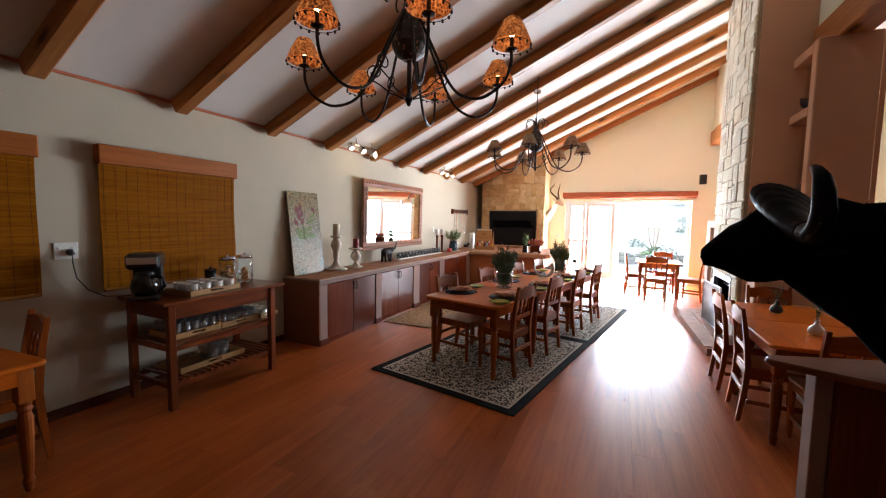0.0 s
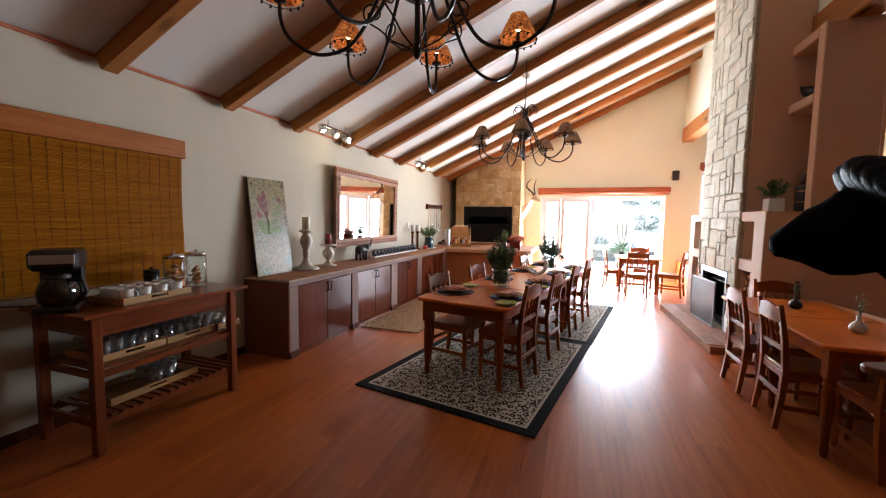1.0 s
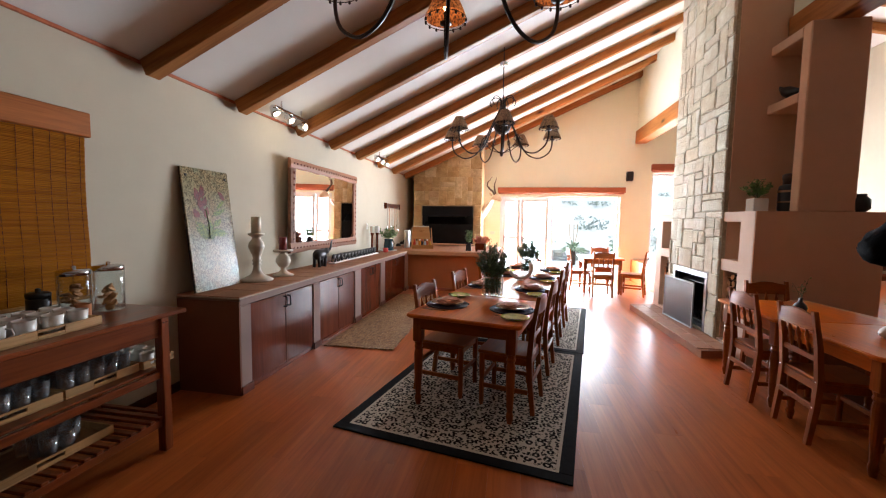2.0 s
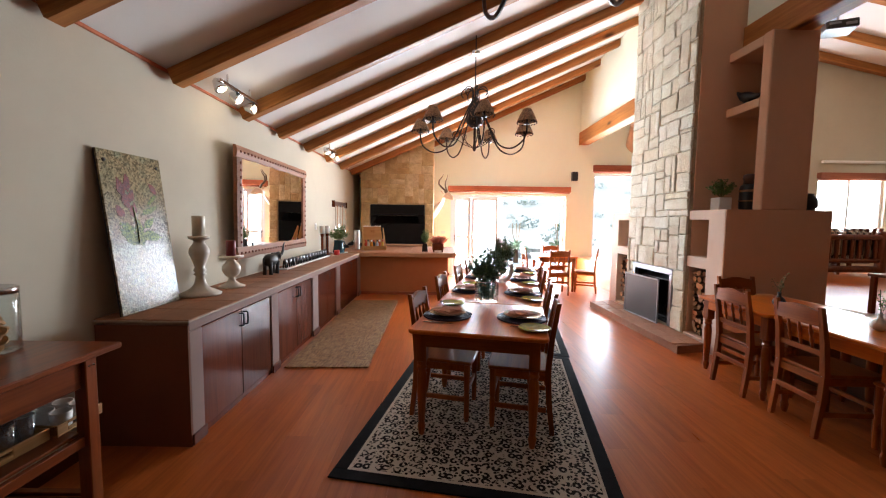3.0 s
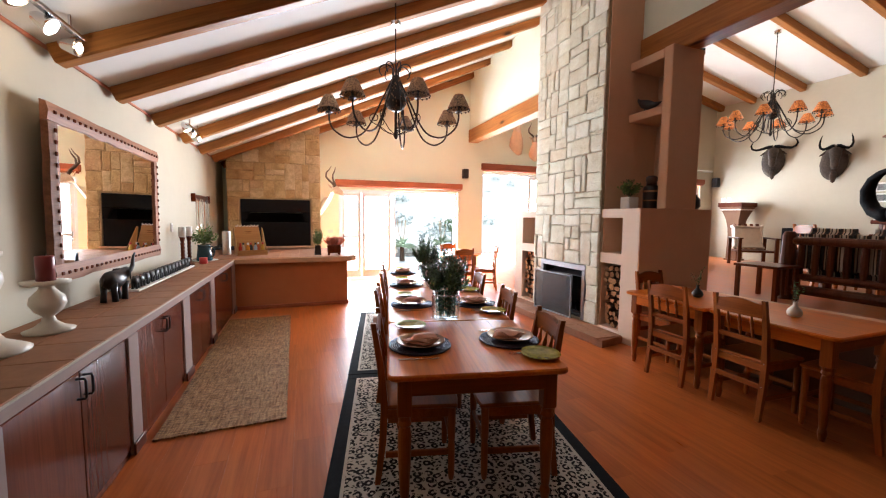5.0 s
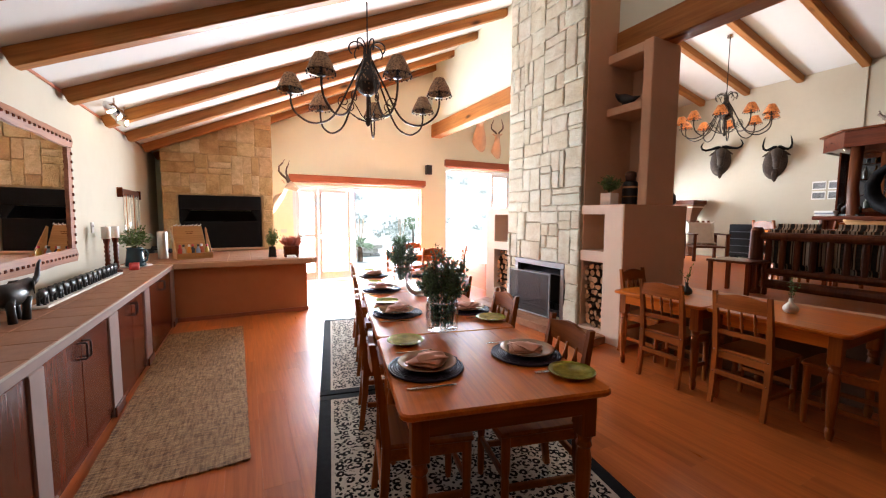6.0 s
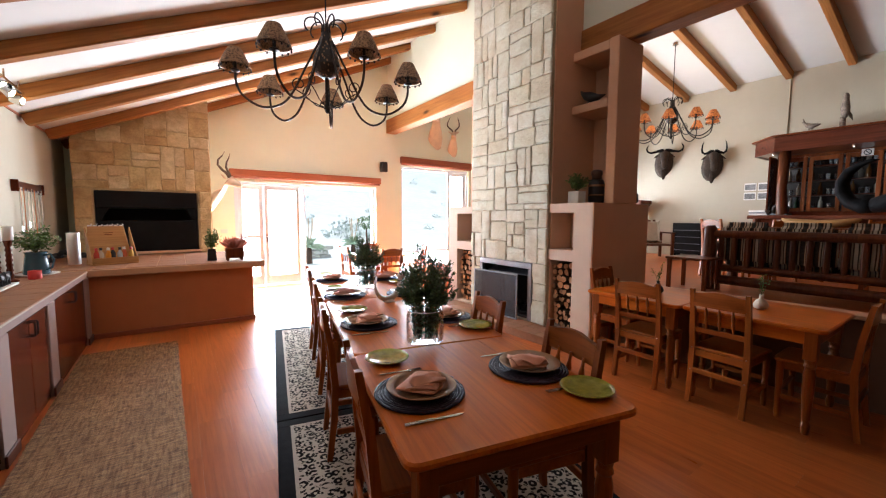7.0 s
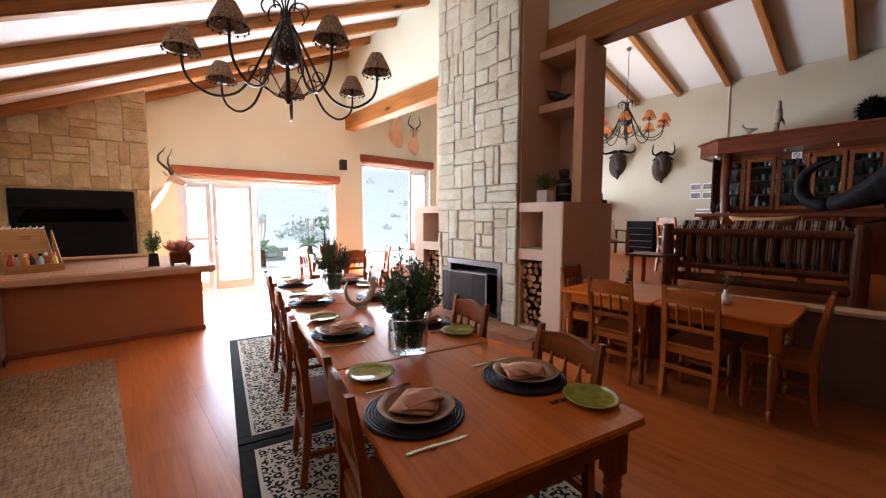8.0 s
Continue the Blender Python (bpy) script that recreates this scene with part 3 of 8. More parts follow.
def pelmet(x0, x1, y, z0, z1, label):
    t = thing("rolled_blind", pose((x0 + x1) / 2, y, z0), label, "blind")
    h = (x1 - x0) / 2
    bm_ = B()
    box(bm_, -h, h, -0.10, -0.004, 0.02, z1 - z0, 0.008)
    part("pelmet", bm_, PELMET, t)
    bm_ = B()
    lathe(bm_, [(0.045, -h + 0.03), (0.045, h - 0.03)], 14, pose(0, -0.05, 0.03) @ UP_X)
    part("roll", bm_, PELMET, t, smooth=True)


pelmet(-1.5, 1.77, DOORY, 2.26, 2.42, "reddish rolled bamboo blind above the terrace doors")
pelmet(2.42, 4.74, N2, 2.84, 3.03, "reddish rolled bamboo blind above the lounge doors")
pelmet(6.15, 7.68, 9.25, 2.44, 2.58, "reddish rolled blind above the lounge window")

# ---- fireplace block between dining room and lounge ----
FX = 1.43
BLK = 1.65           # top of the low blocks beside the chimney


def stone_piece(parent, m, u0, u1, v0, v1, gap, deep, rng, mat):
    """One stone with ragged outline and uneven face; m maps its (u, v, out) into place."""
    pts = []
    for (ax, ay), (bx, by) in (((u0, v0), (u1, v0)), ((u1, v0), (u1, v1)), ((u1, v1), (u0, v1)), ((u0, v1), (u0, v0))):
        for f in (0.0, 0.35, 0.7):
            pts.append((ax + (bx - ax) * f, ay + (by - ay) * f))
    cu, cv = (u0 + u1) / 2, (v0 + v1) / 2
    hu, hv = (u1 - u0) / 2, (v1 - v0) / 2
    t = bmesh.new()

    def ring(inset, out, wob):
        r = []
        for x, y in pts:
            kx, ky = (x - cu) / hu, (y - cv) / hv
            r.append(t.verts.new((cu + kx * (hu - inset) - cu + rng.uniform(-wob, wob), cv + ky * (hv - inset) - cv + rng.uniform(-wob, wob), out)))
        return r
    o = deep * rng.uniform(0.65, 1.25)
    rag = min(0.16 * min(hu, hv), 0.014)
    rows = [ring(gap, -0.01, 0.0), ring(gap, o * 0.55, rag * 0.55), ring(gap + 0.009, o, rag)]
    for a_, b_ in zip(rows, rows[1:]):
        for i in range(12):
            t.faces.new((a_[i], a_[(i + 1) % 12], b_[(i + 1) % 12], b_[i]))
    mid = t.verts.new((rng.uniform(-0.2, 0.2) * hu, rng.uniform(-0.2, 0.2) * hv, o * rng.uniform(0.95, 1.3)))
    for i in range(12):
        t.faces.new((rows[2][i], rows[2][(i + 1) % 12], mid))
    ob = new("stone", mesh_from(t, "stone", mat))
    ob.parent = parent
    ob.matrix_local = m @ pose(cu, cv, 0)
    return ob


def rubble_rect(x0, x1, y0, y1, rng, out, k=1.0):
    """Cut a rectangle into a loose mix of broad blocks, thin slips and upright pieces."""
    w, h = x1 - x0, y1 - y0
    big = max(w, h)
    if big < 0.15 * k or (big < 0.42 * k and w * h < rng.uniform(0.022, 0.085) * k * k):
        out.append((x0, x1, y0, y1))
        return
    upright = rng.random() < (0.92 if w > h * 1.7 else 0.08 if h > w * 1.9 else 0.52)
    f = rng.choice((0.28, 0.36, 0.45, 0.5, 0.58, 0.68)) + rng.uniform(-0.04, 0.04)
    if upright:
        rubble_rect(x0, x0 + w * f, y0, y1, rng, out, k)
        rubble_rect(x0 + w * f, x1, y0, y1, rng, out, k)
    else:
        rubble_rect(x0, x1, y0, y0 + h * f, rng, out, k)
        rubble_rect(x0, x1, y0 + h * f, y1, rng, out, k)


def rubble_face(parent, m, rects, gap, deep, mat, seed, k=1.0):
    rng = random.Random(seed)
    for r in rects:
        out = []
        rubble_rect(*r, rng, out, k)
        for s in out:
            stone_piece(parent, m, *s, gap * rng.choice((0.35, 0.6, 1.0, 1.7)), deep, rng, mat)


TOPZ = ceil_left(FX)
ch = thing("fireplace_chimney", pose(0, 0, 0), "tall pale split-stone fireplace chimney with a steel firebox", "fireplace", kind="structure")
bm = B()
FB = (6.24, 7.21, 0.12, 0.865)      # firebox opening along y and z
wall_cells(bm, 5.97, 7.47, 0.0, TOPZ + 0.3, [FB], lambda b_, p0, p1, z0_, z1_: box(b_, FX, FX + 0.5, p0, p1, z0_, z1_))
part("core", bm, MORTAR, ch, "brown mortar behind the stones")
bm = B()
box(bm, FX + 0.5, 2.4, 5.97, 7.47, 0.0, 5.75)
part("flue", bm, TAN, ch, "tan plastered back of the chimney")
for y0 in (5.955, 7.47):
    bm = B()
    box(bm, FX + 0.04, FX + 0.5, y0, y0 + 0.015, 0.0, TOPZ + 0.3)
    part("side", bm, TAN, ch, "tan plastered side of the chimney")
bm = B()
for a in ((6.24, 6.26), (7.19, 7.21)):
    box(bm, FX + 0.02, FX + 0.48, a[0], a[1], 0.12, 0.865)
box(bm, FX + 0.44, FX + 0.47, 6.26, 7.19, 0.12, 0.865)
box(bm, FX + 0.02, FX + 0.44, 6.26, 7.19, 0.12, 0.15)
part("firebox", bm, SOOT, ch, "sooty steel firebox")
bm = B()
box(bm, FX - 0.03, FX + 0.03, 6.20, 7.25, 0.80, 0.88, 0.006)
box(bm, FX - 0.03, FX + 0.03, 6.20, 6.27, 0.11, 0.80, 0.006)
box(bm, FX - 0.03, FX + 0.03, 7.18, 7.25, 0.11, 0.80, 0.006)
part("firebox_frame", bm, GREYSTEEL, ch, "grey steel firebox frame")
bm = B()
for k in range(9):
    tube(bm, [(FX + 0.12, 6.32 + k * 0.1, 0.18), (FX + 0.08, 6.32 + k * 0.1, 0.34)], 0.008, 6)
box(bm, FX + 0.06, FX + 0.4, 6.3, 7.15, 0.17, 0.19)
part("grate", bm, IRON, ch)
bm = B()
box(bm, -0.30, 0.0, 6.27, 7.18, -0.012, 0.0, 0.003, pose(FX + 0.37, 0, 0.78, 0, -16, 0))
part("hood_plate", bm, GREYSTEEL, ch, "slanting grey steel plate inside the firebox")
SM = Matrix(((0, 0, -1, FX), (-1, 0, 0, 0), (0, 1, 0, 0), (0, 0, 0, 1)))   # u along -y, v up, out along -x
rubble_face(ch, SM, [(-7.47, -5.97, 0.88, 2.4), (-7.47, -5.97, 2.4, TOPZ + 0.12), (-6.20, -5.97, 0.1, 0.88), (-7.47, -7.25, 0.1, 0.88)], 0.0048, 0.024, PALESTONE, 5, 1.25)


def niche_unit(name, y0, y1, nich0, nich1, label):
    """A plastered block beside the chimney with a square niche above a wood store."""
    u = thing(name, pose(0, 0, 0), label, "shelf unit", kind="structure")
    bm_ = B()
    holes = [(nich0, nich1, 0.12, 0.96), (nich0, nich1, 1.09, 1.54)]
    wall_cells(bm_, y0, y1, 0.0, BLK, holes, lambda b_, p0, p1, z0_, z1_: box(b_, FX, FX + 0.42, p0, p1, z0_, z1_))
    part("front", bm_, TAUPE, u, "pale taupe plastered front")
    bm_ = B()
    box(bm_, FX + 0.42, 2.59, y0, y1, 0.0, BLK)
    part("body", bm_, TAN, u, "tan plastered body")
    return u


niche_unit("niche_unit", 5.35, 5.955, 5.60, 5.955, "plastered block with niche and log store beside the fireplace")
niche_unit("niche_unit", 7.485, 8.11, 7.485, 7.87, "plastered block with niche and log store beside the fireplace")
# near block's side and the shelf column on it
bm = B()
box(bm, FX + 0.004, 2.59, 5.336, 5.35, 0.0, BLK)
structure("wall_block_side", bm, TAN, "tan plastered side of the fireplace block")
col = thing("shelf_column", pose(0, 0, BLK), "tan plastered column with open shelves against the chimney", "shelf unit", kind="structure")
bm = B()
box(bm, 1.80, 2.31, 5.338, 5.46, 0.0, 1.895, 0.01)
part("post", bm, TAN, col, "tan plastered post")
for z0, z1 in ((1.13, 1.23), (1.78, 1.885)):
    bm = B()
    box(bm, 1.80, 2.34, 5.46, 5.955, z0, z1, 0.008)
    part("shelf", bm, TAN, col, "thick plastered shelf")
bm = B()
box(bm, 2.31, 2.40, 5.46, 5.97, 0.0, 1.89)
part("back_panel", bm, TAN, col)
col = thing("shelf_column", pose(0, 0, BLK), "tan plastered column with open shelves against the chimney", "shelf unit", kind="structure")
bm = B()
box(bm, 1.80, 2.31, 7.86, 7.98, 0.0, 1.89, 0.01)
part("post", bm, TAN, col, "tan plastered post")
for z0, z1 in ((1.13, 1.23), (1.78, 1.885)):
    bm = B()
    box(bm, 1.80, 2.34, 7.49, 7.86, z0, z1, 0.008)
    part("shelf", bm, TAN, col, "thick plastered shelf")
bm = B()
box(bm, 2.34, 2.40, 7.475, 7.86, 0.0, 1.89)
part("back_panel", bm, TAN, col)
# hearth of clay tiles
bm = B()
prism(bm, [(1.05, 5.45), (1.42, 5.52), (1.42, 8.06), (0.98, 7.86)], 0.0, 0.09)
hearth = structure("hearth", bm, TILETOP, "low tiled hearth step before the fireplace", "hearth")
for i in range(8):
    for j in range(2):
        bm = B()
        y = 5.525 + i * 0.297
        x = 1.035 - 0.0075 * i + j * (0.19 + 0.004 * i)
        box(bm, x, x + 0.184 + 0.004 * i, y, y + 0.29, 0.085, 0.1, 0.004)
        part("tile", bm, TILETOP, hearth)

# ---- braai chimney in the far corner ----
BY = 10.72
br = thing("braai_chimney", pose(0, 0, 0), "broad sandstone barbecue chimney with a black steel hood", "barbecue", kind="structure")
BO = (-3.43, -2.08, 0.86, 1.86)
bm = B()
wall_cells(bm, -3.66, -1.87, 0.0, 2.7, [BO], lambda b_, p0, p1, z0_, z1_: box(b_, p0, p1, BY, DOORY, z0_, z1_))
prism(bm, [(-3.66, 2.7), (-1.87, 2.7), (-1.87, ceil_left(-1.87)), (-3.66, ceil_left(-3.66))], -DOORY, -BY, 0, pose(0, 0, 0, 90, 0, 0))
part("core", bm, MORTAR_SAND, br, "sandy mortar behind the stones")
BM_ = Matrix(((1, 0, 0, 0), (0, 0, -1, BY), (0, 1, 0, 0), (0, 0, 0, 1)))
steps = [(-3.66 + i * 0.2983, -3.66 + (i + 1) * 0.2983, 2.62, ceil_left(-3.66 + i * 0.2983) - 0.01) for i in range(6)]
rubble_face(br, BM_, [(-3.66, -1.87, 1.90, 2.62), (-3.66, -3.45, 0.86, 1.90), (-2.06, -1.87, 0.86, 1.90)] + steps, 0.0036, 0.026, SANDSTONE, 11, 1.45)
bm = B()
box(bm, -3.42, -2.09, BY - 0.04, BY + 0.02, 1.60, 1.87, 0.01)
part("hood", bm, BLACKSTEEL, br, "black steel hood")
bm = B()
box(bm, -3.42, -2.09, BY + 0.6, BY + 0.63, 0.86, 1.6)
box(bm, -3.42, -3.40, BY + 0.02, BY + 0.6, 0.86, 1.6)
box(bm, -2.11, -2.09, BY + 0.02, BY + 0.6, 0.86, 1.6)
part("fire_chamber", bm, SOOT, br, "sooty black fire chamber")
bm = B()
box(bm, -3.40, -2.11, BY - 0.03, BY - 0.01, 0.90, 1.40, 0.006)
part("shutter", bm, BLACKSTEEL, br, "half-closed black steel shutter")
bm = B()
box(bm, -3.46, -2.05, BY - 0.05, BY - 0.012, 0.86, 0.90, 0.006)
part("sill", bm, TAN, br, "tan plastered sill")
bm = B()
for sx, x0 in ((1, -3.42), (-1, -2.09)):
    prism(bm, [(x0, 1.40), (x0 + sx * 0.06, 1.40), (x0 + sx * 0.17, 1.60), (x0, 1.60)], -BY - 0.012, -BY + 0.012, 0, pose(0, 0, 0, 90, 0, 0))
part("smoke_guard", bm, BLACKSTEEL, br, "black steel cheeks of the hood")


# ---- dining furniture ----


def crest_rail(bm_, w, z0, z1, y, thick, lift):
    """The wavy top rail of a chair back."""
    n = 10
    rings = []
    for i in range(n + 1):
        u = i / n * 2 - 1
        top = z1 + lift * (math.cos(u * math.pi) * 0.5 + 0.5) - lift * 0.35 * (1 - abs(u))
        bow = 0.012 * (1 - u * u)
        x = u * w / 2
        rings.append([(x, y - thick / 2 + bow, z0), (x, y + thick / 2 + bow, z0), (x, y + thick / 2 + bow, top), (x, y - thick / 2 + bow, top)])
    return loft(bm_, rings)


def make_chair(m, label, group, wood_z=None, wood_x=None):
    """Pine chair: spindle back with a wavy crest, solid seat, four legs, stretchers. Its back is at +y, it faces -y."""
    wz, wx = wood_z or PINE, wood_x or PINE_X
    c = thing("dining_chair", m, label, "chair", group)
    for sx in (-1, 1):
        b_ = B()
        x = sx * 0.185
        rings = []
        for z, y, h in ((0.0, 0.235, 0.016), (0.25, 0.205, 0.019), (0.45, 0.195, 0.02), (0.68, 0.215, 0.018), (0.925, 0.255, 0.014)):
            rings.append([(x - h, y - h, z), (x + h, y - h, z), (x + h, y + h, z), (x - h, y + h, z)])
        loft(b_, rings)
        part("back_post", b_, wz, c)
        b_ = B()
        lathe(b_, [(0.015, 0), (0.019, 0.03), (0.021, 0.2), (0.017, 0.22), (0.022, 0.25), (0.024, 0.43)], 10, pose(sx * 0.18, -0.185, 0))
        part("leg", b_, wz, c)
        b_ = B()
        box(b_, x - 0.01, x + 0.01, -0.17, 0.19, 0.15, 0.185, 0.004)
        part("stretcher", b_, wx, c)
    b_ = B()
    prism(b_, [(-0.205, -0.215), (-0.12, -0.228), (0.12, -0.228), (0.205, -0.215), (0.195, 0.2), (-0.195, 0.2)], 0.43, 0.455, 0.008)
    part("seat", b_, wx, c)
    for q in ((-0.165, 0.165, -0.195, -0.175), (-0.165, 0.165, 0.185, 0.205), (-0.19, -0.17, -0.17, 0.19), (0.17, 0.19, -0.17, 0.19)):
        b_ = B()
        box(b_, *q, 0.375, 0.43, 0.003)
        part("seat_rail", b_, wx, c)
    b_ = B()
    box(b_, -0.17, 0.17, -0.195, -0.175, 0.20, 0.235, 0.004)
    part("stretcher", b_, wx, c)
    b_ = B()
    box(b_, -0.17, 0.17, 0.205, 0.225, 0.24, 0.28, 0.004)
    part("stretcher", b_, wx, c)
    b_ = B()
    crest_rail(b_, 0.352, 0.79, 0.895, 0.243, 0.022, 0.035)
    part("crest_rail", b_, wx, c)
    b_ = B()
    box(b_, -0.17, 0.17, 0.196, 0.216, 0.575, 0.615, 0.004)
    part("lower_rail", b_, wx, c)
    for k in range(3):
        b_ = B()
        x = -0.09 + k * 0.09
        lathe(b_, [(0.007, 0), (0.008, 0.03), (0.014, 0.06), (0.008, 0.085), (0.011, 0.10), (0.015, 0.125), (0.008, 0.16), (0.007, 0.2)], 8, pose(x, 0.208, 0.612) @ pose(0, 0, 0, -9, 0, 0))
        part("spindle", b_, wz, c, smooth=True)
    for sx in (-1, 1):
        for z, y in ((0.26, 0.225), (0.44, 0.216)):
            b_ = B()
            lathe(b_, [(0.0065, 0), (0.006, 0.002), (0.003, 0.0035)], 8, pose(sx * 0.185, y, z) @ UP_Y)
            part("screw_cap", b_, CHROME, c, "small chrome screw cap")
    return c


def turned_leg(b_, x, y, h, s=0.036):
    """Table leg: square head, turned below."""
    box(b_, x - s, x + s, y - s, y + s, h - 0.20, h, 0.004)
    lathe(b_, [(0.017, 0), (0.022, 0.02), (0.028, 0.06), (0.020, 0.09), (0.024, 0.11), (0.033, 0.30), (0.035, 0.42), (0.027, h - 0.26), (0.036, h - 0.245), (0.03, h - 0.225), (0.036, h - 0.2)], 14, pose(x, y, 0))


def make_table(m, w, l, label, group="", h=0.755, top=None, overhang=0.05):
    """Pine table with a rounded top, apron and four turned legs; w along x, l along y, from its middle."""
    t = thing("dining_table", m, label, "table", group)
    b_ = B()
    r = 0.045
    out = []
    for cx, cy, a0 in ((w / 2 - r, l / 2 - r, 0), (-w / 2 + r, l / 2 - r, 90), (-w / 2 + r, -l / 2 + r, 180), (w / 2 - r, -l / 2 + r, 270)):
        out += [(cx + r * math.cos(radians(a0 + k * 30)), cy + r * math.sin(radians(a0 + k * 30))) for k in range(4)]
    prism(b_, out, h - 0.03, h, 0.008)
    part("tabletop", b_, top or PINE_LIT_Y, t)
    i = overhang
    for s_ in (-1, 1):
        b_ = B()
        x = s_ * (w / 2 - i - 0.012)
        box(b_, x - 0.011, x + 0.011, -l / 2 + i + 0.06, l / 2 - i - 0.06, h - 0.125, h - 0.03, 0.003)
        part("apron", b_, PINE_LIT_Y, t)
        b_ = B()
        y = s_ * (l / 2 - i - 0.012)
        box(b_, -w / 2 + i + 0.06, w / 2 - i - 0.06, y - 0.011, y + 0.011, h - 0.125, h - 0.03, 0.003)
        part("apron", b_, PINE_X, t)
    for sx in (-1, 1):
        for sy in (-1, 1):
            b_ = B()
            turned_leg(b_, sx * (w / 2 - i - 0.036), sy * (l / 2 - i - 0.036), h - 0.03)
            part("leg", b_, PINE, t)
    return t


# the long set table stands askew on two rugs
TBL = pose(-1.438, 3.558, 0.012, 0, 0, -12.1)
TOP = 0.755
make_table(TBL @ pose(0, 0.482, 0), 0.92, 0.96, "square honey-pine table at the head of the long set table", "tables of the long set table")
make_table(TBL @ pose(0, 1.655, 0), 0.92, 1.375, "honey-pine table within the long set table", "tables of the long set table")
make_table(TBL @ pose(0, 3.035, 0), 0.92, 1.375, "honey-pine table within the long set table", "tables of the long set table")

SEAT_Y = (0.43, 1.37, 2.30, 3.18)
first = None
for i, y in enumerate(SEAT_Y):
    for side in (-1, 1):
        jig = random.Random(i * 2 + side).uniform(-2.5, 2.5)
        off = {(-1, 0): 0.275, (1, 0): 0.285, (-1, 1): 0.30, (1, 1): 0.29}.get((side, i), 0.28)
        dy = {(-1, 0): 0.08, (-1, 1): 0.12, (-1, 2): 0.12, (-1, 3): 0.08, (1, 0): 0.045, (1, 1): -0.05}.get((side, i), 0.0)
        m = TBL @ pose(side * off, y + dy, 0, 0, 0, -90 * side + jig)
        if first is None:
            first = make_chair(m, "honey-pine spindle-back chair pushed in at the long set table", "chairs at the long set table")
        else:
            copy_thing(first, m)

# rugs under the table
RG = pose(-1.4975, 3.116, 0, 0, 0, -10.8)


def make_rug(m, w, l, label):
    t = thing("rug", m, label, "rug", "leopard rugs")
    e, q = 0.085, 0.105
    b_ = B()
    box(b_, -w / 2 + q, w / 2 - q, q, l - q, 0.0, 0.0105)
    part("field", b_, RUG, t, "beige pile with dark leopard spots")
    b_ = B()
    for x0, x1, y0, y1 in ((-w / 2 + e, w / 2 - e, e, q), (-w / 2 + e, w / 2 - e, l - q, l - e), (-w / 2 + e, -w / 2 + q, q, l - q), (w / 2 - q, w / 2 - e, q, l - q)):
        box(b_, x0, x1, y0, y1, 0.0, 0.0105)
    part("inner_line", b_, RUGLINE, t)
    b_ = B()
    for x0, x1, y0, y1 in ((-w / 2, w / 2, 0, e), (-w / 2, w / 2, l - e, l), (-w / 2, -w / 2 + e, e, l - e), (w / 2 - e, w / 2, e, l - e)):
        box(b_, x0, x1, y0, y1, 0.0, 0.011, 0.003)
    part("border", b_, RUGEDGE, t, "black woven border")


make_rug(RG, 1.645, 2.36, "beige rug with black leopard spots under the set table")
make_rug(RG @ pose(0.005, 2.375, 0), 1.66, 2.46, "beige rug with black leopard spots under the set table")

# jute runner before the low cupboards
b_ = B()
rngj = random.Random(4)
nx, ny = 40, 120
t_ = bmesh.new()
grid = [[t_.verts.new((-3.245 + 0.83 * i / nx + (rngj.uniform(-0.006, 0.006) if i in (0, nx) else 0), 4.92 + 3.25 * j / ny + (rngj.uniform(-0.008, 0.008) if j in (0, ny) else 0), 0.011 + rngj.uniform(-0.0012, 0.0012))) for i in range(nx + 1)] for j in range(ny + 1)]
for j in range(ny):
    for i in range(nx):
        t_.faces.new((grid[j][i], grid[j][i + 1], grid[j + 1][i + 1], grid[j + 1][i]))
ext = bmesh.ops.extrude_face_region(t_, geom=t_.faces[:])
for v in ext["geom"]:
    if isinstance(v, bmesh.types.BMVert):
        v.co.z = 0.012
for v in t_.verts:
    if v.co.z < 0.0119:
        v.co.z = max(0.0, v.co.z - 0.010)
bmesh.ops.recalc_face_normals(t_, faces=t_.faces[:])
merge(b_, t_, pose(-2.83, 6.5, 0, 0, 0, 1.0) @ pose(2.83, -6.5, 0))
solid("jute_mat", b_, JUTE, "long woven jute runner lying on the laminate floor", "rug")

# right-hand tables against the low wall, with their chairs
make_table(pose(1.42, 4.66, 0, 0, 0, 0), 0.85, 0.88, "honey-pine table against the low wall", "tables by the low wall")
make_table(pose(1.445, 3.775, 0, 0, 0, 0), 0.85, 0.88, "honey-pine table against the low wall", "tables by the low wall")
for m in (pose(1.19, 4.55, 0, 0, 0, 90), pose(1.21, 3.915, 0, 0, 0, 88), pose(1.55, 5.04, 0, 0, 0, 1), pose(1.44, 3.43, 0, 0, 0, 181)):
    c = copy_thing(first, m)
    c["label"], c["group"] = "honey-pine spindle-back chair at the tables by the low wall", "chairs by the low wall"

# small table by the terrace doors
make_table(pose(0.83, 9.70, 0, 0, 0, -2), 0.86, 0.90, "small honey-pine table in sunlight by the terrace doors")
for m in (pose(0.75, 9.13, 0, 0, 0, 178), pose(1.0, 10.22, 0, 0, 0, 3), pose(0.42, 9.75, 0, 0, 0, 93), pose(1.43, 9.36, 0, 0, 0, -112)):
    c = copy_thing(first, m)
    c["label"], c["group"] = "honey-pine spindle-back chair at the small table in sunlight", "chairs by the terrace doors"

# dark table and chair by the blinds
make_table(pose(-3.34, 0.46, 0, 0, 0, 4), 0.92, 1.0, "honey-pine table beside the blind-covered window")
c = copy_thing(first, pose(-3.50, 0.89, 0, 0, 0, -8))
c["label"], c["group"] = "honey-pine spindle-back chair in shade beside the blinds", "chairs by the blinds"

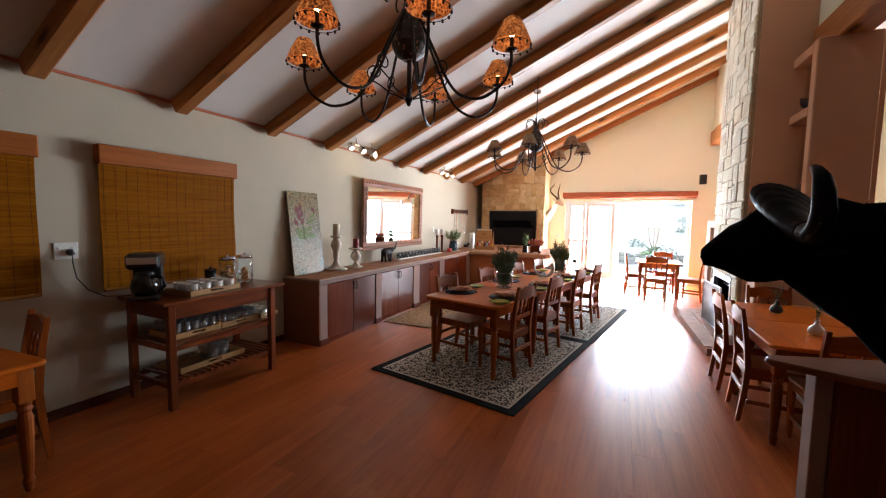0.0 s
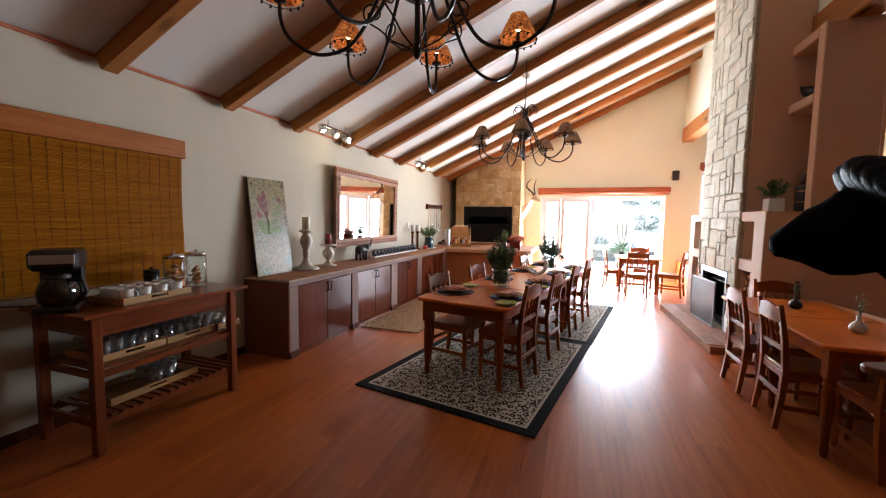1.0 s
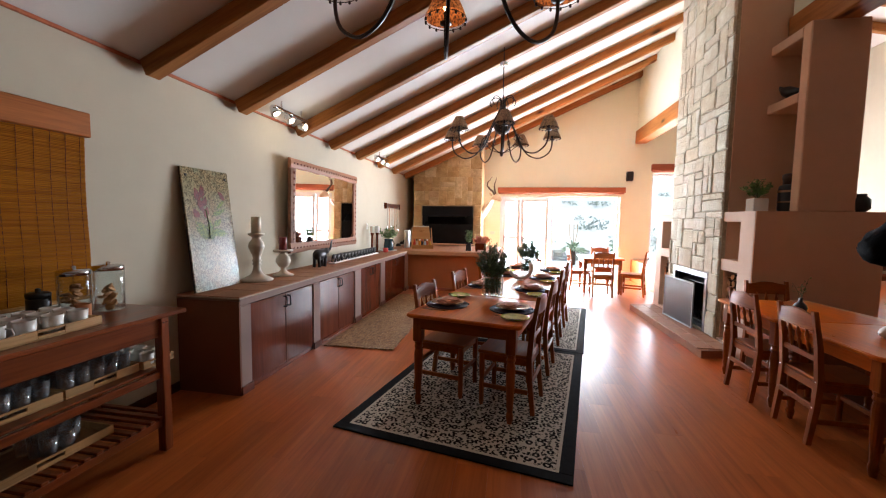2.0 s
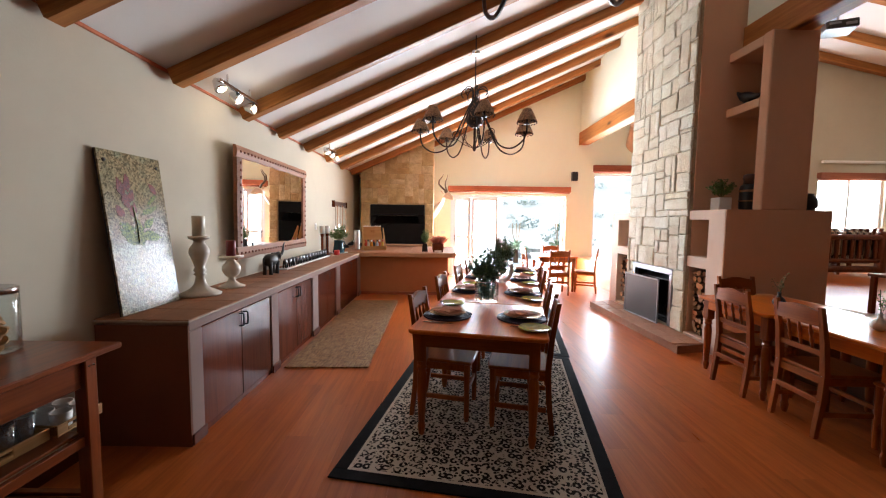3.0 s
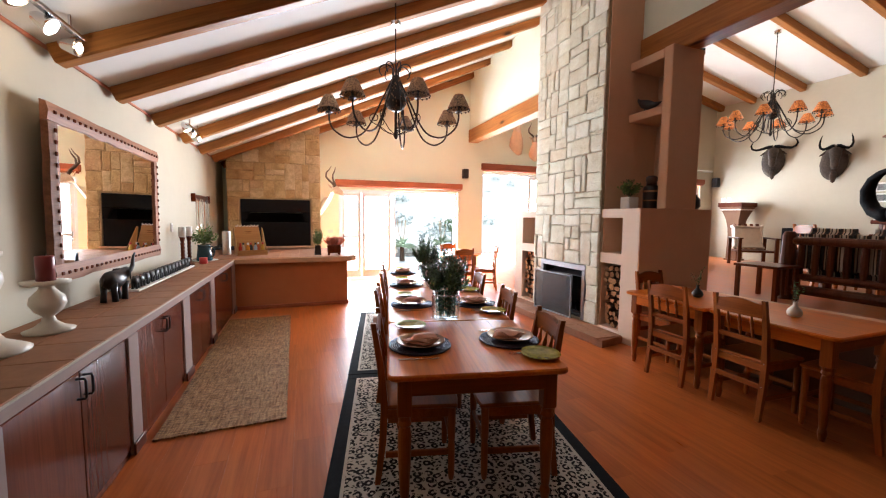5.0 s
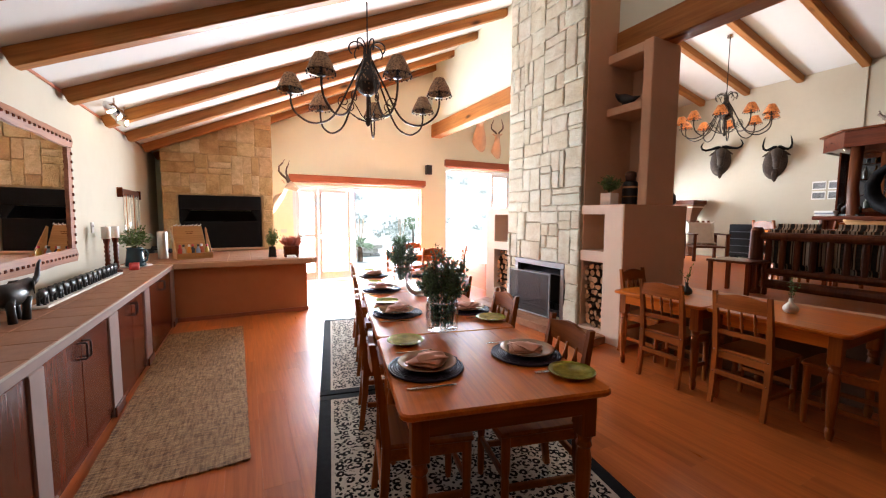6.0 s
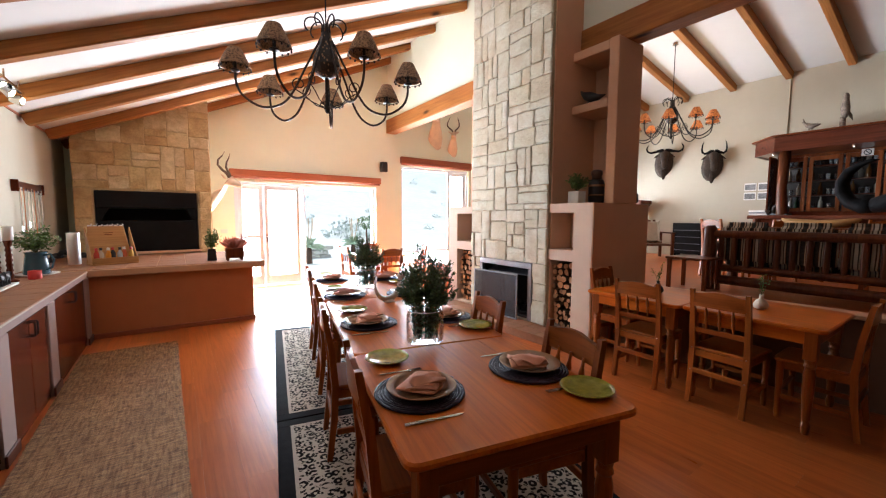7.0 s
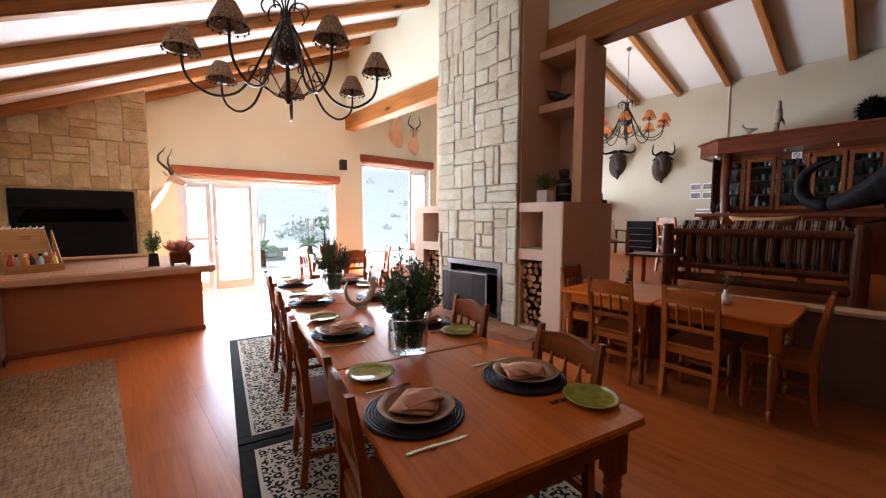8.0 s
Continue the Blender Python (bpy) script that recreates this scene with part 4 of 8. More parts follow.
# ---- built-in cupboards along the wall ----
CF = LWX + 0.597         # front face of the cupboard run
CT = 0.84
run = thing("cupboard_run", pose(0, 0, 0), "long built-in plastered cupboards with dark red wooden doors", "cabinet")
PIERS = [(3.575, 3.715), (4.77, 4.93), (5.94, 6.17), (7.04, 7.27), (8.56, 8.80)]
for y0, y1 in PIERS:
    b_ = B()
    box(b_, CF - 0.55, CF, y0, y1, 0.0, 0.76, 0.008)
    part("pier", b_, MAUVE, run, "mauve plastered pier")
    b_ = B()
    box(b_, CF, CF + 0.014, y0 - 0.004, y1 + 0.004, 0.0, 0.075, 0.004)
    part("skirting", b_, DARKWOOD_X, run)
b_ = B()
box(b_, CF - 0.59, CF + 0.002, 3.56, 3.575, 0.0, 0.80)
part("end_panel", b_, RUST, run, "dark rust plastered end")
b_ = B()
box(b_, CF - 0.55, CF, 3.575, 8.80, 0.76, 0.822, 0.006)
part("lintel", b_, MAUVE, run, "mauve plastered band under the top")
b_ = B()
box(b_, CF - 0.59, CF - 0.56, 3.72, 8.56, 0.0, 0.76)
box(b_, CF - 0.55, CF - 0.02, 3.58, 8.80, -0.002, 0.04)
part("carcass", b_, DARKWOOD, run)
for (a0, a1), (b0, b1) in zip(PIERS, PIERS[1:]):
    mid = (a1 + b0) / 2
    for y0, y1, hy in ((a1 + 0.004, mid - 0.002, mid - 0.032), (mid + 0.002, b0 - 0.004, mid + 0.032)):
        b_ = B()
        box(b_, CF - 0.035, CF - 0.012, y0, y1, 0.045, 0.752, 0.004)
        d = part("door", b_, DARKWOOD, run, "dark red varnished door")
        b_ = B()
        hz = 0.725
        tube(b_, [(CF - 0.012, hy, hz), (CF + 0.022, hy, hz), (CF + 0.026, hy, hz - 0.01), (CF + 0.026, hy, hz - 0.09), (CF + 0.022, hy, hz - 0.1), (CF - 0.012, hy, hz - 0.1)], 0.006, 8)
        part("handle", b_, IRON, d, "black iron handle")
# tiled top
b_ = B()
box(b_, LWX, CF + 0.012, 3.555, 8.70, 0.818, CT - 0.006, 0.004)
top = solid("countertop", b_, GROUT, "clay-tiled top along the built-in cupboards", "worktop")
n = 17
for i in range(n):
    y0 = 3.557 + i * (5.14 / n)
    for j in range(2):
        b_ = B()
        w = (CF + 0.012 - LWX) / 2
        box(b_, LWX + j * w + 0.003, LWX + (j + 1) * w - 0.003, y0 + 0.003, y0 + 5.14 / n - 0.003, CT - 0.012, CT, 0.003)
        part("tile", b_, TILETOP, top)

# peninsula before the barbecue
pen = thing("barbecue_counter", pose(0, 0, 0), "terracotta plastered counter with a thick slab before the barbecue", "counter")
b_ = B()
box(b_, LWX + 0.004, -1.52, 8.81, BY - 0.05, 0.0, 0.76, 0.012)
part("base", b_, TERRA, pen, "terracotta plastered base")
b_ = B()
prism(b_, [(LWX + 0.004, 8.705), (-1.45, 8.705), (-1.36, 8.80), (-1.36, BY - 0.06), (LWX + 0.004, BY - 0.06)], 0.76, CT + 0.005, 0.01)
part("slab", b_, plaster("clay_slab", (0.50, 0.28, 0.15), 0.1), pen, "tan plastered slab edge")
for i in range(8):
    for j in range(6):
        x0 = LWX + 0.02 + i * 0.308
        x1 = min(x0 + 0.302, -1.385)
        b_ = B()
        box(b_, x0, x1, 8.725 + j * 0.318, 8.725 + j * 0.318 + 0.312, CT, CT + 0.010, 0.003)
        part("tile", b_, TILETOP, pen)
b_ = B()
box(b_, CF, -1.505, 8.795, 8.81, 0.0, 0.06, 0.004)
part("skirting", b_, PELMET, pen)

# ---- mirror in a studded frame ----
mir = thing("wall_mirror", pose(LWX + 0.052, 6.17, 1.06, 0, 0.8, 1.1), "large mirror in a carved pinkish wooden frame", "mirror")
rngm = random.Random(8)
W2, H = 1.06, 1.18
fw = 0.13


def frame_rail(y0, y1, z0, z1, along_y):
    """A frame rail with a slightly wavy outer edge."""
    rings = []
    for i in range(13):
        f = i / 12
        w1, w2 = rngm.uniform(-0.008, 0.008), rngm.uniform(-0.004, 0.004)
        if along_y:
            y = y0 + (y1 - y0) * f
            rings.append([(0, y, z0 + w1), (0.035, y, z0 + 0.01 + w1), (0.045, y, (z0 + z1) / 2), (0.032, y, z1 - 0.008 + w2), (0, y, z1 + w2)])
        else:
            z = z0 + (z1 - z0) * f
            rings.append([(0, y0 + w1, z), (0.035, y0 + 0.01 + w1, z), (0.045, (y0 + y1) / 2, z), (0.032, y1 - 0.008 + w2, z), (0, y1 + w2, z)])
    b = B()
    return loft(b, rings)


MIRWOOD = wood("mirror_frame_wood", (0.36, 0.165, 0.09), (0.21, 0.085, 0.045), 0.6, 1, 1.2)
for y0, y1, z0, z1, al in ((-W2, W2, 0, fw, True), (-W2, W2, H - fw, H, True), (-W2, -W2 + fw, fw, H - fw, False), (W2 - fw, W2, fw, H - fw, False)):
    part("frame_rail", frame_rail(y0, y1, z0, z1, al), MIRWOOD, mir)
b_ = B()
box(b_, 0.006, 0.02, -W2 + fw - 0.01, W2 - fw + 0.01, fw - 0.01, H - fw + 0.01)
mm, mnt, mp = nodes_of("mirror_glass")
mp.inputs["Base Color"].default_value, mp.inputs["Metallic"].default_value, mp.inputs["Roughness"].default_value = (0.86, 0.86, 0.84, 1), 1.0, 0.01
part("glass", b_, mm, mir, "clear mirror glass")
b_ = B()
for i in range(26):
    y = -W2 + 0.07 + i * (2 * W2 - 0.14) / 25
    for z in (fw / 2, H - fw / 2):
        box(b_, 0.040, 0.052, y - 0.014, y + 0.014, z - 0.011, z + 0.011, 0.004)
for i in range(12):
    z = fw + 0.05 + i * (H - 2 * fw - 0.1) / 11
    for y in (-W2 + fw / 2, W2 - fw / 2):
        box(b_, 0.040, 0.052, y - 0.012, y + 0.012, z - 0.014, z + 0.014, 0.004)
tagged(part("studs", b_, DARKWOOD, mir, "dark carved notches"), kind="stuff")

# ---- bamboo blinds ----


def bamboo_blind(y0, y1, z0, z1, label):
    bl = thing("bamboo_blind", pose(LWX, (y0 + y1) / 2, z0), label, "blind")
    h, hw = z1 - z0, (y1 - y0) / 2
    b = B()
    box(b, 0.012, 0.10, -hw - 0.012, hw + 0.012, h - 0.155, h, 0.006)
    part("pelmet", b, PELMET_BAMBOO, bl, "reddish bamboo pelmet")
    verts, faces = [], []
    rb = random.Random(int(y0 * 100) + 7)
    z, k = 0.0, 0
    while z < h - 0.15:
        th = rb.uniform(0.008, 0.0125)
        x = 0.05 + rb.uniform(-0.002, 0.002) + 0.006 * math.sin(z * 7)
        q = len(verts)
        verts += [(x - 0.004, -hw, z), (x - 0.004, hw, z), (x + 0.003, hw, z + 0.001), (x + 0.003, -hw, z + 0.001),
                  (x - 0.004, -hw, z + th), (x - 0.004, hw, z + th), (x + 0.003, hw, z + th - 0.001), (x + 0.003, -hw, z + th - 0.001)]
        faces += [tuple(q + e for e in f) for f in ((0, 1, 2, 3), (7, 6, 5, 4), (3, 2, 6, 7), (0, 4, 5, 1), (0, 3, 7, 4), (1, 5, 6, 2))]
        z += th - 0.0006
    me = bpy.data.meshes.new("slats")
    me.from_pydata(verts, [], faces)
    me.materials.append(BAMBOO_THIN)
    ob = new("slats", me)
    ob.parent = bl
    tagged(ob, "thin golden bamboo slats", kind="stuff")
    b = B()
    for k in range(15):
        y = -hw + 0.03 + k * (2 * hw - 0.06) / 14
        tube(b, [(0.0535 + 0.006 * math.sin(z_ * 7), y, z_) for z_ in [q_ * (h - 0.15) / 24 for q_ in range(25)]], 0.0014, 4)
    tagged(part("cord_set", b, LOGWOOD, bl), kind="stuff")
    b = B()
    box(b, 0.04, 0.062, -hw, hw, -0.012, 0.012, 0.004)
    part("bottom_rail", b, BAMBOO, bl)
    return bl


PELMET_BAMBOO = wood("pelmet_bamboo", (0.42, 0.13, 0.022), (0.28, 0.08, 0.013), 0.45, 1, 1.6)
BAMBOO_THIN, bnt, bp = nodes_of("bamboo_thin")
bv = coords(bnt, (3, 1.2, 40), False)
geo_ = bnt.nodes.new("ShaderNodeNewGeometry")
bcol = mixed(bnt, 0.6, ramp(bnt, geo_.outputs["Random Per Island"], [(0, (0.34, 0.11, 0.002)), (1, (0.54, 0.205, 0.005))]), ramp(bnt, noise_of(bnt, bv, 2.0, 4), [(0.3, (0.28, 0.085, 0.002)), (0.7, (0.58, 0.225, 0.006))]))
bnt.links.new(bcol, bp.inputs["Base Color"])
bp.inputs["Roughness"].default_value = 0.5
bp.inputs["Specular IOR Level"].default_value = 0.05
tr = bnt.nodes.new("ShaderNodeBsdfTranslucent")
bnt.links.new(bcol, tr.inputs["Color"])
mx = bnt.nodes.new("ShaderNodeMixShader")
mx.inputs[0].default_value = 0.4
bnt.links.new(bp.outputs[0], mx.inputs[1])
bnt.links.new(tr.outputs[0], mx.inputs[2])
bnt.links.new(mx.outputs[0], bnt.nodes["Material Output"].inputs["Surface"])
bamboo_blind(1.66, 2.86, 0.96, 2.15, "lowered golden bamboo blind over a window")
bamboo_blind(-0.3, 1.285, 0.99, 2.14, "lowered golden bamboo blind over a window")

# ---- chandeliers ----


def make_chandelier(m, drop, rose, phase, lit, label, arms=7):
    """Black iron chandelier: scrolled crown, wire vase, curved arms with fibre shades. Its hook is at the origin."""
    c = thing("chandelier", m, label, "chandelier", "iron chandeliers")
    zb = -drop                       # height of the lowest hub
    zt = zb + 0.65                   # the crown
    b = B()
    lathe(b, [(0.05, -rose - 0.05), (0.055, -rose - 0.01), (0.03, -rose)], 16)
    part("ceiling_rose", b, CHROME, c)
    b = B()
    tube(b, [(0, 0, 0.01), (0, 0, zt - 0.02)], 0.007, 8)
    part("rod", b, IRON, c)
    b = B()
    lathe(b, [(0.04, zb + 0.25), (0.095, zb + 0.285), (0.122, zb + 0.35), (0.108, zb + 0.42), (0.065, zb + 0.52), (0.04, zb + 0.63)], 16)
    part("wire_vase", b, LATTICE, c, "dark woven wire vase")
    b = B()
    tube(b, [(0, 0, zb - 0.02), (0, 0, zb + 0.32)], 0.016, 8)
    lathe(b, [(0.010, zb - 0.05), (0.018, zb - 0.035), (0.028, zb - 0.01), (0.02, zb + 0.03)], 12)
    part("stem", b, IRON, c)
    for k in range(arms):
        a = radians(360 / arms * k + phase)
        ca, sa = math.cos(a), math.sin(a)
        R, zs = 0.714, zb + 0.20
        pr = [(0.035, zt - 0.05), (0.12, zb + 0.43), (0.205, zb + 0.255), (0.28, zb + 0.10), (0.36, zb - 0.005), (0.46, zb - 0.052), (0.56, zb - 0.05), (R - 0.045, zb + 0.02), (R - 0.004, zb + 0.11), (R, zs)]
        smooth_pts = []
        for i in range(len(pr) - 1):
            p0, p1, p2, p3 = pr[max(i - 1, 0)], pr[i], pr[i + 1], pr[min(i + 2, len(pr) - 1)]
            for s in (0, 0.33, 0.66):
                smooth_pts.append(tuple(0.5 * (2 * p1[d] + (p2[d] - p0[d]) * s + (2 * p0[d] - 5 * p1[d] + 4 * p2[d] - p3[d]) * s * s + (3 * p1[d] - p0[d] - 3 * p2[d] + p3[d]) * s ** 3) for d in (0, 1)))
        smooth_pts.append(pr[-1])
        b = B()
        tube(b, [(r * ca, r * sa, z) for r, z in smooth_pts], 0.0098, 7)
        lathe(b, [(0.006, zs - 0.01), (0.035, zs), (0.035, zs + 0.008), (0.012, zs + 0.02), (0.012, zs + 0.07)], 10, pose(R * ca, R * sa, 0))
        arm = part("arm", b, IRON, c)
        # scroll by the hub and the curl at the crown
        b = B()
        sp = []
        for i in range(22):
            f = i / 21
            an = radians(-60 + 420 * f)
            rr = 0.055 * (1 - 0.55 * f)
            sp.append(((0.235 + rr * math.cos(an)) * ca, (0.235 + rr * math.cos(an)) * sa, zb + 0.17 + rr * math.sin(an)))
        tube(b, [(0.03 * ca, 0.03 * sa, zb), (0.13 * ca, 0.13 * sa, zb + 0.035), (0.2 * ca, 0.2 * sa, zb + 0.09)] + sp, 0.005, 6)
        part("scroll", b, IRON, c)
        b = B()
        sp = [((0.03 + 0.074 - 0.074 * math.cos(radians(q))) * ca, (0.03 + 0.074 - 0.074 * math.cos(radians(q))) * sa, zt + 0.03 + 0.066 * math.sin(radians(q))) for q in range(-20, 250, 18)]
        tube(b, [(0.035 * ca, 0.035 * sa, zt - 0.1)] + sp, 0.007, 6)
        part("crown_curl", b, IRON, c)
        b = B()
        t = bmesh.new()
        n_ = 18
        rows = []
        for r_, z_ in ((0.118, 0.0), (0.09, 0.065), (0.05, 0.142), (0.047, 0.142), (0.087, 0.065), (0.115, 0.001)):
            rows.append([t.verts.new((r_ * math.cos(2 * math.pi * i / n_), r_ * math.sin(2 * math.pi * i / n_), z_)) for i in range(n_)])
        for r0, r1 in zip(rows, rows[1:]):
            for i in range(n_):
                t.faces.new((r0[i], r0[(i + 1) % n_], r1[(i + 1) % n_], r1[i]))
        merge(b, t, pose(R * ca, R * sa, zs + 0.035))
        sh = part("shade", b, SHADE_LIT if lit else SHADE, arm, "glowing amber fibre shade" if lit else "dark brown fibre shade")
        b = B()
        for i in range(14):
            an = 2 * math.pi * i / 14
            p = Vector((R * ca + 0.116 * math.cos(an), R * sa + 0.116 * math.sin(an), zs + 0.033))
            box(b, p.x - 0.006, p.x + 0.006, p.y - 0.006, p.y + 0.006, p.z - 0.026, p.z - 0.008, 0.003)
        bmesh_ring = [(R * ca + 0.1205 * math.cos(2 * math.pi * i / 20), R * sa + 0.1205 * math.sin(2 * math.pi * i / 20), zs + 0.022) for i in range(21)]
        tube(b, bmesh_ring, 0.0022, 5)
        part("fringe", b, IRON, sh, "small dark beads")
        if lit:
            b = B()
            lathe(b, [(0.008, 0.0), (0.016, 0.02), (0.012, 0.045), (0.003, 0.06)], 10, pose(R * ca, R * sa, zs + 0.07))
            part("bulb", b, BULB, arm, "warm glowing bulb")
    return c


BULB = glow_mat("warm_bulb", (1.0, 0.6, 0.25), 5.0)
make_chandelier(pose(-1.25, 6.22, ceil_left(-1.25)), ceil_left(-1.25) - 2.44, 0.19, 16.6, False, "black iron chandelier with seven unlit brown shades")
make_chandelier(pose(-1.335, 2.327, ceil_left(-1.335)), ceil_left(-1.335) - 2.415, 0.19, -1.2, True, "black iron chandelier with seven glowing amber shades")
make_chandelier(pose(5.86, 6.655, ceil_right(5.86)), ceil_right(5.86) - 3.12, 0.0, 21.5, True, "black iron chandelier with ten glowing amber shades in the lounge", 10)

lamp_in = new("lounge_chandelier_lamp", bpy.data.lights.new("lounge_chandelier_lamp", "POINT"))
lamp_in.data.energy, lamp_in.data.color, lamp_in.data.shadow_soft_size = 22.0, (1.0, 0.80, 0.56), 0.5
lamp_in.location = (5.86, 6.655, 3.55)

# ---- place settings on the long table ----
GREENGLAZE = plain("green_glaze", (0.33, 0.33, 0.04), 0.14, vary=0.55, scale=26, bumpy=0.02)
BROWNGLAZE = plain("brown_glaze", (0.34, 0.18, 0.095), 0.22, vary=0.25, scale=9, bumpy=0.03)
NAPKIN = plain("pink_cotton", (0.60, 0.27, 0.16), 0.9, vary=0.12, scale=40, bumpy=0.3)
PLACEMAT = plain("dark_purple_weave", (0.020, 0.008, 0.020), 0.5, vary=0.5, scale=160, bumpy=0.8, Specular_IOR_Level=0.3)
STEEL = plain("cutlery_steel", (0.6, 0.57, 0.52), 0.22, 1.0, vary=0.05, bumpy=0)


def plate_mesh(r, h, name, mat):
    b = B()
    lathe(b, [(r * 0.58, 0.0), (r * 0.62, 0.003), (r * 0.72, 0.007), (r * 0.97, h), (r, h + 0.002), (r * 0.985, h + 0.005), (r * 0.74, 0.012), (r * 0.66, 0.008), (0.004, 0.0075)], 40)
    return mesh_from(b, name, mat, True)


def napkin_mesh(seed):
    """A cloth napkin folded over twice, with soft waves."""
    rn = random.Random(seed)
    b = B()
    for lay, (w, d, rot, z) in enumerate(((0.085, 0.075, 0, 0.0), (0.08, 0.06, 14, 0.009), (0.05, 0.066, 38, 0.018))):
        t = bmesh.new()
        n_ = 10
        rows = []
        for j in range(n_ + 1):
            row = []
            for i in range(n_ + 1):
                u, v = i / n_ * 2 - 1, j / n_ * 2 - 1
                zz = z + 0.006 * math.sin(u * 3.1 + seed + lay) * math.cos(v * 2.3 + lay) + 0.007 * (1 - v * v) + rn.uniform(0, 0.001)
                row.append(t.verts.new((u * w * (1 + 0.07 * v), v * d * (1 + 0.1 * math.sin(u * 2 + seed)), zz + 0.006)))
            rows.append(row)
        for j in range(n_):
            for i in range(n_):
                t.faces.new((rows[j][i], rows[j][i + 1], rows[j + 1][i + 1], rows[j + 1][i]))
        ext_ = bmesh.ops.extrude_face_region(t, geom=t.faces[:])
        for v in ext_["geom"]:
            if isinstance(v, bmesh.types.BMVert):
                v.co.z += 0.006
        bmesh.ops.recalc_face_normals(t, faces=t.faces[:])
        merge(b, t, pose(0.004 * lay, -0.008 * lay, 0, 0, 0, rot))
    return mesh_from(b, "napkin", NAPKIN, True)


mat_b = B()
spiral = []
for i in range(15 * 40):
    r = 0.185 - i / 40 * 0.012
    spiral.append((r * math.cos(2 * math.pi * i / 40), r * math.sin(2 * math.pi * i / 40), 0.0045 + 0.001 * math.sin(i * 2.1)))
tube(mat_b, spiral, 0.0066, 5)
MATMESH = mesh_from(mat_b, "placemat", PLACEMAT, True)
DINNER, SIDE = plate_mesh(0.142, 0.022, "dinner_plate", BROWNGLAZE), plate_mesh(0.108, 0.016, "side_plate", GREENGLAZE)
NAPS = [napkin_mesh(s) for s in (1, 2, 3)]
kb = B()
box(kb, -0.11, 0.0, -0.008, 0.008, 0.0, 0.006, 0.003)
prism(kb, [(0.0, -0.006), (0.09, -0.008), (0.115, 0.0), (0.1, 0.006), (0.0, 0.005)], 0.001, 0.0035)
KNIFE = mesh_from(kb, "knife", STEEL)
fb = B()
box(fb, -0.1, 0.03, -0.005, 0.005, 0.0, 0.004, 0.0015)
box(fb, 0.03, 0.05, -0.011, 0.011, 0.0, 0.003, 0.001)
for k in range(4):
    box(fb, 0.05, 0.095, -0.011 + k * 0.0063, -0.0085 + k * 0.0063, 0.0005, 0.003)
FORK = mesh_from(fb, "fork", STEEL)


def lay(name, me, m, label, category, group):
    ob = new(name, me)
    ob.matrix_world = m
    return tagged(ob, label, category, group)


ST = TBL @ pose(0, 0, TOP)
k = 0
for side, ys in ((-1, (0.43, 1.51, 2.49, 3.45)), (1, (0.48, 1.49, 2.42, 3.33))):
    for y in ys:
        k += 1
        rj = random.Random(k)
        x = -0.262 if side < 0 else 0.285
        j = lambda q=0.008: rj.uniform(-q, q)
        lay("placemat", MATMESH, ST @ pose(x + j(), y + j(), 0.002, 0, 0, j(40)), "round dark purple woven placemat on the pine table", "placemat", "placemats")
        lay("dinner_plate", DINNER, ST @ pose(x + j(), y + j(), 0.0135, 0, 0, j(90)), "brown glazed dinner plate on a dark placemat", "plate", "dinner plates")
        lay("napkin", NAPS[k % 3], ST @ pose(x + j(), y + j(), 0.026, 0, 0, (75 if side < 0 else -60) + j(35)), "folded salmon-pink napkin on a plate", "napkin", "napkins")
        lay("side_plate", SIDE, ST @ pose(x + (-0.035 if side < 0 else 0.085) + j(), y - side * (0.40 if side < 0 else 0.29) + j(), 0.001), "small green glazed side plate on the pine table", "plate", "side plates")
        lay("knife", KNIFE, ST @ pose(x - 0.03, y - 0.215 * (1 if side < 0 else -1), 0.001, 0, 0, 0 if side < 0 else 180), "steel table knife beside the placemat", "cutlery", "knives")
        lay("fork", FORK, ST @ pose(x + 0.02 * side, y + 0.235 * (1 if side < 0 else -1), 0.001, 0, 0, 180 if side > 0 else 0), "steel table fork beside the placemat", "cutlery", "forks")


def sprig(b, base, tip, n_, size, rn, spread=0.5):
    """Many small leaves along a stem from base to tip."""
    base, tip = Vector(base), Vector(tip)
    d = (tip - base)
    for i in range(n_):
        f = 0.15 + 0.85 * i / n_
        p = base + d * f + Vector((rn.uniform(-1, 1), rn.uniform(-1, 1), rn.uniform(-1, 1))) * 0.012
        w = Vector((rn.uniform(-1, 1), rn.uniform(-1, 1), rn.uniform(-0.2, 0.9))).normalized()
        s = size * rn.uniform(0.6, 1.25)
        side_ = w.cross(d).normalized() * s * 0.32
        nrm = w.cross(side_).normalized() * s * 0.12
        q = [p, p + w * s * 0.5 + side_ + nrm, p + w * s, p + w * s * 0.5 - side_ + nrm]
        vs = [b.verts.new(v) for v in q]
        b.faces.new(vs)


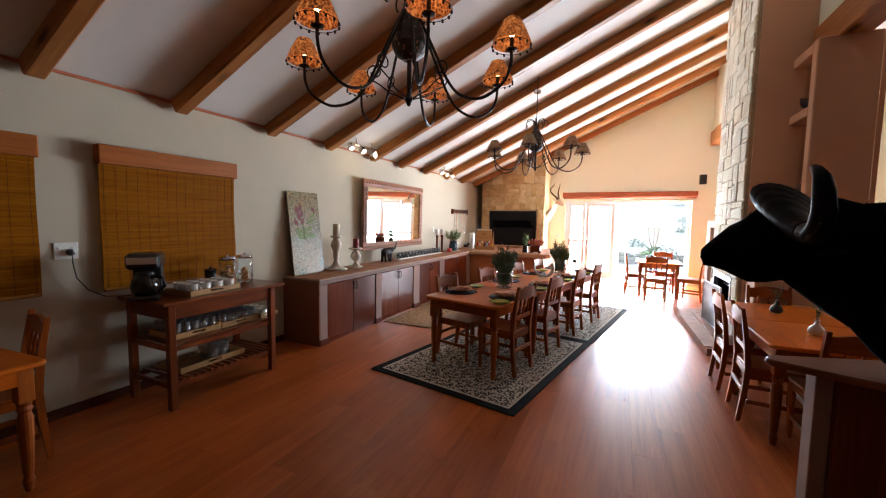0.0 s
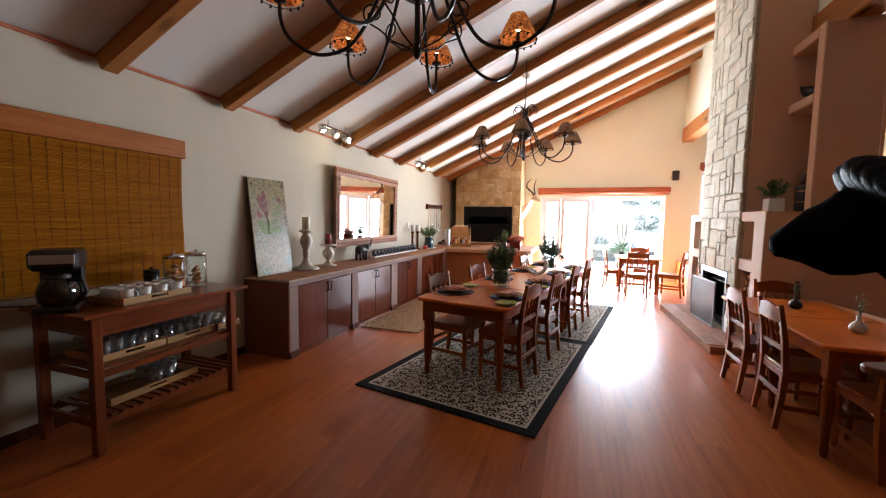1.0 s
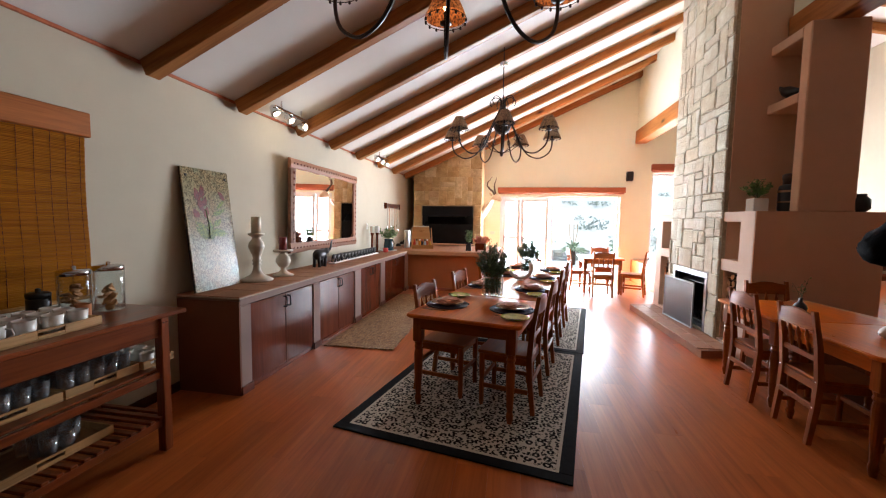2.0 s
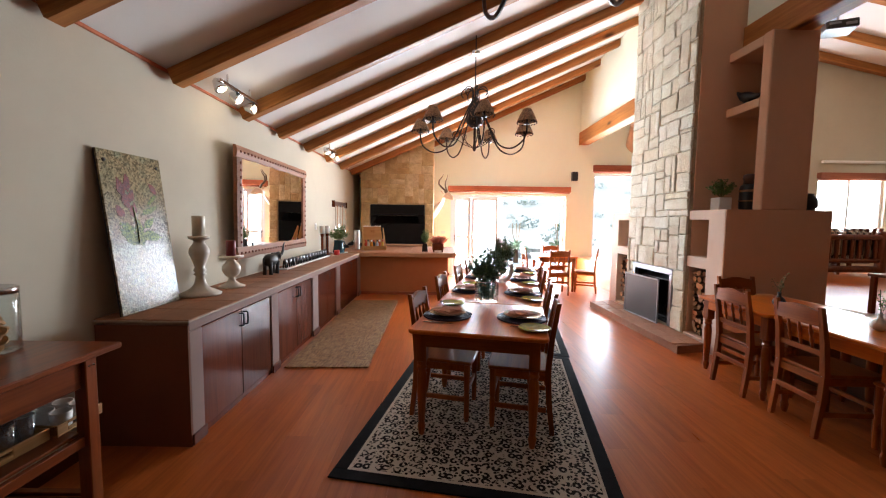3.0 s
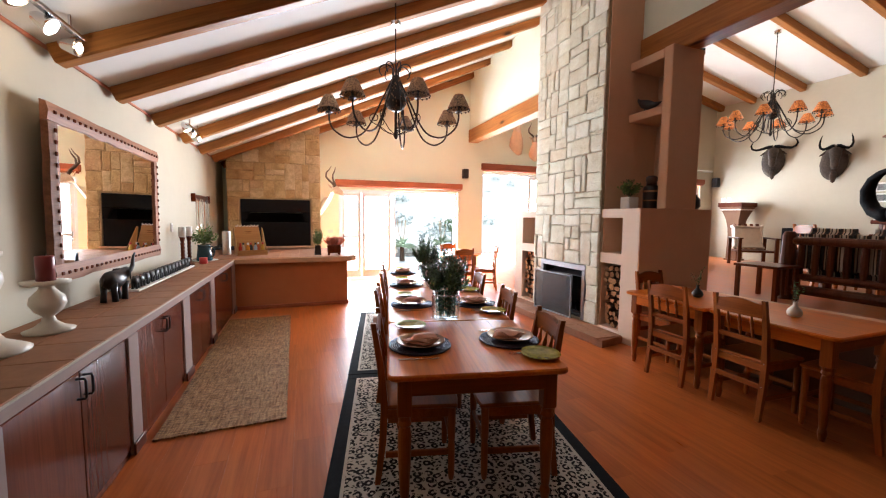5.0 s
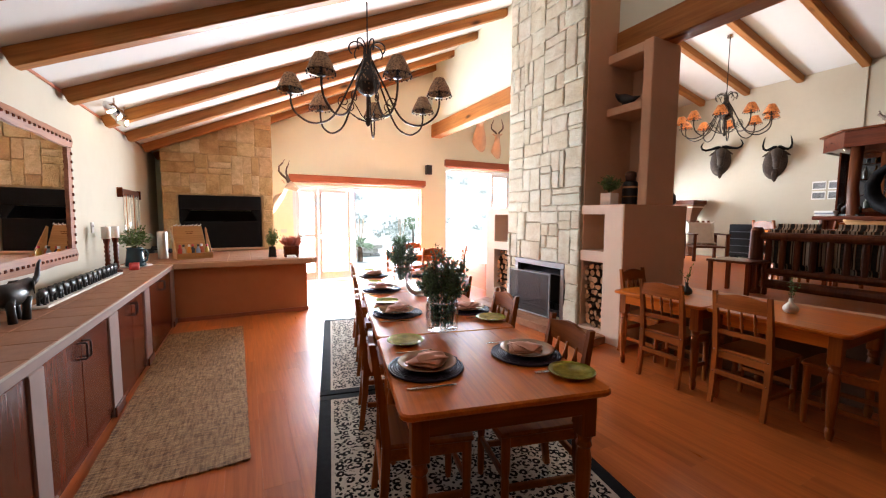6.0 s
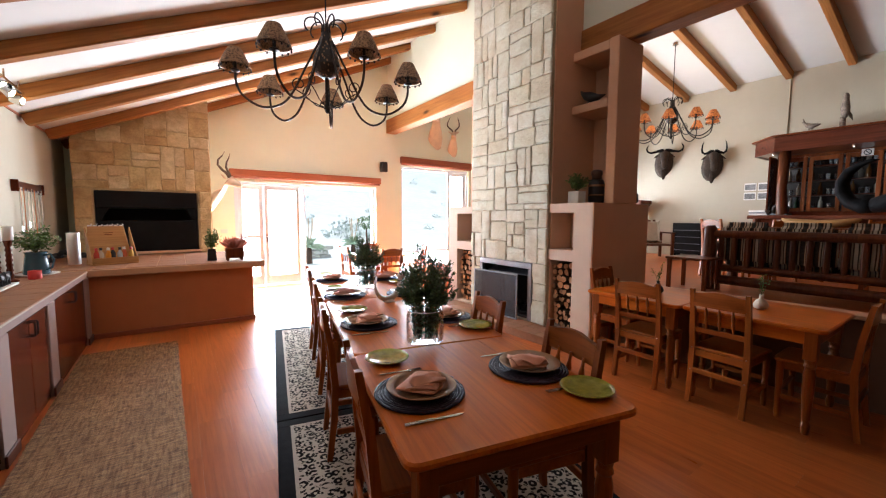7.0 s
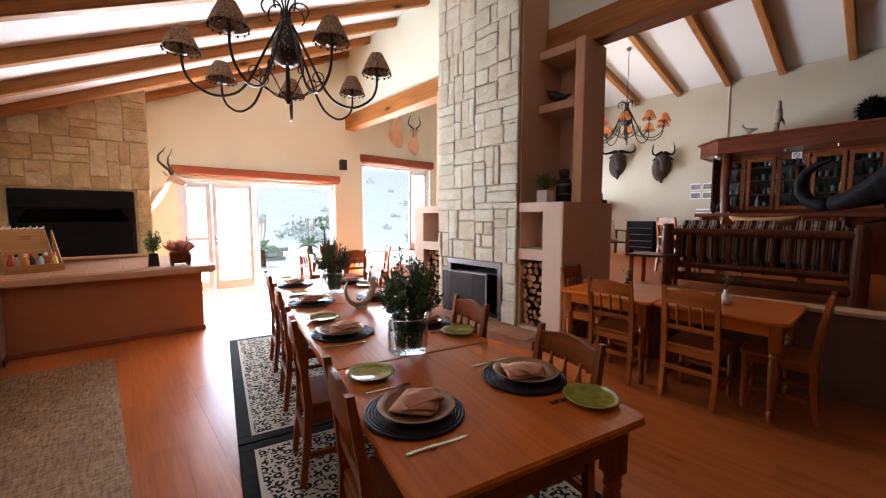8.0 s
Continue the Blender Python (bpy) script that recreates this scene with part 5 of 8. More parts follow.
def herb_jar(m, seed, label):
    t = thing("jar_of_herbs", m, label, "vase", "jars of herbs")
    b = B()
    lathe(b, [(0.075, 0.0), (0.088, 0.006), (0.09, 0.02), (0.09, 0.135), (0.083, 0.155), (0.083, 0.172), (0.079, 0.172), (0.079, 0.155), (0.085, 0.134), (0.085, 0.012), (0.01, 0.010)], 32)
    g = part("jar", b, THIN, t, "wide clear glass jar", True)
    g.visible_shadow = False
    b = B()
    tube(b, [(0.0835 * math.cos(2 * math.pi * i / 24), 0.0835 * math.sin(2 * math.pi * i / 24), 0.158) for i in range(25)], 0.003, 5)
    part("rim_wire", b, CHROME, t)
    rn = random.Random(seed)
    b, s = B(), B()
    for i in range(64):
        a, q = rn.uniform(0, 2 * math.pi), rn.uniform(0.1, 1) ** 0.6
        top_ = (q * 0.145 * math.cos(a), q * 0.145 * math.sin(a), 0.41 - 0.13 * q * q + rn.uniform(-0.06, 0.07))
        low_ = (q * 0.06 * math.cos(a), q * 0.06 * math.sin(a), 0.02)
        mid_ = (q * 0.07 * math.cos(a), q * 0.07 * math.sin(a), 0.17)
        tube(s, [low_, mid_, top_], 0.0018, 4)
        sprig(b, low_, mid_, 14, 0.018, rn)
        sprig(b, mid_, top_, 56, 0.0205, rn)
    tagged(part("stem_bundle", s, STEM, t), kind="stuff")
    tagged(part("leaves", b, LEAF, t, "dense dusty green leaves"), kind="stuff")


herb_jar(ST @ pose(-0.03, 1.04, 0.0005) @ Matrix.Scale(1.18, 4), 1, "glass jar of leafy green herbs on the set table")
herb_jar(ST @ pose(0.0, 2.87, 0.0005) @ Matrix.Scale(1.18, 4), 2, "glass jar of leafy green herbs on the set table")
# pale curved horn ornament
b = B()
pts = [(0.13 * math.cos(radians(a)), 0.02 * math.sin(radians(a * 0.5)), 0.155 + 0.13 * math.sin(radians(a))) for a in range(150, 395, 15)]
tube(b, pts, 0.026, 12, None, [0.25 + 0.75 * min(1, i / 9) for i in range(len(pts))])
lathe(b, [(0.02, 0.0), (0.05, 0.004), (0.045, 0.012), (0.02, 0.02)], 20)
solid("horn_ornament", b, CERAMIC, "pale curved horn ornament standing on the table", "ornament", ST @ pose(0.04, 2.12, 0.001, 0, 0, 25), smooth=True)
# a wine glass at the far end
for x, y in ((0.1, 3.3), (0.02, 3.55)):
    b = B()
    lathe(b, [(0.034, 0), (0.032, 0.003), (0.005, 0.008), (0.004, 0.08), (0.02, 0.095), (0.036, 0.125), (0.034, 0.17), (0.032, 0.17), (0.034, 0.126), (0.018, 0.098), (0.002, 0.095)], 20)
    solid("wine_glass", b, GLASS, "clear stemmed wine glass on the set table", "glass", ST @ pose(x, y, 0.001), "wine glasses", smooth=True)


def bud_vase(m, mat, label, seed):
    t = thing("bud_vase", m, label, "vase", "bud vases")
    b = B()
    lathe(b, [(0.022, 0.0), (0.045, 0.012), (0.052, 0.035), (0.042, 0.06), (0.016, 0.085), (0.012, 0.105), (0.018, 0.12), (0.014, 0.12), (0.009, 0.10), (0.002, 0.09)], 20)
    part("body", b, mat, t, "", True)
    rn = random.Random(seed)
    b, s = B(), B()
    for i in range(4):
        top_ = (rn.uniform(-0.05, 0.05), rn.uniform(-0.05, 0.05), rn.uniform(0.2, 0.3))
        tube(s, [(0, 0, 0.08), (top_[0] * 0.3, top_[1] * 0.3, 0.16), top_], 0.0014, 4)
        sprig(b, (0, 0, 0.13), top_, 14, 0.022, rn)
    tagged(part("stem", s, STEM, t), kind="stuff")
    tagged(part("leaves", b, FERN, t, "thin green sprigs"), kind="stuff")


bud_vase(pose(1.42, 4.60, 0.756), EBONY, "small black bud vase with a green sprig", 4)
bud_vase(pose(1.43, 3.80, 0.756), CERAMIC, "small cream bud vase with a green sprig", 5)

# ---- things on the built-in top ----


def candlestick(x, y, rad, prof, mat, candle, cr, c0, c1, label, group="", z=CT):
    t = thing("candlestick", pose(x, y, z + 0.001), label, "candlestick", group)
    b = B()
    lathe(b, prof, 28)
    part("stand", b, mat, t, "", True)
    b = B()
    lathe(b, [(cr, c0), (cr, c1 - 0.006), (cr * 0.9, c1), (0.004, c1 - 0.004)], 24)
    cd = part("candle", b, candle, t, "", True)
    b = B()
    tube(b, [(0, 0, c1 - 0.006), (0.001, 0, c1 + 0.008)], 0.0016, 5)
    part("wick", b, EBONY, cd)


candlestick(LWX + 0.18, 4.37, 0, [(0.155, 0), (0.16, 0.012), (0.12, 0.035), (0.07, 0.06), (0.045, 0.10), (0.032, 0.16), (0.05, 0.175), (0.034, 0.19), (0.05, 0.21), (0.036, 0.23), (0.05, 0.28), (0.078, 0.35), (0.074, 0.39), (0.045, 0.435), (0.04, 0.455), (0.078, 0.475), (0.08, 0.495), (0.01, 0.497)],
            CERAMIC, WAX, 0.048, 0.497, 0.665, "tall cream turned candlestick with a thick ivory candle", "cream candlesticks")
candlestick(LWX + 0.235, 4.755, 0, [(0.11, 0), (0.115, 0.012), (0.07, 0.03), (0.035, 0.06), (0.025, 0.09), (0.06, 0.12), (0.082, 0.165), (0.075, 0.205), (0.04, 0.245), (0.03, 0.265), (0.105, 0.28), (0.108, 0.295), (0.01, 0.297)],
            CERAMIC, REDWAX, 0.042, 0.297, 0.44, "short cream candlestick with a dark red candle", "cream candlesticks")
twist = [(0.055, 0), (0.058, 0.01), (0.025, 0.025)] + [(0.018 + 0.009 * (i % 2), 0.04 + i * 0.024) for i in range(14)] + [(0.03, 0.385), (0.034, 0.395), (0.01, 0.397)]
candlestick(LWX + 0.13, 7.86, 0, twist, DARKWOOD, WHITEPLASTIC, 0.042, 0.397, 0.53, "dark turned wooden candlestick with a white candle", "wooden candlesticks")
candlestick(LWX + 0.15, 8.09, 0, twist, DARKWOOD, WHITEPLASTIC, 0.042, 0.397, 0.53, "dark turned wooden candlestick with a white candle", "wooden candlesticks")
b = B()
lathe(b, [(0.05, 0), (0.052, 0.005), (0.05, 0.085), (0.04, 0.082), (0.004, 0.075)], 24)
solid("candle", b, SCARLET, "squat scarlet candle on the tiled top", "candle", pose(LWX + 0.29, 8.20, CT + 0.001), smooth=True)

# enamel jug with leaves on a saucer
t = thing("jug_plant", pose(LWX + 0.23, 8.56, CT + 0.001) @ Matrix.Scale(1.2, 4), "blue enamel jug of bright green leaves on a white saucer", "plant")
b = B()
lathe(b, [(0.10, 0.0), (0.15, 0.012), (0.148, 0.016), (0.09, 0.006), (0.01, 0.005)], 28)
part("saucer", b, WHITEPLASTIC, t, "", True)
BLUE = plain("blue_enamel", (0.03, 0.075, 0.10), 0.2, vary=0.2)
b = B()
lathe(b, [(0.085, 0.008), (0.092, 0.02), (0.078, 0.12), (0.07, 0.19), (0.078, 0.205), (0.07, 0.2), (0.062, 0.18), (0.01, 0.17)], 28)
part("jug", b, BLUE, t, "", True)
b = B()
tube(b, [(0.06, -0.05, 0.18), (0.11, -0.09, 0.19), (0.135, -0.105, 0.14), (0.115, -0.09, 0.07), (0.07, -0.05, 0.05)], 0.008, 8)
part("handle", b, BLUE, t)


def leafy(t, z, r, h, n_, size, seed, mat, stems=26):
    rn = random.Random(seed)
    b, s = B(), B()
    for i in range(stems):
        a, q = rn.uniform(0, 6.283), rn.uniform(0.15, 1)
        tip = (q * r * math.cos(a), q * r * math.sin(a), z + h * (1 - 0.45 * q * q) * rn.uniform(0.75, 1.1))
        tube(s, [(0, 0, z - 0.02), (tip[0] * 0.4, tip[1] * 0.4, z + (tip[2] - z) * 0.6), tip], 0.0016, 4)
        sprig(b, (tip[0] * 0.25, tip[1] * 0.25, z + 0.02), tip, n_, size, rn)
    tagged(part("stem", s, STEM, t), kind="stuff")
    tagged(part("leaves", b, mat, t, "small green leaves"), kind="stuff")


leafy(t, 0.19, 0.19, 0.24, 26, 0.034, 21, FERN)

# carved elephants: one large, then a train of small ones on a board


def elephant(b, m, s, trunk=((0.55, 0, 0.78), (0.70, 0, 0.84), (0.79, 0, 0.96), (0.82, 0, 1.12), (0.85, 0, 1.25), (0.93, 0, 1.34))):
    """A walking elephant with raised trunk, as one carved form."""
    loft(b, [oval((x * s, 0, z * s), (0, w * s, 0), (0, 0, h * s), 12) for x, z, w, h in
             ((-0.5, 0.62, 0.02, 0.03), (-0.46, 0.62, 0.14, 0.18), (-0.3, 0.63, 0.21, 0.27), (0.0, 0.62, 0.22, 0.28), (0.22, 0.66, 0.19, 0.24), (0.36, 0.76, 0.15, 0.19), (0.5, 0.80, 0.13, 0.16), (0.58, 0.78, 0.08, 0.11), (0.62, 0.77, 0.03, 0.05))], m)
    tube(b, [(p[0] * s, p[1] * s, p[2] * s) for p in trunk], 0.065 * s, 8, m, [1.2, 1, 0.85, 0.7, 0.55, 0.4])
    for x, y, o in ((-0.32, 0.12, -0.05), (-0.30, -0.12, 0.06), (0.2, 0.12, 0.08), (0.22, -0.12, -0.06)):
        tube(b, [(x * s, y * s, 0.55 * s), ((x + o * 0.5) * s, y * s, 0.28 * s), ((x + o) * s, y * s, 0.0)], 0.085 * s, 9, m, [1.2, 0.9, 1.0])
    for sy in (-1, 1):
        loft(b, [[(x * s, (sy * y + dy) * s, z * s) for x, y, z in ((0.42, 0.13, 0.92), (0.30, 0.24, 0.9), (0.24, 0.27, 0.72), (0.33, 0.22, 0.58), (0.42, 0.14, 0.66))] for dy in (0, 0.02)], m)
    tube(b, [(-0.48 * s, 0, 0.72 * s), (-0.56 * s, 0, 0.55 * s), (-0.55 * s, 0, 0.38 * s)], 0.015 * s, 5, m)


b = B()
elephant(b, pose(0, 0, 0, 0, 0, 78), 0.265)
solid("carved_elephant", b, EBONY, "black carved wooden elephant with a raised trunk", "figurine", pose(LWX + 0.22, 5.66, CT + 0.001), smooth=True)
tr_ = thing("elephant_train", pose(LWX + 0.20, 6.93, CT + 0.001), "row of small black carved elephants on a pale board", "figurine")
b = B()
box(b, -0.055, 0.055, -0.92, 0.95, 0, 0.018, 0.004)
part("board", b, WHITE, tr_, "pale painted board")
b = B()
elephant(b, pose(0, 0, 0, 0, 0, 90), 0.118, ((0.55, 0, 0.75), (0.66, 0, 0.62), (0.70, 0, 0.45), (0.70, 0, 0.28), (0.73, 0, 0.15), (0.78, 0, 0.12)))
me = mesh_from(b, "elephant", EBONY, True)
for i in range(14):
    o = new("elephant", me)
    o.parent = tr_
    o.matrix_local = pose(0.0, -0.83 + i * 0.128, 0.018, 0, 0, random.Random(i).uniform(-6, 6))

# leaning mosaic panel with flowers
pw, ph = 0.55, 1.09
lean = math.degrees(math.atan(0.125 / ph))
pan = thing("mosaic_panel", pose(LWX + 0.15, 3.885, CT + 0.002, 0, -lean, 0.5), "tall glass-mosaic panel with red flowers leaning on the wall", "artwork")
ROUGHGLASS, gnt, gp = nodes_of("crushed_glass")
gv = coords(gnt, shuffle=False)
vor_ = add(gnt, "ShaderNodeTexVoronoi", Scale=90.0)
gnt.links.new(gv, vor_.inputs["Vector"])
gcol = ramp(gnt, noise_of(gnt, gv, 3.0, 4), [(0.3, (0.30, 0.30, 0.20)), (0.5, (0.33, 0.26, 0.16)), (0.7, (0.20, 0.27, 0.21))])
gcol = mixed(gnt, 1.0, gcol, ramp(gnt, vor_.outputs["Color"], [(0.2, (0.35, 0.35, 0.32)), (0.8, (1.25, 1.22, 1.12))]), "MULTIPLY")
gnt.links.new(gcol, gp.inputs["Base Color"])
gp.inputs["Roughness"].default_value = 0.12
gp.inputs["Specular IOR Level"].default_value = 0.19
bump(gnt, gp, mixed(gnt, 0.45, noise_of(gnt, gv, 18.0, 3), vor_.outputs["Distance"]), 0.35, 0.006)
b = B()
box(b, -0.022, -0.012, -pw / 2, pw / 2, 0, ph, 0.002)
part("back_board", b, EBONY, pan, "black backing board")
b = B()
box(b, -0.012, 0.0, -pw / 2, pw / 2, 0, ph, 0.002)
part("glass_face", b, ROUGHGLASS, pan, "crushed glass in grey, green and blue")
def shard_mat(name, light, dark):
    """Chips of coloured glass, pale and dark side by side."""
    m, nt, p = nodes_of(name)
    vo = add(nt, "ShaderNodeTexVoronoi", Scale=95.0)
    nt.links.new(coords(nt, shuffle=False), vo.inputs["Vector"])
    nt.links.new(ramp(nt, vo.outputs["Color"], [(0.3, dark), (0.7, light), (0.97, tuple(c * 1.25 for c in light))]), p.inputs["Base Color"])
    p.inputs["Roughness"].default_value = 0.5
    p.inputs["Specular IOR Level"].default_value = 0.25
    bump(nt, p, vo.outputs["Distance"], 0.2, 0.005)
    return m


PETAL = shard_mat("coral_shards", (0.19, 0.022, 0.014), (0.08, 0.008, 0.006))
PLEAF = shard_mat("green_shards", (0.20, 0.23, 0.035), (0.04, 0.07, 0.012))


def shard_patch(name, y, z, w, h, rot, mat, seed):
    """A ragged pointed patch of chips on the panel's face."""
    rn_ = random.Random(seed)
    out = []
    for i in range(18):
        a = 2 * math.pi * i / 18
        r = rn_.uniform(0.72, 1.1)
        taper = 1.0 - 0.6 * max(0.0, math.sin(a))
        out.append((w * r * math.cos(a) * taper, h * r * math.sin(a)))
    b_ = B()
    prism(b_, out, 0, 0.0009, 0, pose(0.0005, y, z) @ Matrix(((0, 0, 1, 0), (1, 0, 0, 0), (0, 1, 0, 0), (0, 0, 0, 1))) @ pose(0, 0, 0, 0, 0, rot))
    part(name, b_, mat, pan)


for i, (y, z, w, h, r) in enumerate(((-0.135, 0.855, 0.034, 0.07, 12), (-0.075, 0.885, 0.034, 0.07, -8), (-0.105, 0.775, 0.036, 0.065, 4), (-0.05, 0.80, 0.028, 0.055, -20), (-0.165, 0.69, 0.036, 0.05, 18), (-0.05, 0.70, 0.034, 0.055, -16), (0.16, 0.86, 0.026, 0.06, 40))):
    shard_patch("petal", y, z, w, h, r, PETAL, i)
for i, (y, z, w, h, r) in enumerate(((0.10, 0.70, 0.024, 0.09, -70), (0.14, 0.78, 0.02, 0.08, -50), (-0.13, 0.585, 0.03, 0.07, 65), (0.075, 0.61, 0.03, 0.07, -58), (-0.12, 0.52, 0.042, 0.095, 55), (0.09, 0.515, 0.042, 0.095, -100), (-0.02, 0.57, 0.045, 0.07, 0), (-0.03, 0.495, 0.045, 0.07, 90))):
    shard_patch("leaf", y, z, w, h, r, PLEAF, 20 + i)
b = B()
tube(b, [(0.002, -0.04, 0.47), (0.002, -0.035, 0.58), (0.002, -0.05, 0.72)], 0.004, 5)
part("stalk", b, PLEAF, pan)
for sy in (-1, 1):
    b = B()
    lathe(b, [(0.012, 0.0), (0.012, 0.006), (0.006, 0.009)], 12, pose(0, sy * (pw / 2 - 0.045), ph - 0.07) @ UP_X)
    part("screw_cap", b, EBONY, pan)

# wall rack with barbecue tools
rk = thing("tool_rack", pose(LWX, 9.45, 1.74), "dark wooden wall rack hung with barbecue tools", "rack")
b = B()
box(b, 0, 0.034, -0.5, 0.5, 0.02, 0.12, 0.006)
part("board", b, DARKWOOD_X, rk)
for sy in (-1, 1):
    b = B()
    prism(b, [(0, -0.02), (0.06, -0.01), (0.055, 0.02), (0, 0.03)], 0.0, 0.13, 0.004, pose(0, sy * 0.5, 0))
    if sy < 0:
        part("bracket", b, DARKWOOD, rk)
part("bracket", b, DARKWOOD, rk)
for i in range(7):
    y = -0.4 + i * 0.135
    ln = (0.42, 0.5, 0.38, 0.52, 0.46, 0.4, 0.5)[i]
    b = B()
    tube(b, [(0.04, y, 0.05), (0.04, y, 0.05 - ln)], 0.006 if i % 3 else 0.011, 6)
    if i % 2:
        box(b, 0.034, 0.046, y - 0.03, y + 0.03, -ln - 0.03, -ln + 0.05, 0.004)
    else:
        for d in (-0.015, 0.015):
            tube(b, [(0.04, y, 0.06 - ln), (0.04, y + d, 0.03 - ln), (0.04, y + d, -0.03 - ln)], 0.004, 5)
    part("tool", b, (CHROME, TERRA, CHROME)[i % 3], rk)

# white sockets and switches
def socket(m, w, h, label, plug=False):
    t = thing("wall_socket", m, label, "socket")
    b_ = B()
    box(b_, 0, 0.011, -w / 2, w / 2, -h / 2, h / 2, 0.003)
    part("plate", b_, WHITEPLASTIC, t)
    b_ = B()
    for q in (-0.3, 0.3):
        box(b_, 0.0105, 0.0155, q * w - 0.009, q * w + 0.009, 0.008, 0.032, 0.002)
    part("rockers", b_, WHITEPLASTIC, t)
    if plug:
        b_ = B()
        lathe(b_, [(0.027, 0.0), (0.026, 0.02), (0.018, 0.036), (0.008, 0.04)], 16, pose(0.012, 0.022, -0.012) @ UP_X)
        part("plug", b_, BLACKPLASTIC, t, "black plug")
    return t


socket(pose(LWX, 1.45, 1.30), 0.145, 0.13, "white double socket with a black plug in it", True)
socket(pose(RIGHTX, 8.94, 2.05, 0, 0, 180), 0.10, 0.11, "white switch plate on the lounge wall")
socket(pose(RIGHTX, 8.80, 2.05, 0, 0, 180), 0.10, 0.11, "white switch plate on the lounge wall")
socket(pose(LWX, 7.91, 1.36), 0.07, 0.115, "white switch plate on the cream wall")
socket(pose(-1.62, DOORY, 1.18, 0, 0, -90), 0.12, 0.08, "white switch plate beside the terrace doors")
b = B()
tube(b, [(LWX + 0.045, 1.472, 1.28), (LWX + 0.05, 1.47, 1.21), (LWX + 0.045, 1.49, 1.09), (LWX + 0.05, 1.56, 0.98), (LWX + 0.06, 1.66, 0.915), (LWX + 0.10, 1.77, 0.902), (LWX + 0.19, 1.85, 0.90)], 0.0045, 6)
solid("power_cord", b, BLACKPLASTIC, "black power cord from the socket to the coffee maker", "cable")

# ---- things on the barbecue counter ----
PC = CT + 0.011
BOXWOOD = wood("light_box_wood", (0.54, 0.28, 0.10), (0.40, 0.19, 0.06), 0.5, 0, 1.0)
cd = thing("spice_display", pose(-3.10, 9.34, PC, 0, 0, 22) @ Matrix.Diagonal((1.0, 1.0, 1.2, 1.0)), "small wooden display box with sauce bottles", "display box")
b = B()
box(b, -0.24, 0.24, -0.13, 0.13, 0.0, 0.015, 0.003)
box(b, -0.24, 0.24, -0.13, -0.118, 0.015, 0.075, 0.003)
part("tray", b, BOXWOOD, cd)
b = B()
prism(b, [(-0.24, 0.0), (0.24, 0.0), (0.19, 0.40), (-0.19, 0.40)], 0.0, 0.012, 0.003, pose(0, 0.10, 0.015, 90 - 14, 0, 0))
part("back_panel", b, BOXWOOD, cd)
for sx in (-1, 1):
    b = B()
    prism(b, [(-0.13, 0.0), (0.10, 0.0), (0.17, 0.36), (0.14, 0.38)], 0, 0.01, 0.002, Matrix(((0, 0, 1, sx * 0.23), (1, 0, 0, 0), (0, 1, 0, 0.015), (0, 0, 0, 1))) @ pose(0, 0, 0))
    part("side_panel", b, BOXWOOD, cd)
b = B()
rn = random.Random(2)
for i in range(7):
    x, h_ = -0.165 + i * 0.055, rn.uniform(0.026, 0.036)
    box(b, x - 0.022, x + 0.016, 0.190, 0.200, 0.398, 0.398 + h_ * 0.6, 0.004)
    box(b, x + 0.010, x + 0.026, 0.190, 0.200, 0.398 + h_ * 0.4, 0.398 + h_, 0.003)
    for dx in (-0.018, 0.006):
        box(b, x + dx, x + dx + 0.007, 0.191, 0.199, 0.380, 0.402, 0.001)
tagged(part("carved_edge", b, WHITE, cd), kind="stuff")
b = B()
box(b, -0.05, 0.05, 0.118, 0.120, 0.33, 0.336)
box(b, -0.04, 0.04, 0.116, 0.118, 0.31, 0.316)
part("lettering_bars", b, DARKWOOD, cd)
cols = [(0.45, 0.05, 0.03), (0.5, 0.4, 0.3), (0.62, 0.25, 0.03), (0.05, 0.05, 0.06), (0.35, 0.4, 0.45), (0.5, 0.12, 0.05), (0.55, 0.32, 0.05)]
for i, c_ in enumerate(cols):
    x, y = -0.18 + i * 0.06, -0.06 + 0.05 * (i % 2)
    bt = thing("sauce_bottle", cd.matrix_world @ pose(x, y, 0.016), "small sauce bottle in the display box", "bottle", "sauce bottles")
    b = B()
    lathe(b, [(0.026, 0), (0.029, 0.004), (0.029, 0.10), (0.014, 0.125), (0.013, 0.135)], 14)
    part("bottle", b, plain("sauce_%d" % i, c_, 0.2, vary=0.15), bt, "", True)
    b = B()
    lathe(b, [(0.016, 0.135), (0.016, 0.16), (0.012, 0.163)], 12)
    part("cap", b, (SCARLET, EBONY, WHITE)[i % 3], bt)
b = B()
lathe(b, [(0.064, 0.0), (0.066, 0.004), (0.066, 0.40), (0.062, 0.408), (0.060, 0.40), (0.060, 0.01), (0.004, 0.01)], 26)
solid("steel_cylinder", b, plain("brushed_steel", (0.72, 0.72, 0.72), 0.30, 0.85, vary=0.1, scale=30), "tall brushed steel tumbler standing on the counter", "tumbler", pose(-3.49, 9.47, PC), smooth=True)
b = B()
for i in range(5):
    lathe(b, [(0.06, 0), (0.07, 0.02), (0.05, 0.06), (0.01, 0.07)], 14, pose(0.09 * i - 0.15, 0.05 * (i % 2), 0.05 * (i % 3)))
solid("dark_utensils", b, IRON, "heap of dark iron utensils behind the tumbler", "utensils", pose(-3.68, 9.9, PC), smooth=True)
pt = thing("pot_plant", pose(-2.0, 9.10, PC), "green leafy plant in a dark tapered pot", "plant", "pot plants")
b = B()
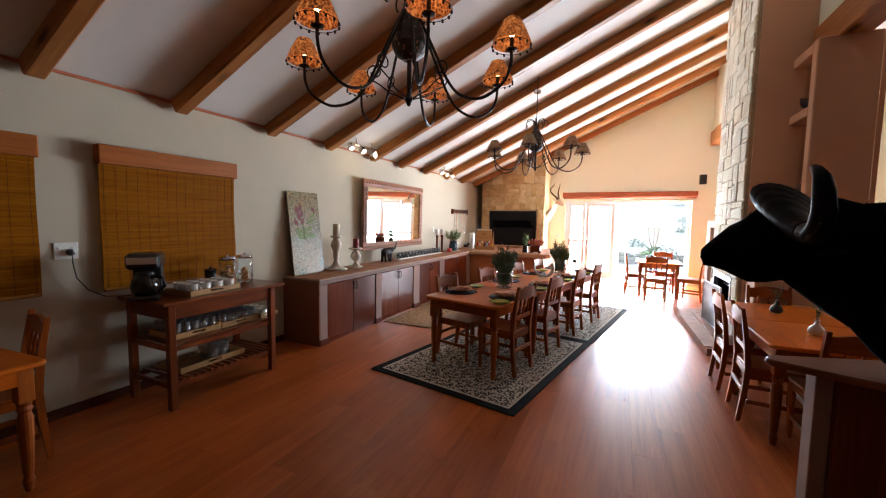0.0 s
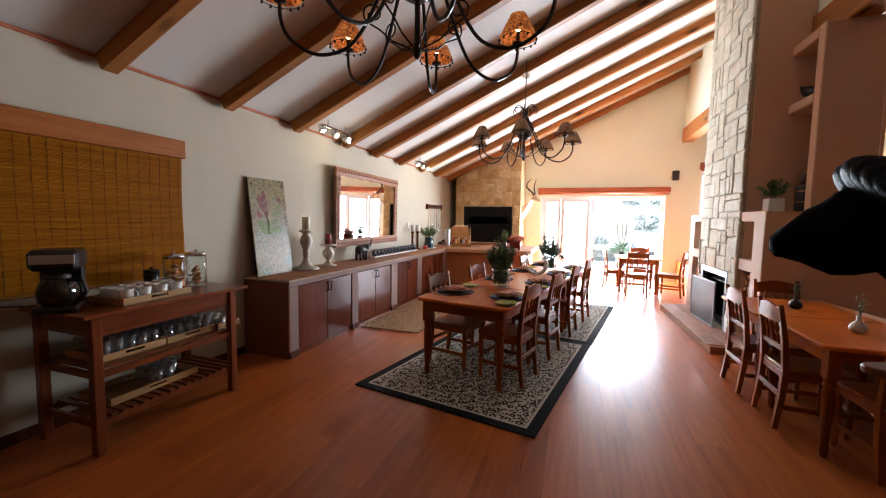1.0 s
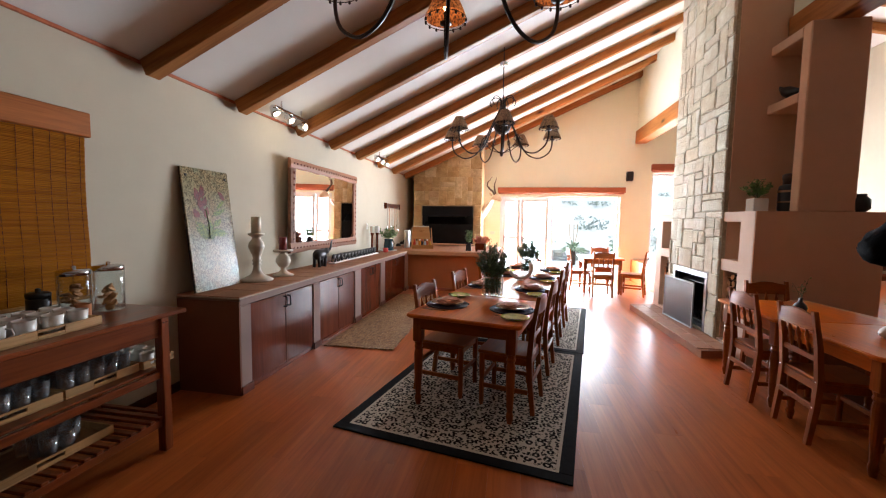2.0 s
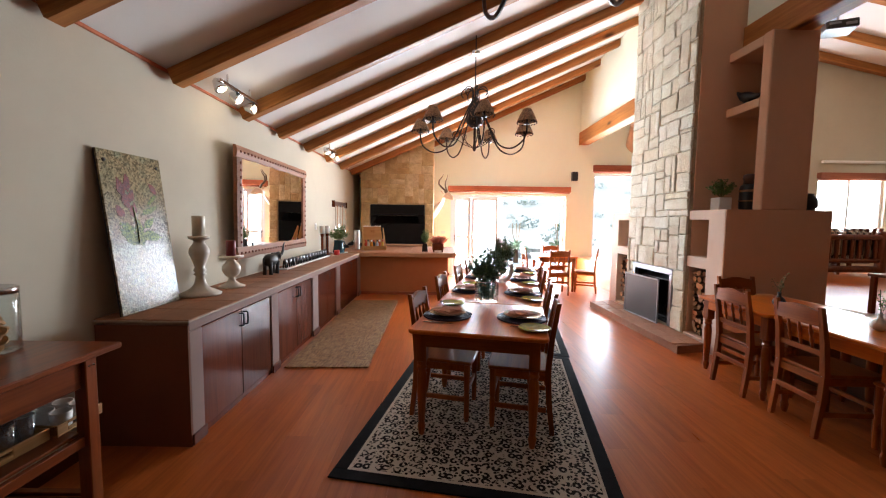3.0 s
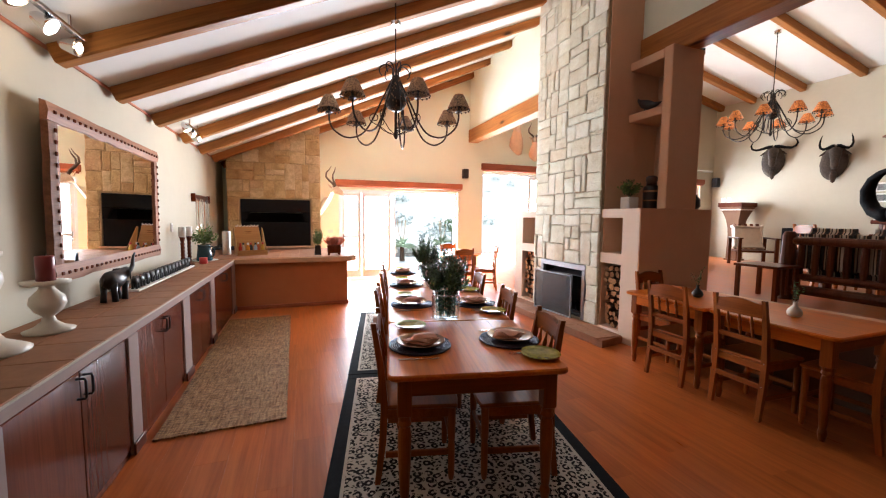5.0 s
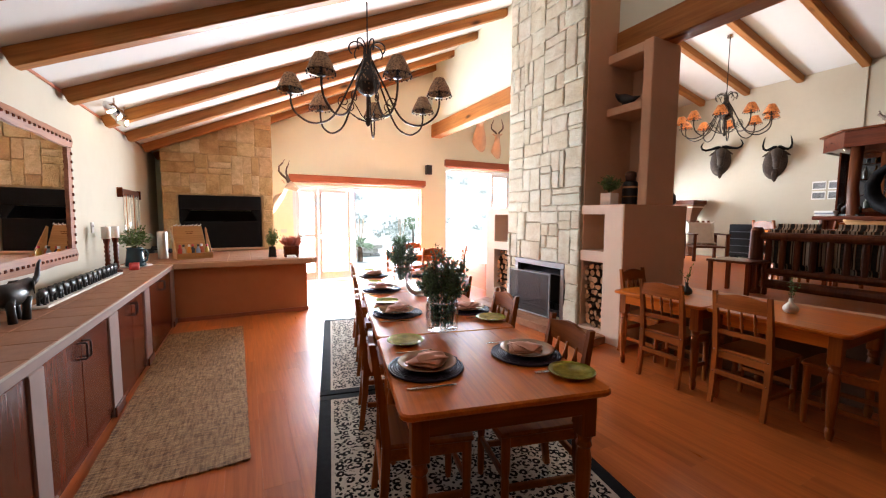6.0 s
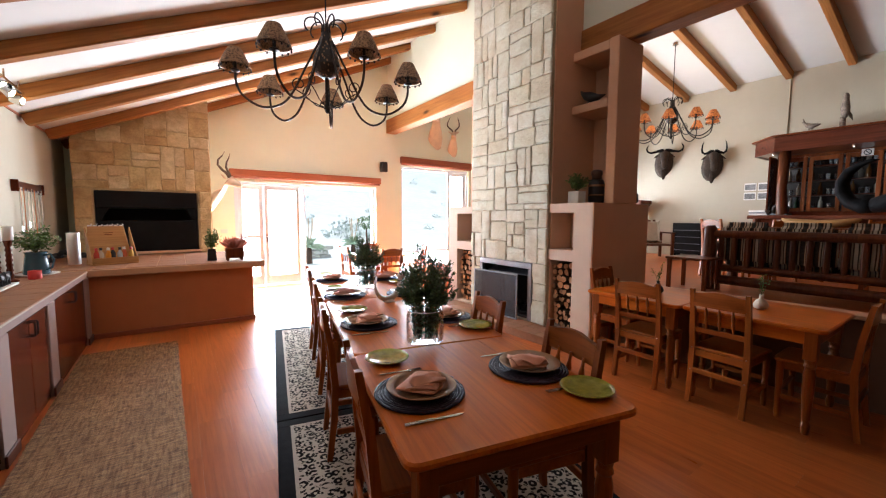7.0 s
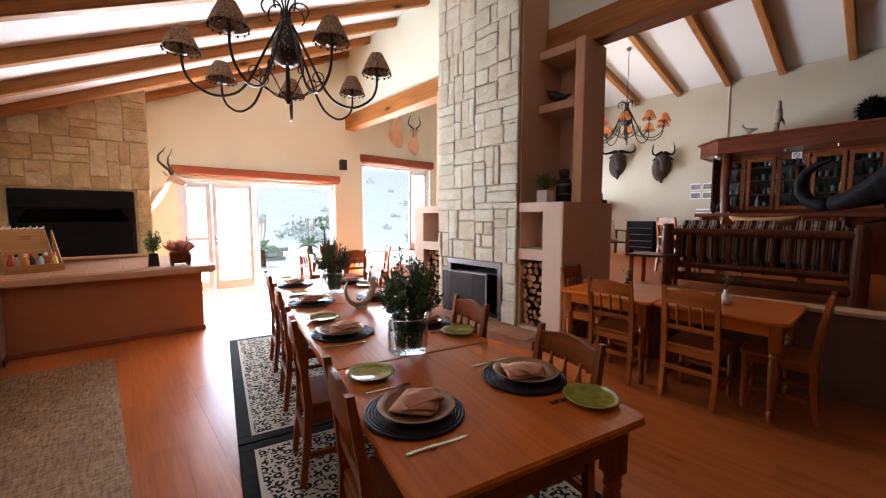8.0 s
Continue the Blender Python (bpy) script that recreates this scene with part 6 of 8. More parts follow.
loft(b, [[(-w, -w, z), (w, -w, z), (w, w, z), (-w, w, z)] for w, z in ((0.058, 0.0), (0.046, 0.16), (0.040, 0.16), (0.038, 0.13))])
part("pot", b, EBONY, pt, "dark tapered pot")
leafy(pt, 0.14, 0.15, 0.30, 26, 0.036, 31, FERN, 22)
pt = thing("pot_plant", pose(-1.73, 8.98, PC) @ Matrix.Scale(1.25, 4), "coral-pink succulent in a dark footed bowl", "plant", "pot plants")
b = B()
prism(b, [(-0.09, -0.07), (0.09, -0.07), (0.09, 0.07), (-0.09, 0.07)], 0.03, 0.14, 0.01)
for sx in (-1, 1):
    for sy in (-1, 1):
        box(b, sx * 0.07 - 0.012, sx * 0.07 + 0.012, sy * 0.05 - 0.012, sy * 0.05 + 0.012, 0, 0.035, 0.003)
part("bowl", b, DARKWOOD, pt)
CORAL = leaf_mat("coral_leaves", (0.62, 0.22, 0.13), (0.40, 0.12, 0.07))
b = B()
rn = random.Random(6)
for i in range(70):
    a, q = rn.uniform(0, 6.28), rn.uniform(0.2, 1)
    d = Vector((math.cos(a) * q, math.sin(a) * q, 1.1 - q * 0.5)).normalized()
    base_ = Vector((rn.uniform(-0.06, 0.06), rn.uniform(-0.04, 0.04), 0.13))
    s_ = d.orthogonal().normalized() * 0.016
    vs = [b.verts.new(v) for v in (base_ - s_, base_ + s_, base_ + d * 0.09 + s_ * 1.2, base_ + d * 0.15, base_ + d * 0.09 - s_ * 1.2)]
    b.faces.new(vs)
tagged(part("leaves", b, CORAL, pt, "pointed coral leaves"), kind="stuff")

# ---- log stores, niches and shelf things ----
DARKTOP_GLAZE = plain("dark_brown_glaze", (0.07, 0.032, 0.018), 0.35, vary=0.3, scale=20)
BARK = wood("bark", (0.12, 0.07, 0.045), (0.05, 0.03, 0.02), 0.9, 2, 1.0)
CUT = wood("log_end", (0.62, 0.38, 0.22), (0.38, 0.19, 0.09), 0.8, 2, 3.0, spread=0.4)


def log_pile(y0, y1, z0, z1, seed):
    rn_ = random.Random(seed)
    z = z0
    row = 0
    while z < z1 - 0.06:
        y = y0 + (0.03 if row % 2 else 0.0)
        hmax = 0.0
        while y < y1 - 0.045:
            r = min(rn_.uniform(0.028, 0.05), (y1 - y) / 2, (z1 - z) / 2)
            if r < 0.018:
                break
            lg = thing("firewood_log", pose(FX + 0.05 + rn_.uniform(0, 0.05), y + r, z + r, rn_.uniform(0, 360), 0, 0), "split firewood log stacked in the plastered store", "firewood", "firewood logs")
            n_ = 9
            ang_ = [2 * math.pi * i / n_ for i in range(n_)]
            rad = [r * rn_.uniform(0.82, 1.0) for _ in range(n_)]
            if rn_.random() < 0.45:
                rad = [q * (0.45 if 2 <= i <= 4 else 1.05) for i, q in enumerate(rad)]
            b_ = B()
            loft(b_, [[(x_, q * math.cos(a_), q * math.sin(a_)) for a_, q in zip(ang_, rad)] for x_ in (0.004, 0.30)])
            part("bark", b_, BARK, lg)
            b_ = B()
            loft(b_, [[(x_, q * 0.95 * math.cos(a_), q * 0.95 * math.sin(a_)) for a_, q in zip(ang_, rad)] for x_ in (0.0, 0.02)])
            part("cut_end", b_, CUT, lg)
            y += 2 * r * 0.97
            hmax = max(hmax, r)
        z += max(hmax, 0.03) * 1.78
        row += 1


log_pile(5.605, 5.95, 0.12, 0.94, 1)
log_pile(7.49, 7.865, 0.12, 0.94, 2)
wp = thing("pot_plant", pose(1.64, 5.72, BLK + 0.001), "green plant in a square white pot on the block", "plant", "pot plants")
b = B()
prism(b, [(-0.075, -0.075), (0.075, -0.075), (0.075, 0.075), (-0.075, 0.075)], 0, 0.15, 0.006)
part("pot", b, WHITE, wp)
leafy(wp, 0.15, 0.16, 0.22, 24, 0.035, 41, FERN, 24)
ves = thing("dark_vessel", pose(1.885, 5.62, BLK + 0.001), "tall dark glazed jar with brown bands standing on the block", "vase")
b = B()
lathe(b, [(0.075, 0.0), (0.092, 0.02), (0.094, 0.24), (0.085, 0.28), (0.06, 0.30)], 22)
part("body", b, EBONY, ves, "black glazed body", True)
for z0, z1 in ((0.10, 0.115), (0.21, 0.235)):
    b = B()
    lathe(b, [(0.0935, z0), (0.0965, z0 + 0.004), (0.0965, z1 - 0.004), (0.0935, z1)], 22)
    part("band", b, BROWNGLAZE, ves, "brown glazed band")
b = B()
lathe(b, [(0.06, 0.30), (0.056, 0.34), (0.066, 0.355), (0.064, 0.40), (0.04, 0.415), (0.01, 0.42)], 22)
part("lid", b, DARKTOP_GLAZE, ves, "dark brown lid", True)
b = B()
lathe(b, [(0.05, 0.0), (0.09, 0.04), (0.085, 0.13), (0.05, 0.17), (0.055, 0.19)], 20)
solid("dark_vessel", b, EBONY, "small dark round pot on the block", "vase", pose(2.46, 5.5, BLK + 0.001), smooth=True)
b = B()
loft(b, [oval((x, 0, z), (0, w, 0), (0, 0, h), 10) for x, z, w, h in ((-0.13, 0.05, 0.004, 0.004), (-0.06, 0.04, 0.03, 0.02), (0.02, 0.05, 0.04, 0.04), (0.1, 0.07, 0.025, 0.03), (0.14, 0.1, 0.012, 0.015))])
for sx in (-0.03, 0.05):
    tube(b, [(sx, 0, 0.04), (sx, 0.02, 0.0)], 0.007, 6)
solid("bird_figure", b, EBONY, "small dark carved bird on the plaster shelf", "figurine", pose(1.90, 5.72, BLK + 1.231, 0, 0, 100) @ Matrix.Diagonal((1.15, 1.3, 1.7, 1.0)), smooth=True)
b = B()
for i in range(3):
    lathe(b, [(0.06, 0.0), (0.075, 0.03), (0.07, 0.05), (0.02, 0.055)], 18, pose(0, 0.02 * i, 0.052 * i))
solid("bowl_stack", b, DARKWOOD, "stack of small dark bowls in the niche", "bowl", pose(1.62, 7.58, 1.091), smooth=True)

# fire screen standing before the firebox
fs = thing("fire_screen", pose(1.31, 6.81, 0.1, 0, 0, 4), "grey mesh fire screen with a pale edge before the firebox", "fire screen")
MESHGREY, qnt, qp = nodes_of("screen_mesh")
qp.inputs["Base Color"].default_value, qp.inputs["Roughness"].default_value, qp.inputs["Metallic"].default_value = (0.055, 0.068, 0.082, 1), 0.36, 0.0
qtr = qnt.nodes.new("ShaderNodeBsdfTransparent")
qmx = qnt.nodes.new("ShaderNodeMixShader")
qmx.inputs[0].default_value = 0.72
qnt.links.new(qtr.outputs[0], qmx.inputs[1])
qnt.links.new(qp.outputs[0], qmx.inputs[2])
qnt.links.new(qmx.outputs[0], qnt.nodes["Material Output"].inputs["Surface"])
b = B()
box(b, -0.006, 0.006, -0.42, 0.42, 0.0, 0.61, 0.003)
part("panel", b, MESHGREY, fs)
b = B()
for q in ((-0.42, -0.40, 0, 0.62), (0.40, 0.42, 0, 0.62), (-0.40, 0.40, 0.60, 0.62), (-0.40, 0.40, 0, 0.02)):
    box(b, -0.010, 0.010, *q, 0.003)
part("panel_frame", b, plain("grey_enamel", (0.34, 0.37, 0.40), 0.4, vary=0.1), fs, "thin pale grey edge")

# ---- coffee trolley ----
TW = wood("trolley_wood", (0.25, 0.060, 0.014), (0.11, 0.025, 0.007), 0.3, 1, 1.0, coat=0.3)
TWZ = wood("trolley_wood_z", (0.25, 0.060, 0.014), (0.11, 0.025, 0.007), 0.32, 2, 1.0, coat=0.2)
TRAYW = wood("tray_wood", (0.50, 0.29, 0.12), (0.36, 0.19, 0.07), 0.5, 1, 1.5)
TX0, TX1, TY0, TY1, TZ = LWX + 0.04, -3.185, 1.75, 2.96, 0.895
tro = thing("coffee_trolley", pose(0, 0, 0), "reddish wooden serving table with two lower shelves", "serving table")
b = B()
box(b, TX0, TX1, TY0, TY1, TZ - 0.028, TZ, 0.006)
part("top", b, TW, tro)
for x in (TX0 + 0.06, TX1 - 0.045):
    for y in (TY0 + 0.075, TY1 - 0.15):
        b = B()
        box(b, x - 0.028, x + 0.028, y - 0.028, y + 0.028, 0, TZ - 0.028, 0.004)
        part("leg", b, TWZ, tro)
for y in (TY0 + 0.075, TY1 - 0.15):
    for z in (0.745, 0.48, 0.17):
        b = B()
        box(b, TX0 + 0.09, TX1 - 0.075, y - 0.012, y + 0.012, z, z + (0.12 if z > 0.6 else 0.045), 0.003)
        part("end_rail", b, TWZ, tro)
for x in (TX0 + 0.06, TX1 - 0.045):
    b = B()
    box(b, x - 0.012, x + 0.012, TY0 + 0.105, TY1 - 0.18, 0.745, 0.865, 0.003)
    part("apron", b, TW, tro)
    for z in (0.48, 0.17):
        b = B()
        box(b, x - 0.012, x + 0.012, TY0 + 0.105, TY1 - 0.18, z, z + 0.045, 0.003)
        part("side_rail", b, TW, tro)
b = B()
box(b, TX0 + 0.075, TX1 - 0.06, TY0 + 0.09, TY1 - 0.165, 0.525, 0.54, 0.003)
part("shelf", b, TW, tro)
for i in range(16):
    y = TY0 + 0.14 + i * 0.062
    b = B()
    box(b, TX0 + 0.05, TX1 - 0.03, y, y + 0.034, 0.215, 0.232, 0.003)
    part("slat", b, TWZ, tro)
for x in (TX1 - 0.045,):
    b = B()
    for d in (-0.011, 0.011):
        lathe(b, [(0.006, 0), (0.005, 0.003)], 10, pose(x + 0.028, TY1 - 0.15 + d, TZ - 0.06) @ UP_X)
    part("bolts", b, CHROME, tro)


def tray(m, w, l, label, handle=True):
    """A shallow wooden tray with grip slots in the long sides; l along y."""
    t = thing("wooden_tray", m, label, "tray", "wooden trays")
    b_ = B()
    box(b_, -w / 2, w / 2, -l / 2, l / 2, 0, 0.008, 0.002)
    part("base", b_, TRAYW, t)
    for x in (-w / 2, w / 2 - 0.01):
        b_ = B()
        g = 0.06
        box(b_, x, x + 0.01, -l / 2, -g, 0.008, 0.05, 0.002)
        box(b_, x, x + 0.01, g, l / 2, 0.008, 0.05, 0.002)
        box(b_, x, x + 0.01, -g, g, 0.008, 0.022, 0.002)
        box(b_, x, x + 0.01, -g, g, 0.038, 0.05, 0.002)
        part("side", b_, TRAYW, t)
    for y in (-l / 2, l / 2 - 0.01):
        b_ = B()
        box(b_, -w / 2 + 0.01, w / 2 - 0.01, y, y + 0.01, 0.008, 0.05, 0.002)
        part("side", b_, TRAYW, t)


gb = B()
lathe(gb, [(0.028, 0.0), (0.030, 0.003), (0.037, 0.118), (0.0348, 0.118), (0.027, 0.012), (0.002, 0.011)], 16)
TUMBLERGLASS, unt, up_ = nodes_of("tumbler_glass")
up_.inputs["Base Color"].default_value, up_.inputs["Roughness"].default_value = (0.62, 0.66, 0.70, 1), 0.06
up_.inputs["Specular IOR Level"].default_value = 0.9
utr = unt.nodes.new("ShaderNodeBsdfTransparent")
umx = unt.nodes.new("ShaderNodeMixShader")
ulw = add(unt, "ShaderNodeLayerWeight", Blend=0.5)
ura = add(unt, "ShaderNodeMapRange")
ura.inputs["From Min"].default_value, ura.inputs["From Max"].default_value = 0.25, 1.0
ura.inputs["To Min"].default_value, ura.inputs["To Max"].default_value = 0.12, 0.8
unt.links.new(ulw.outputs["Facing"], ura.inputs["Value"])
umx.inputs[0].default_value = 0.26
ugl = unt.nodes.new("ShaderNodeBsdfGlossy")
ugl.inputs["Roughness"].default_value = 0.05
ugm = unt.nodes.new("ShaderNodeMixShader")
unt.links.new(ura.outputs["Result"], ugm.inputs[0])
unt.links.new(umx.outputs[0], ugm.inputs[1])
unt.links.new(ugl.outputs[0], ugm.inputs[2])
unt.links.new(utr.outputs[0], umx.inputs[1])
unt.links.new(up_.outputs[0], umx.inputs[2])
unt.links.new(ugm.outputs[0], unt.nodes["Material Output"].inputs["Surface"])
TUMBLER = mesh_from(gb, "tumbler", TUMBLERGLASS, True)
mb = B()
lathe(mb, [(0.028, 0.0), (0.034, 0.004), (0.039, 0.08), (0.036, 0.08), (0.03, 0.01), (0.002, 0.009)], 18)
tube(mb, [(0.036, 0, 0.066), (0.055, 0, 0.062), (0.06, 0, 0.042), (0.05, 0, 0.024), (0.034, 0, 0.02)], 0.0045, 6)
MUG = mesh_from(mb, "mug", WHITEPLASTIC, True)
SX = (TX0 + TX1) / 2 + 0.01
tray(pose(SX, 2.11, 0.541), 0.36, 0.42, "light wooden tray of glass tumblers on the trolley shelf")
tray(pose(SX, 2.53, 0.541), 0.36, 0.40, "light wooden tray of glass tumblers on the trolley shelf")
tray(pose(SX + 0.03, 2.85, 0.541), 0.34, 0.22, "light wooden tray of white mugs on the trolley shelf")
for q, (cy, ny_) in enumerate(((2.11, 5), (2.53, 5))):
    for i in range(4):
        for j in range(ny_):
            lay("tumbler", TUMBLER, pose(SX - 0.12 + i * 0.08, cy - 0.155 + j * 0.077, 0.5495), "clear glass tumbler standing in a wooden tray", "glass", "tumblers")
for i in range(4):
    for j in range(2):
        lay("mug", MUG, pose(SX - 0.08 + i * 0.08, 2.80 + j * 0.09, 0.5495, 0, 0, 40 + 30 * i), "white porcelain mug in a wooden tray", "cup", "white mugs")
tray(pose(SX, 2.26, 0.233), 0.34, 0.62, "light wooden tray of small glasses on the bottom shelf")
for i in range(8):
    lay("tumbler", TUMBLER, pose(SX - 0.06 + 0.085 * (i % 3), 2.29 + 0.085 * (i // 3), 0.2415), "clear glass tumbler on the bottom shelf", "glass", "tumblers")
tray(pose(SX + 0.06, 2.25, TZ + 0.001, 0, 0, 4), 0.32, 0.50, "light wooden tray of white cups on the trolley top")
for i in range(3):
    for j in range(4):
        lay("mug", MUG, pose(SX - 0.03 + i * 0.092, 2.08 + j * 0.115, TZ + 0.0095, 0, 0, 70 * j + 20 * i) @ Matrix.Scale(1.12, 4), "white porcelain cup in a wooden tray", "cup", "white mugs")

# coffee maker
cm = thing("coffee_maker", pose(SX - 0.04, 1.83, TZ + 0.001, 0, 0, -38) @ Matrix.Scale(1.14, 4), "black drip coffee maker with a glass carafe", "coffee maker")
b = B()
box(b, -0.10, 0.15, -0.095, 0.095, 0, 0.035, 0.012)
part("base", b, BLACKPLASTIC, cm)
b = B()
box(b, -0.10, -0.03, -0.09, 0.09, 0.035, 0.24, 0.01)
part("tower", b, BLACKPLASTIC, cm)
b = B()
box(b, -0.10, 0.13, -0.10, 0.10, 0.225, 0.335, 0.02)
part("head", b, BLACKPLASTIC, cm)
b = B()
box(b, 0.131, 0.136, -0.088, 0.088, 0.262, 0.310, 0.002)
part("control_panel", b, plain("silver_plastic", (0.55, 0.54, 0.52), 0.35, vary=0.08, bumpy=0.05), cm, "silver front panel")
b = B()
lathe(b, [(0.060, 0.0), (0.082, 0.02), (0.088, 0.07), (0.074, 0.115), (0.058, 0.135), (0.056, 0.145)], 24, pose(0.060, 0, 0.037))
cf = part("carafe", b, plain("coffee_glass", (0.02, 0.014, 0.01), 0.05, vary=0.1, bumpy=0), cm, "dark glass carafe", True)
b = B()
tube(b, [(0.09, 0.05, 0.17), (0.13, 0.115, 0.17), (0.14, 0.13, 0.11), (0.115, 0.085, 0.06)], 0.011, 8)
part("handle", b, BLACKPLASTIC, cf)
b = B()
lathe(b, [(0.058, 0.145), (0.054, 0.16), (0.02, 0.165)], 20, pose(0.060, 0, 0.037))
part("lid", b, BLACKPLASTIC, cf)

# storage jars
BISCUIT = plain("biscuit", (0.42, 0.22, 0.09), 0.8, vary=0.4, scale=60, bumpy=0.4)


def storage_jar(m, r, h, fill, label, dark=False):
    t = thing("storage_jar", m, label, "jar", "storage jars")
    b_ = B()
    lathe(b_, [(r * 0.9, 0), (r, 0.006), (r, h), (r * 0.95, h + 0.006), (r * 0.92, h), (r * 0.95, 0.012), (0.003, 0.010)], 26)
    part("jar", b_, BLACKPLASTIC if dark else THIN, t, "", True).visible_shadow = False
    b_ = B()
    lathe(b_, [(r * 1.0, h + 0.006), (r * 1.02, h + 0.03), (r * 0.9, h + 0.036), (0.012, h + 0.036), (0.012, h + 0.055), (0.004, h + 0.06)], 24)
    part("lid", b_, EBONY if dark else CHROME, t, "", True)
    if fill:
        b_ = B()
        rn_ = random.Random(int(r * 1000 + h * 100))
        for i in range(22):
            a_, q_ = rn_.uniform(0, 6.28), rn_.uniform(0, r * 0.55)
            lathe(b_, [(0.01, 0), (0.024, 0.004), (0.024, 0.012), (0.01, 0.015)], 10, pose(q_ * math.cos(a_), q_ * math.sin(a_), 0.014 + i * fill / 24, rn_.uniform(-40, 40), rn_.uniform(-40, 40), 0))
        tagged(part("biscuits", b_, BISCUIT, t), kind="stuff")


storage_jar(pose(LWX + 0.27, 2.80, TZ + 0.001), 0.080, 0.25, 0.15, "clear glass jar of biscuits with a steel lid")
storage_jar(pose(LWX + 0.27, 2.60, TZ + 0.001), 0.078, 0.245, 0.19, "clear glass jar of biscuits with a steel lid")
storage_jar(pose(LWX + 0.20, 2.47, TZ + 0.001), 0.052, 0.13, 0, "black canister with a dark lid", True)
b = B()
lathe(b, [(0.034, 0), (0.036, 0.004), (0.038, 0.09), (0.034, 0.09), (0.03, 0.01), (0.003, 0.01)], 20)
solid("clay_cup", b, TERRA, "small terracotta cup on the trolley", "cup", pose(SX + 0.0, 2.565, TZ + 0.001), smooth=True)

# ---- trophies: each one plain form ----
FUR = plain("dark_fur", (0.005, 0.0042, 0.004), 0.95, vary=0.4, scale=60, bumpy=0.4, Specular_IOR_Level=0.03)
HORN = plain("grey_horn", (0.010, 0.0095, 0.010), 0.55, vary=0.6, scale=35, bumpy=0.8, Specular_IOR_Level=0.035)
BROWNFUR = plain("brown_fur", (0.048, 0.031, 0.021), 0.9, vary=0.7, scale=40, bumpy=0.4)
HORN_BROWN = plain("brown_horn", (0.09, 0.065, 0.045), 0.6, vary=0.5, scale=40, bumpy=0.5)
TANFUR = plain("tan_fur", (0.64, 0.52, 0.39), 0.85, vary=0.2, scale=60, bumpy=0.3)


def two_tone(name, b1, b2, m1, m2, label, m):
    """One mesh with a second surface for the horns."""
    n1 = len(b1.faces)
    merge(b1, b2)
    b1.faces.ensure_lookup_table()
    for i in range(n1, len(b1.faces)):
        b1.faces[i].material_index = 1
    me_ = mesh_from(b1, name, m1, True)
    me_.materials.append(m2)
    ob = new(name, me_)
    ob.matrix_world = m
    return tagged(ob, label, "hunting trophy")


def sweep(bm_, rows, s):
    """A form along a path in the x, z plane: rows of x, z, half width, half height."""
    rings = []
    for i, (x, z, w, h) in enumerate(rows):
        p, q = rows[max(i - 1, 0)], rows[min(i + 1, len(rows) - 1)]
        d = Vector((q[0] - p[0], 0, q[1] - p[1])).normalized()
        nrm = Vector((-d.z, 0, d.x))
        rings.append(oval((x * s, 0, z * s), (0, w * s, 0), nrm * h * s, 16))
    loft(bm_, rings)


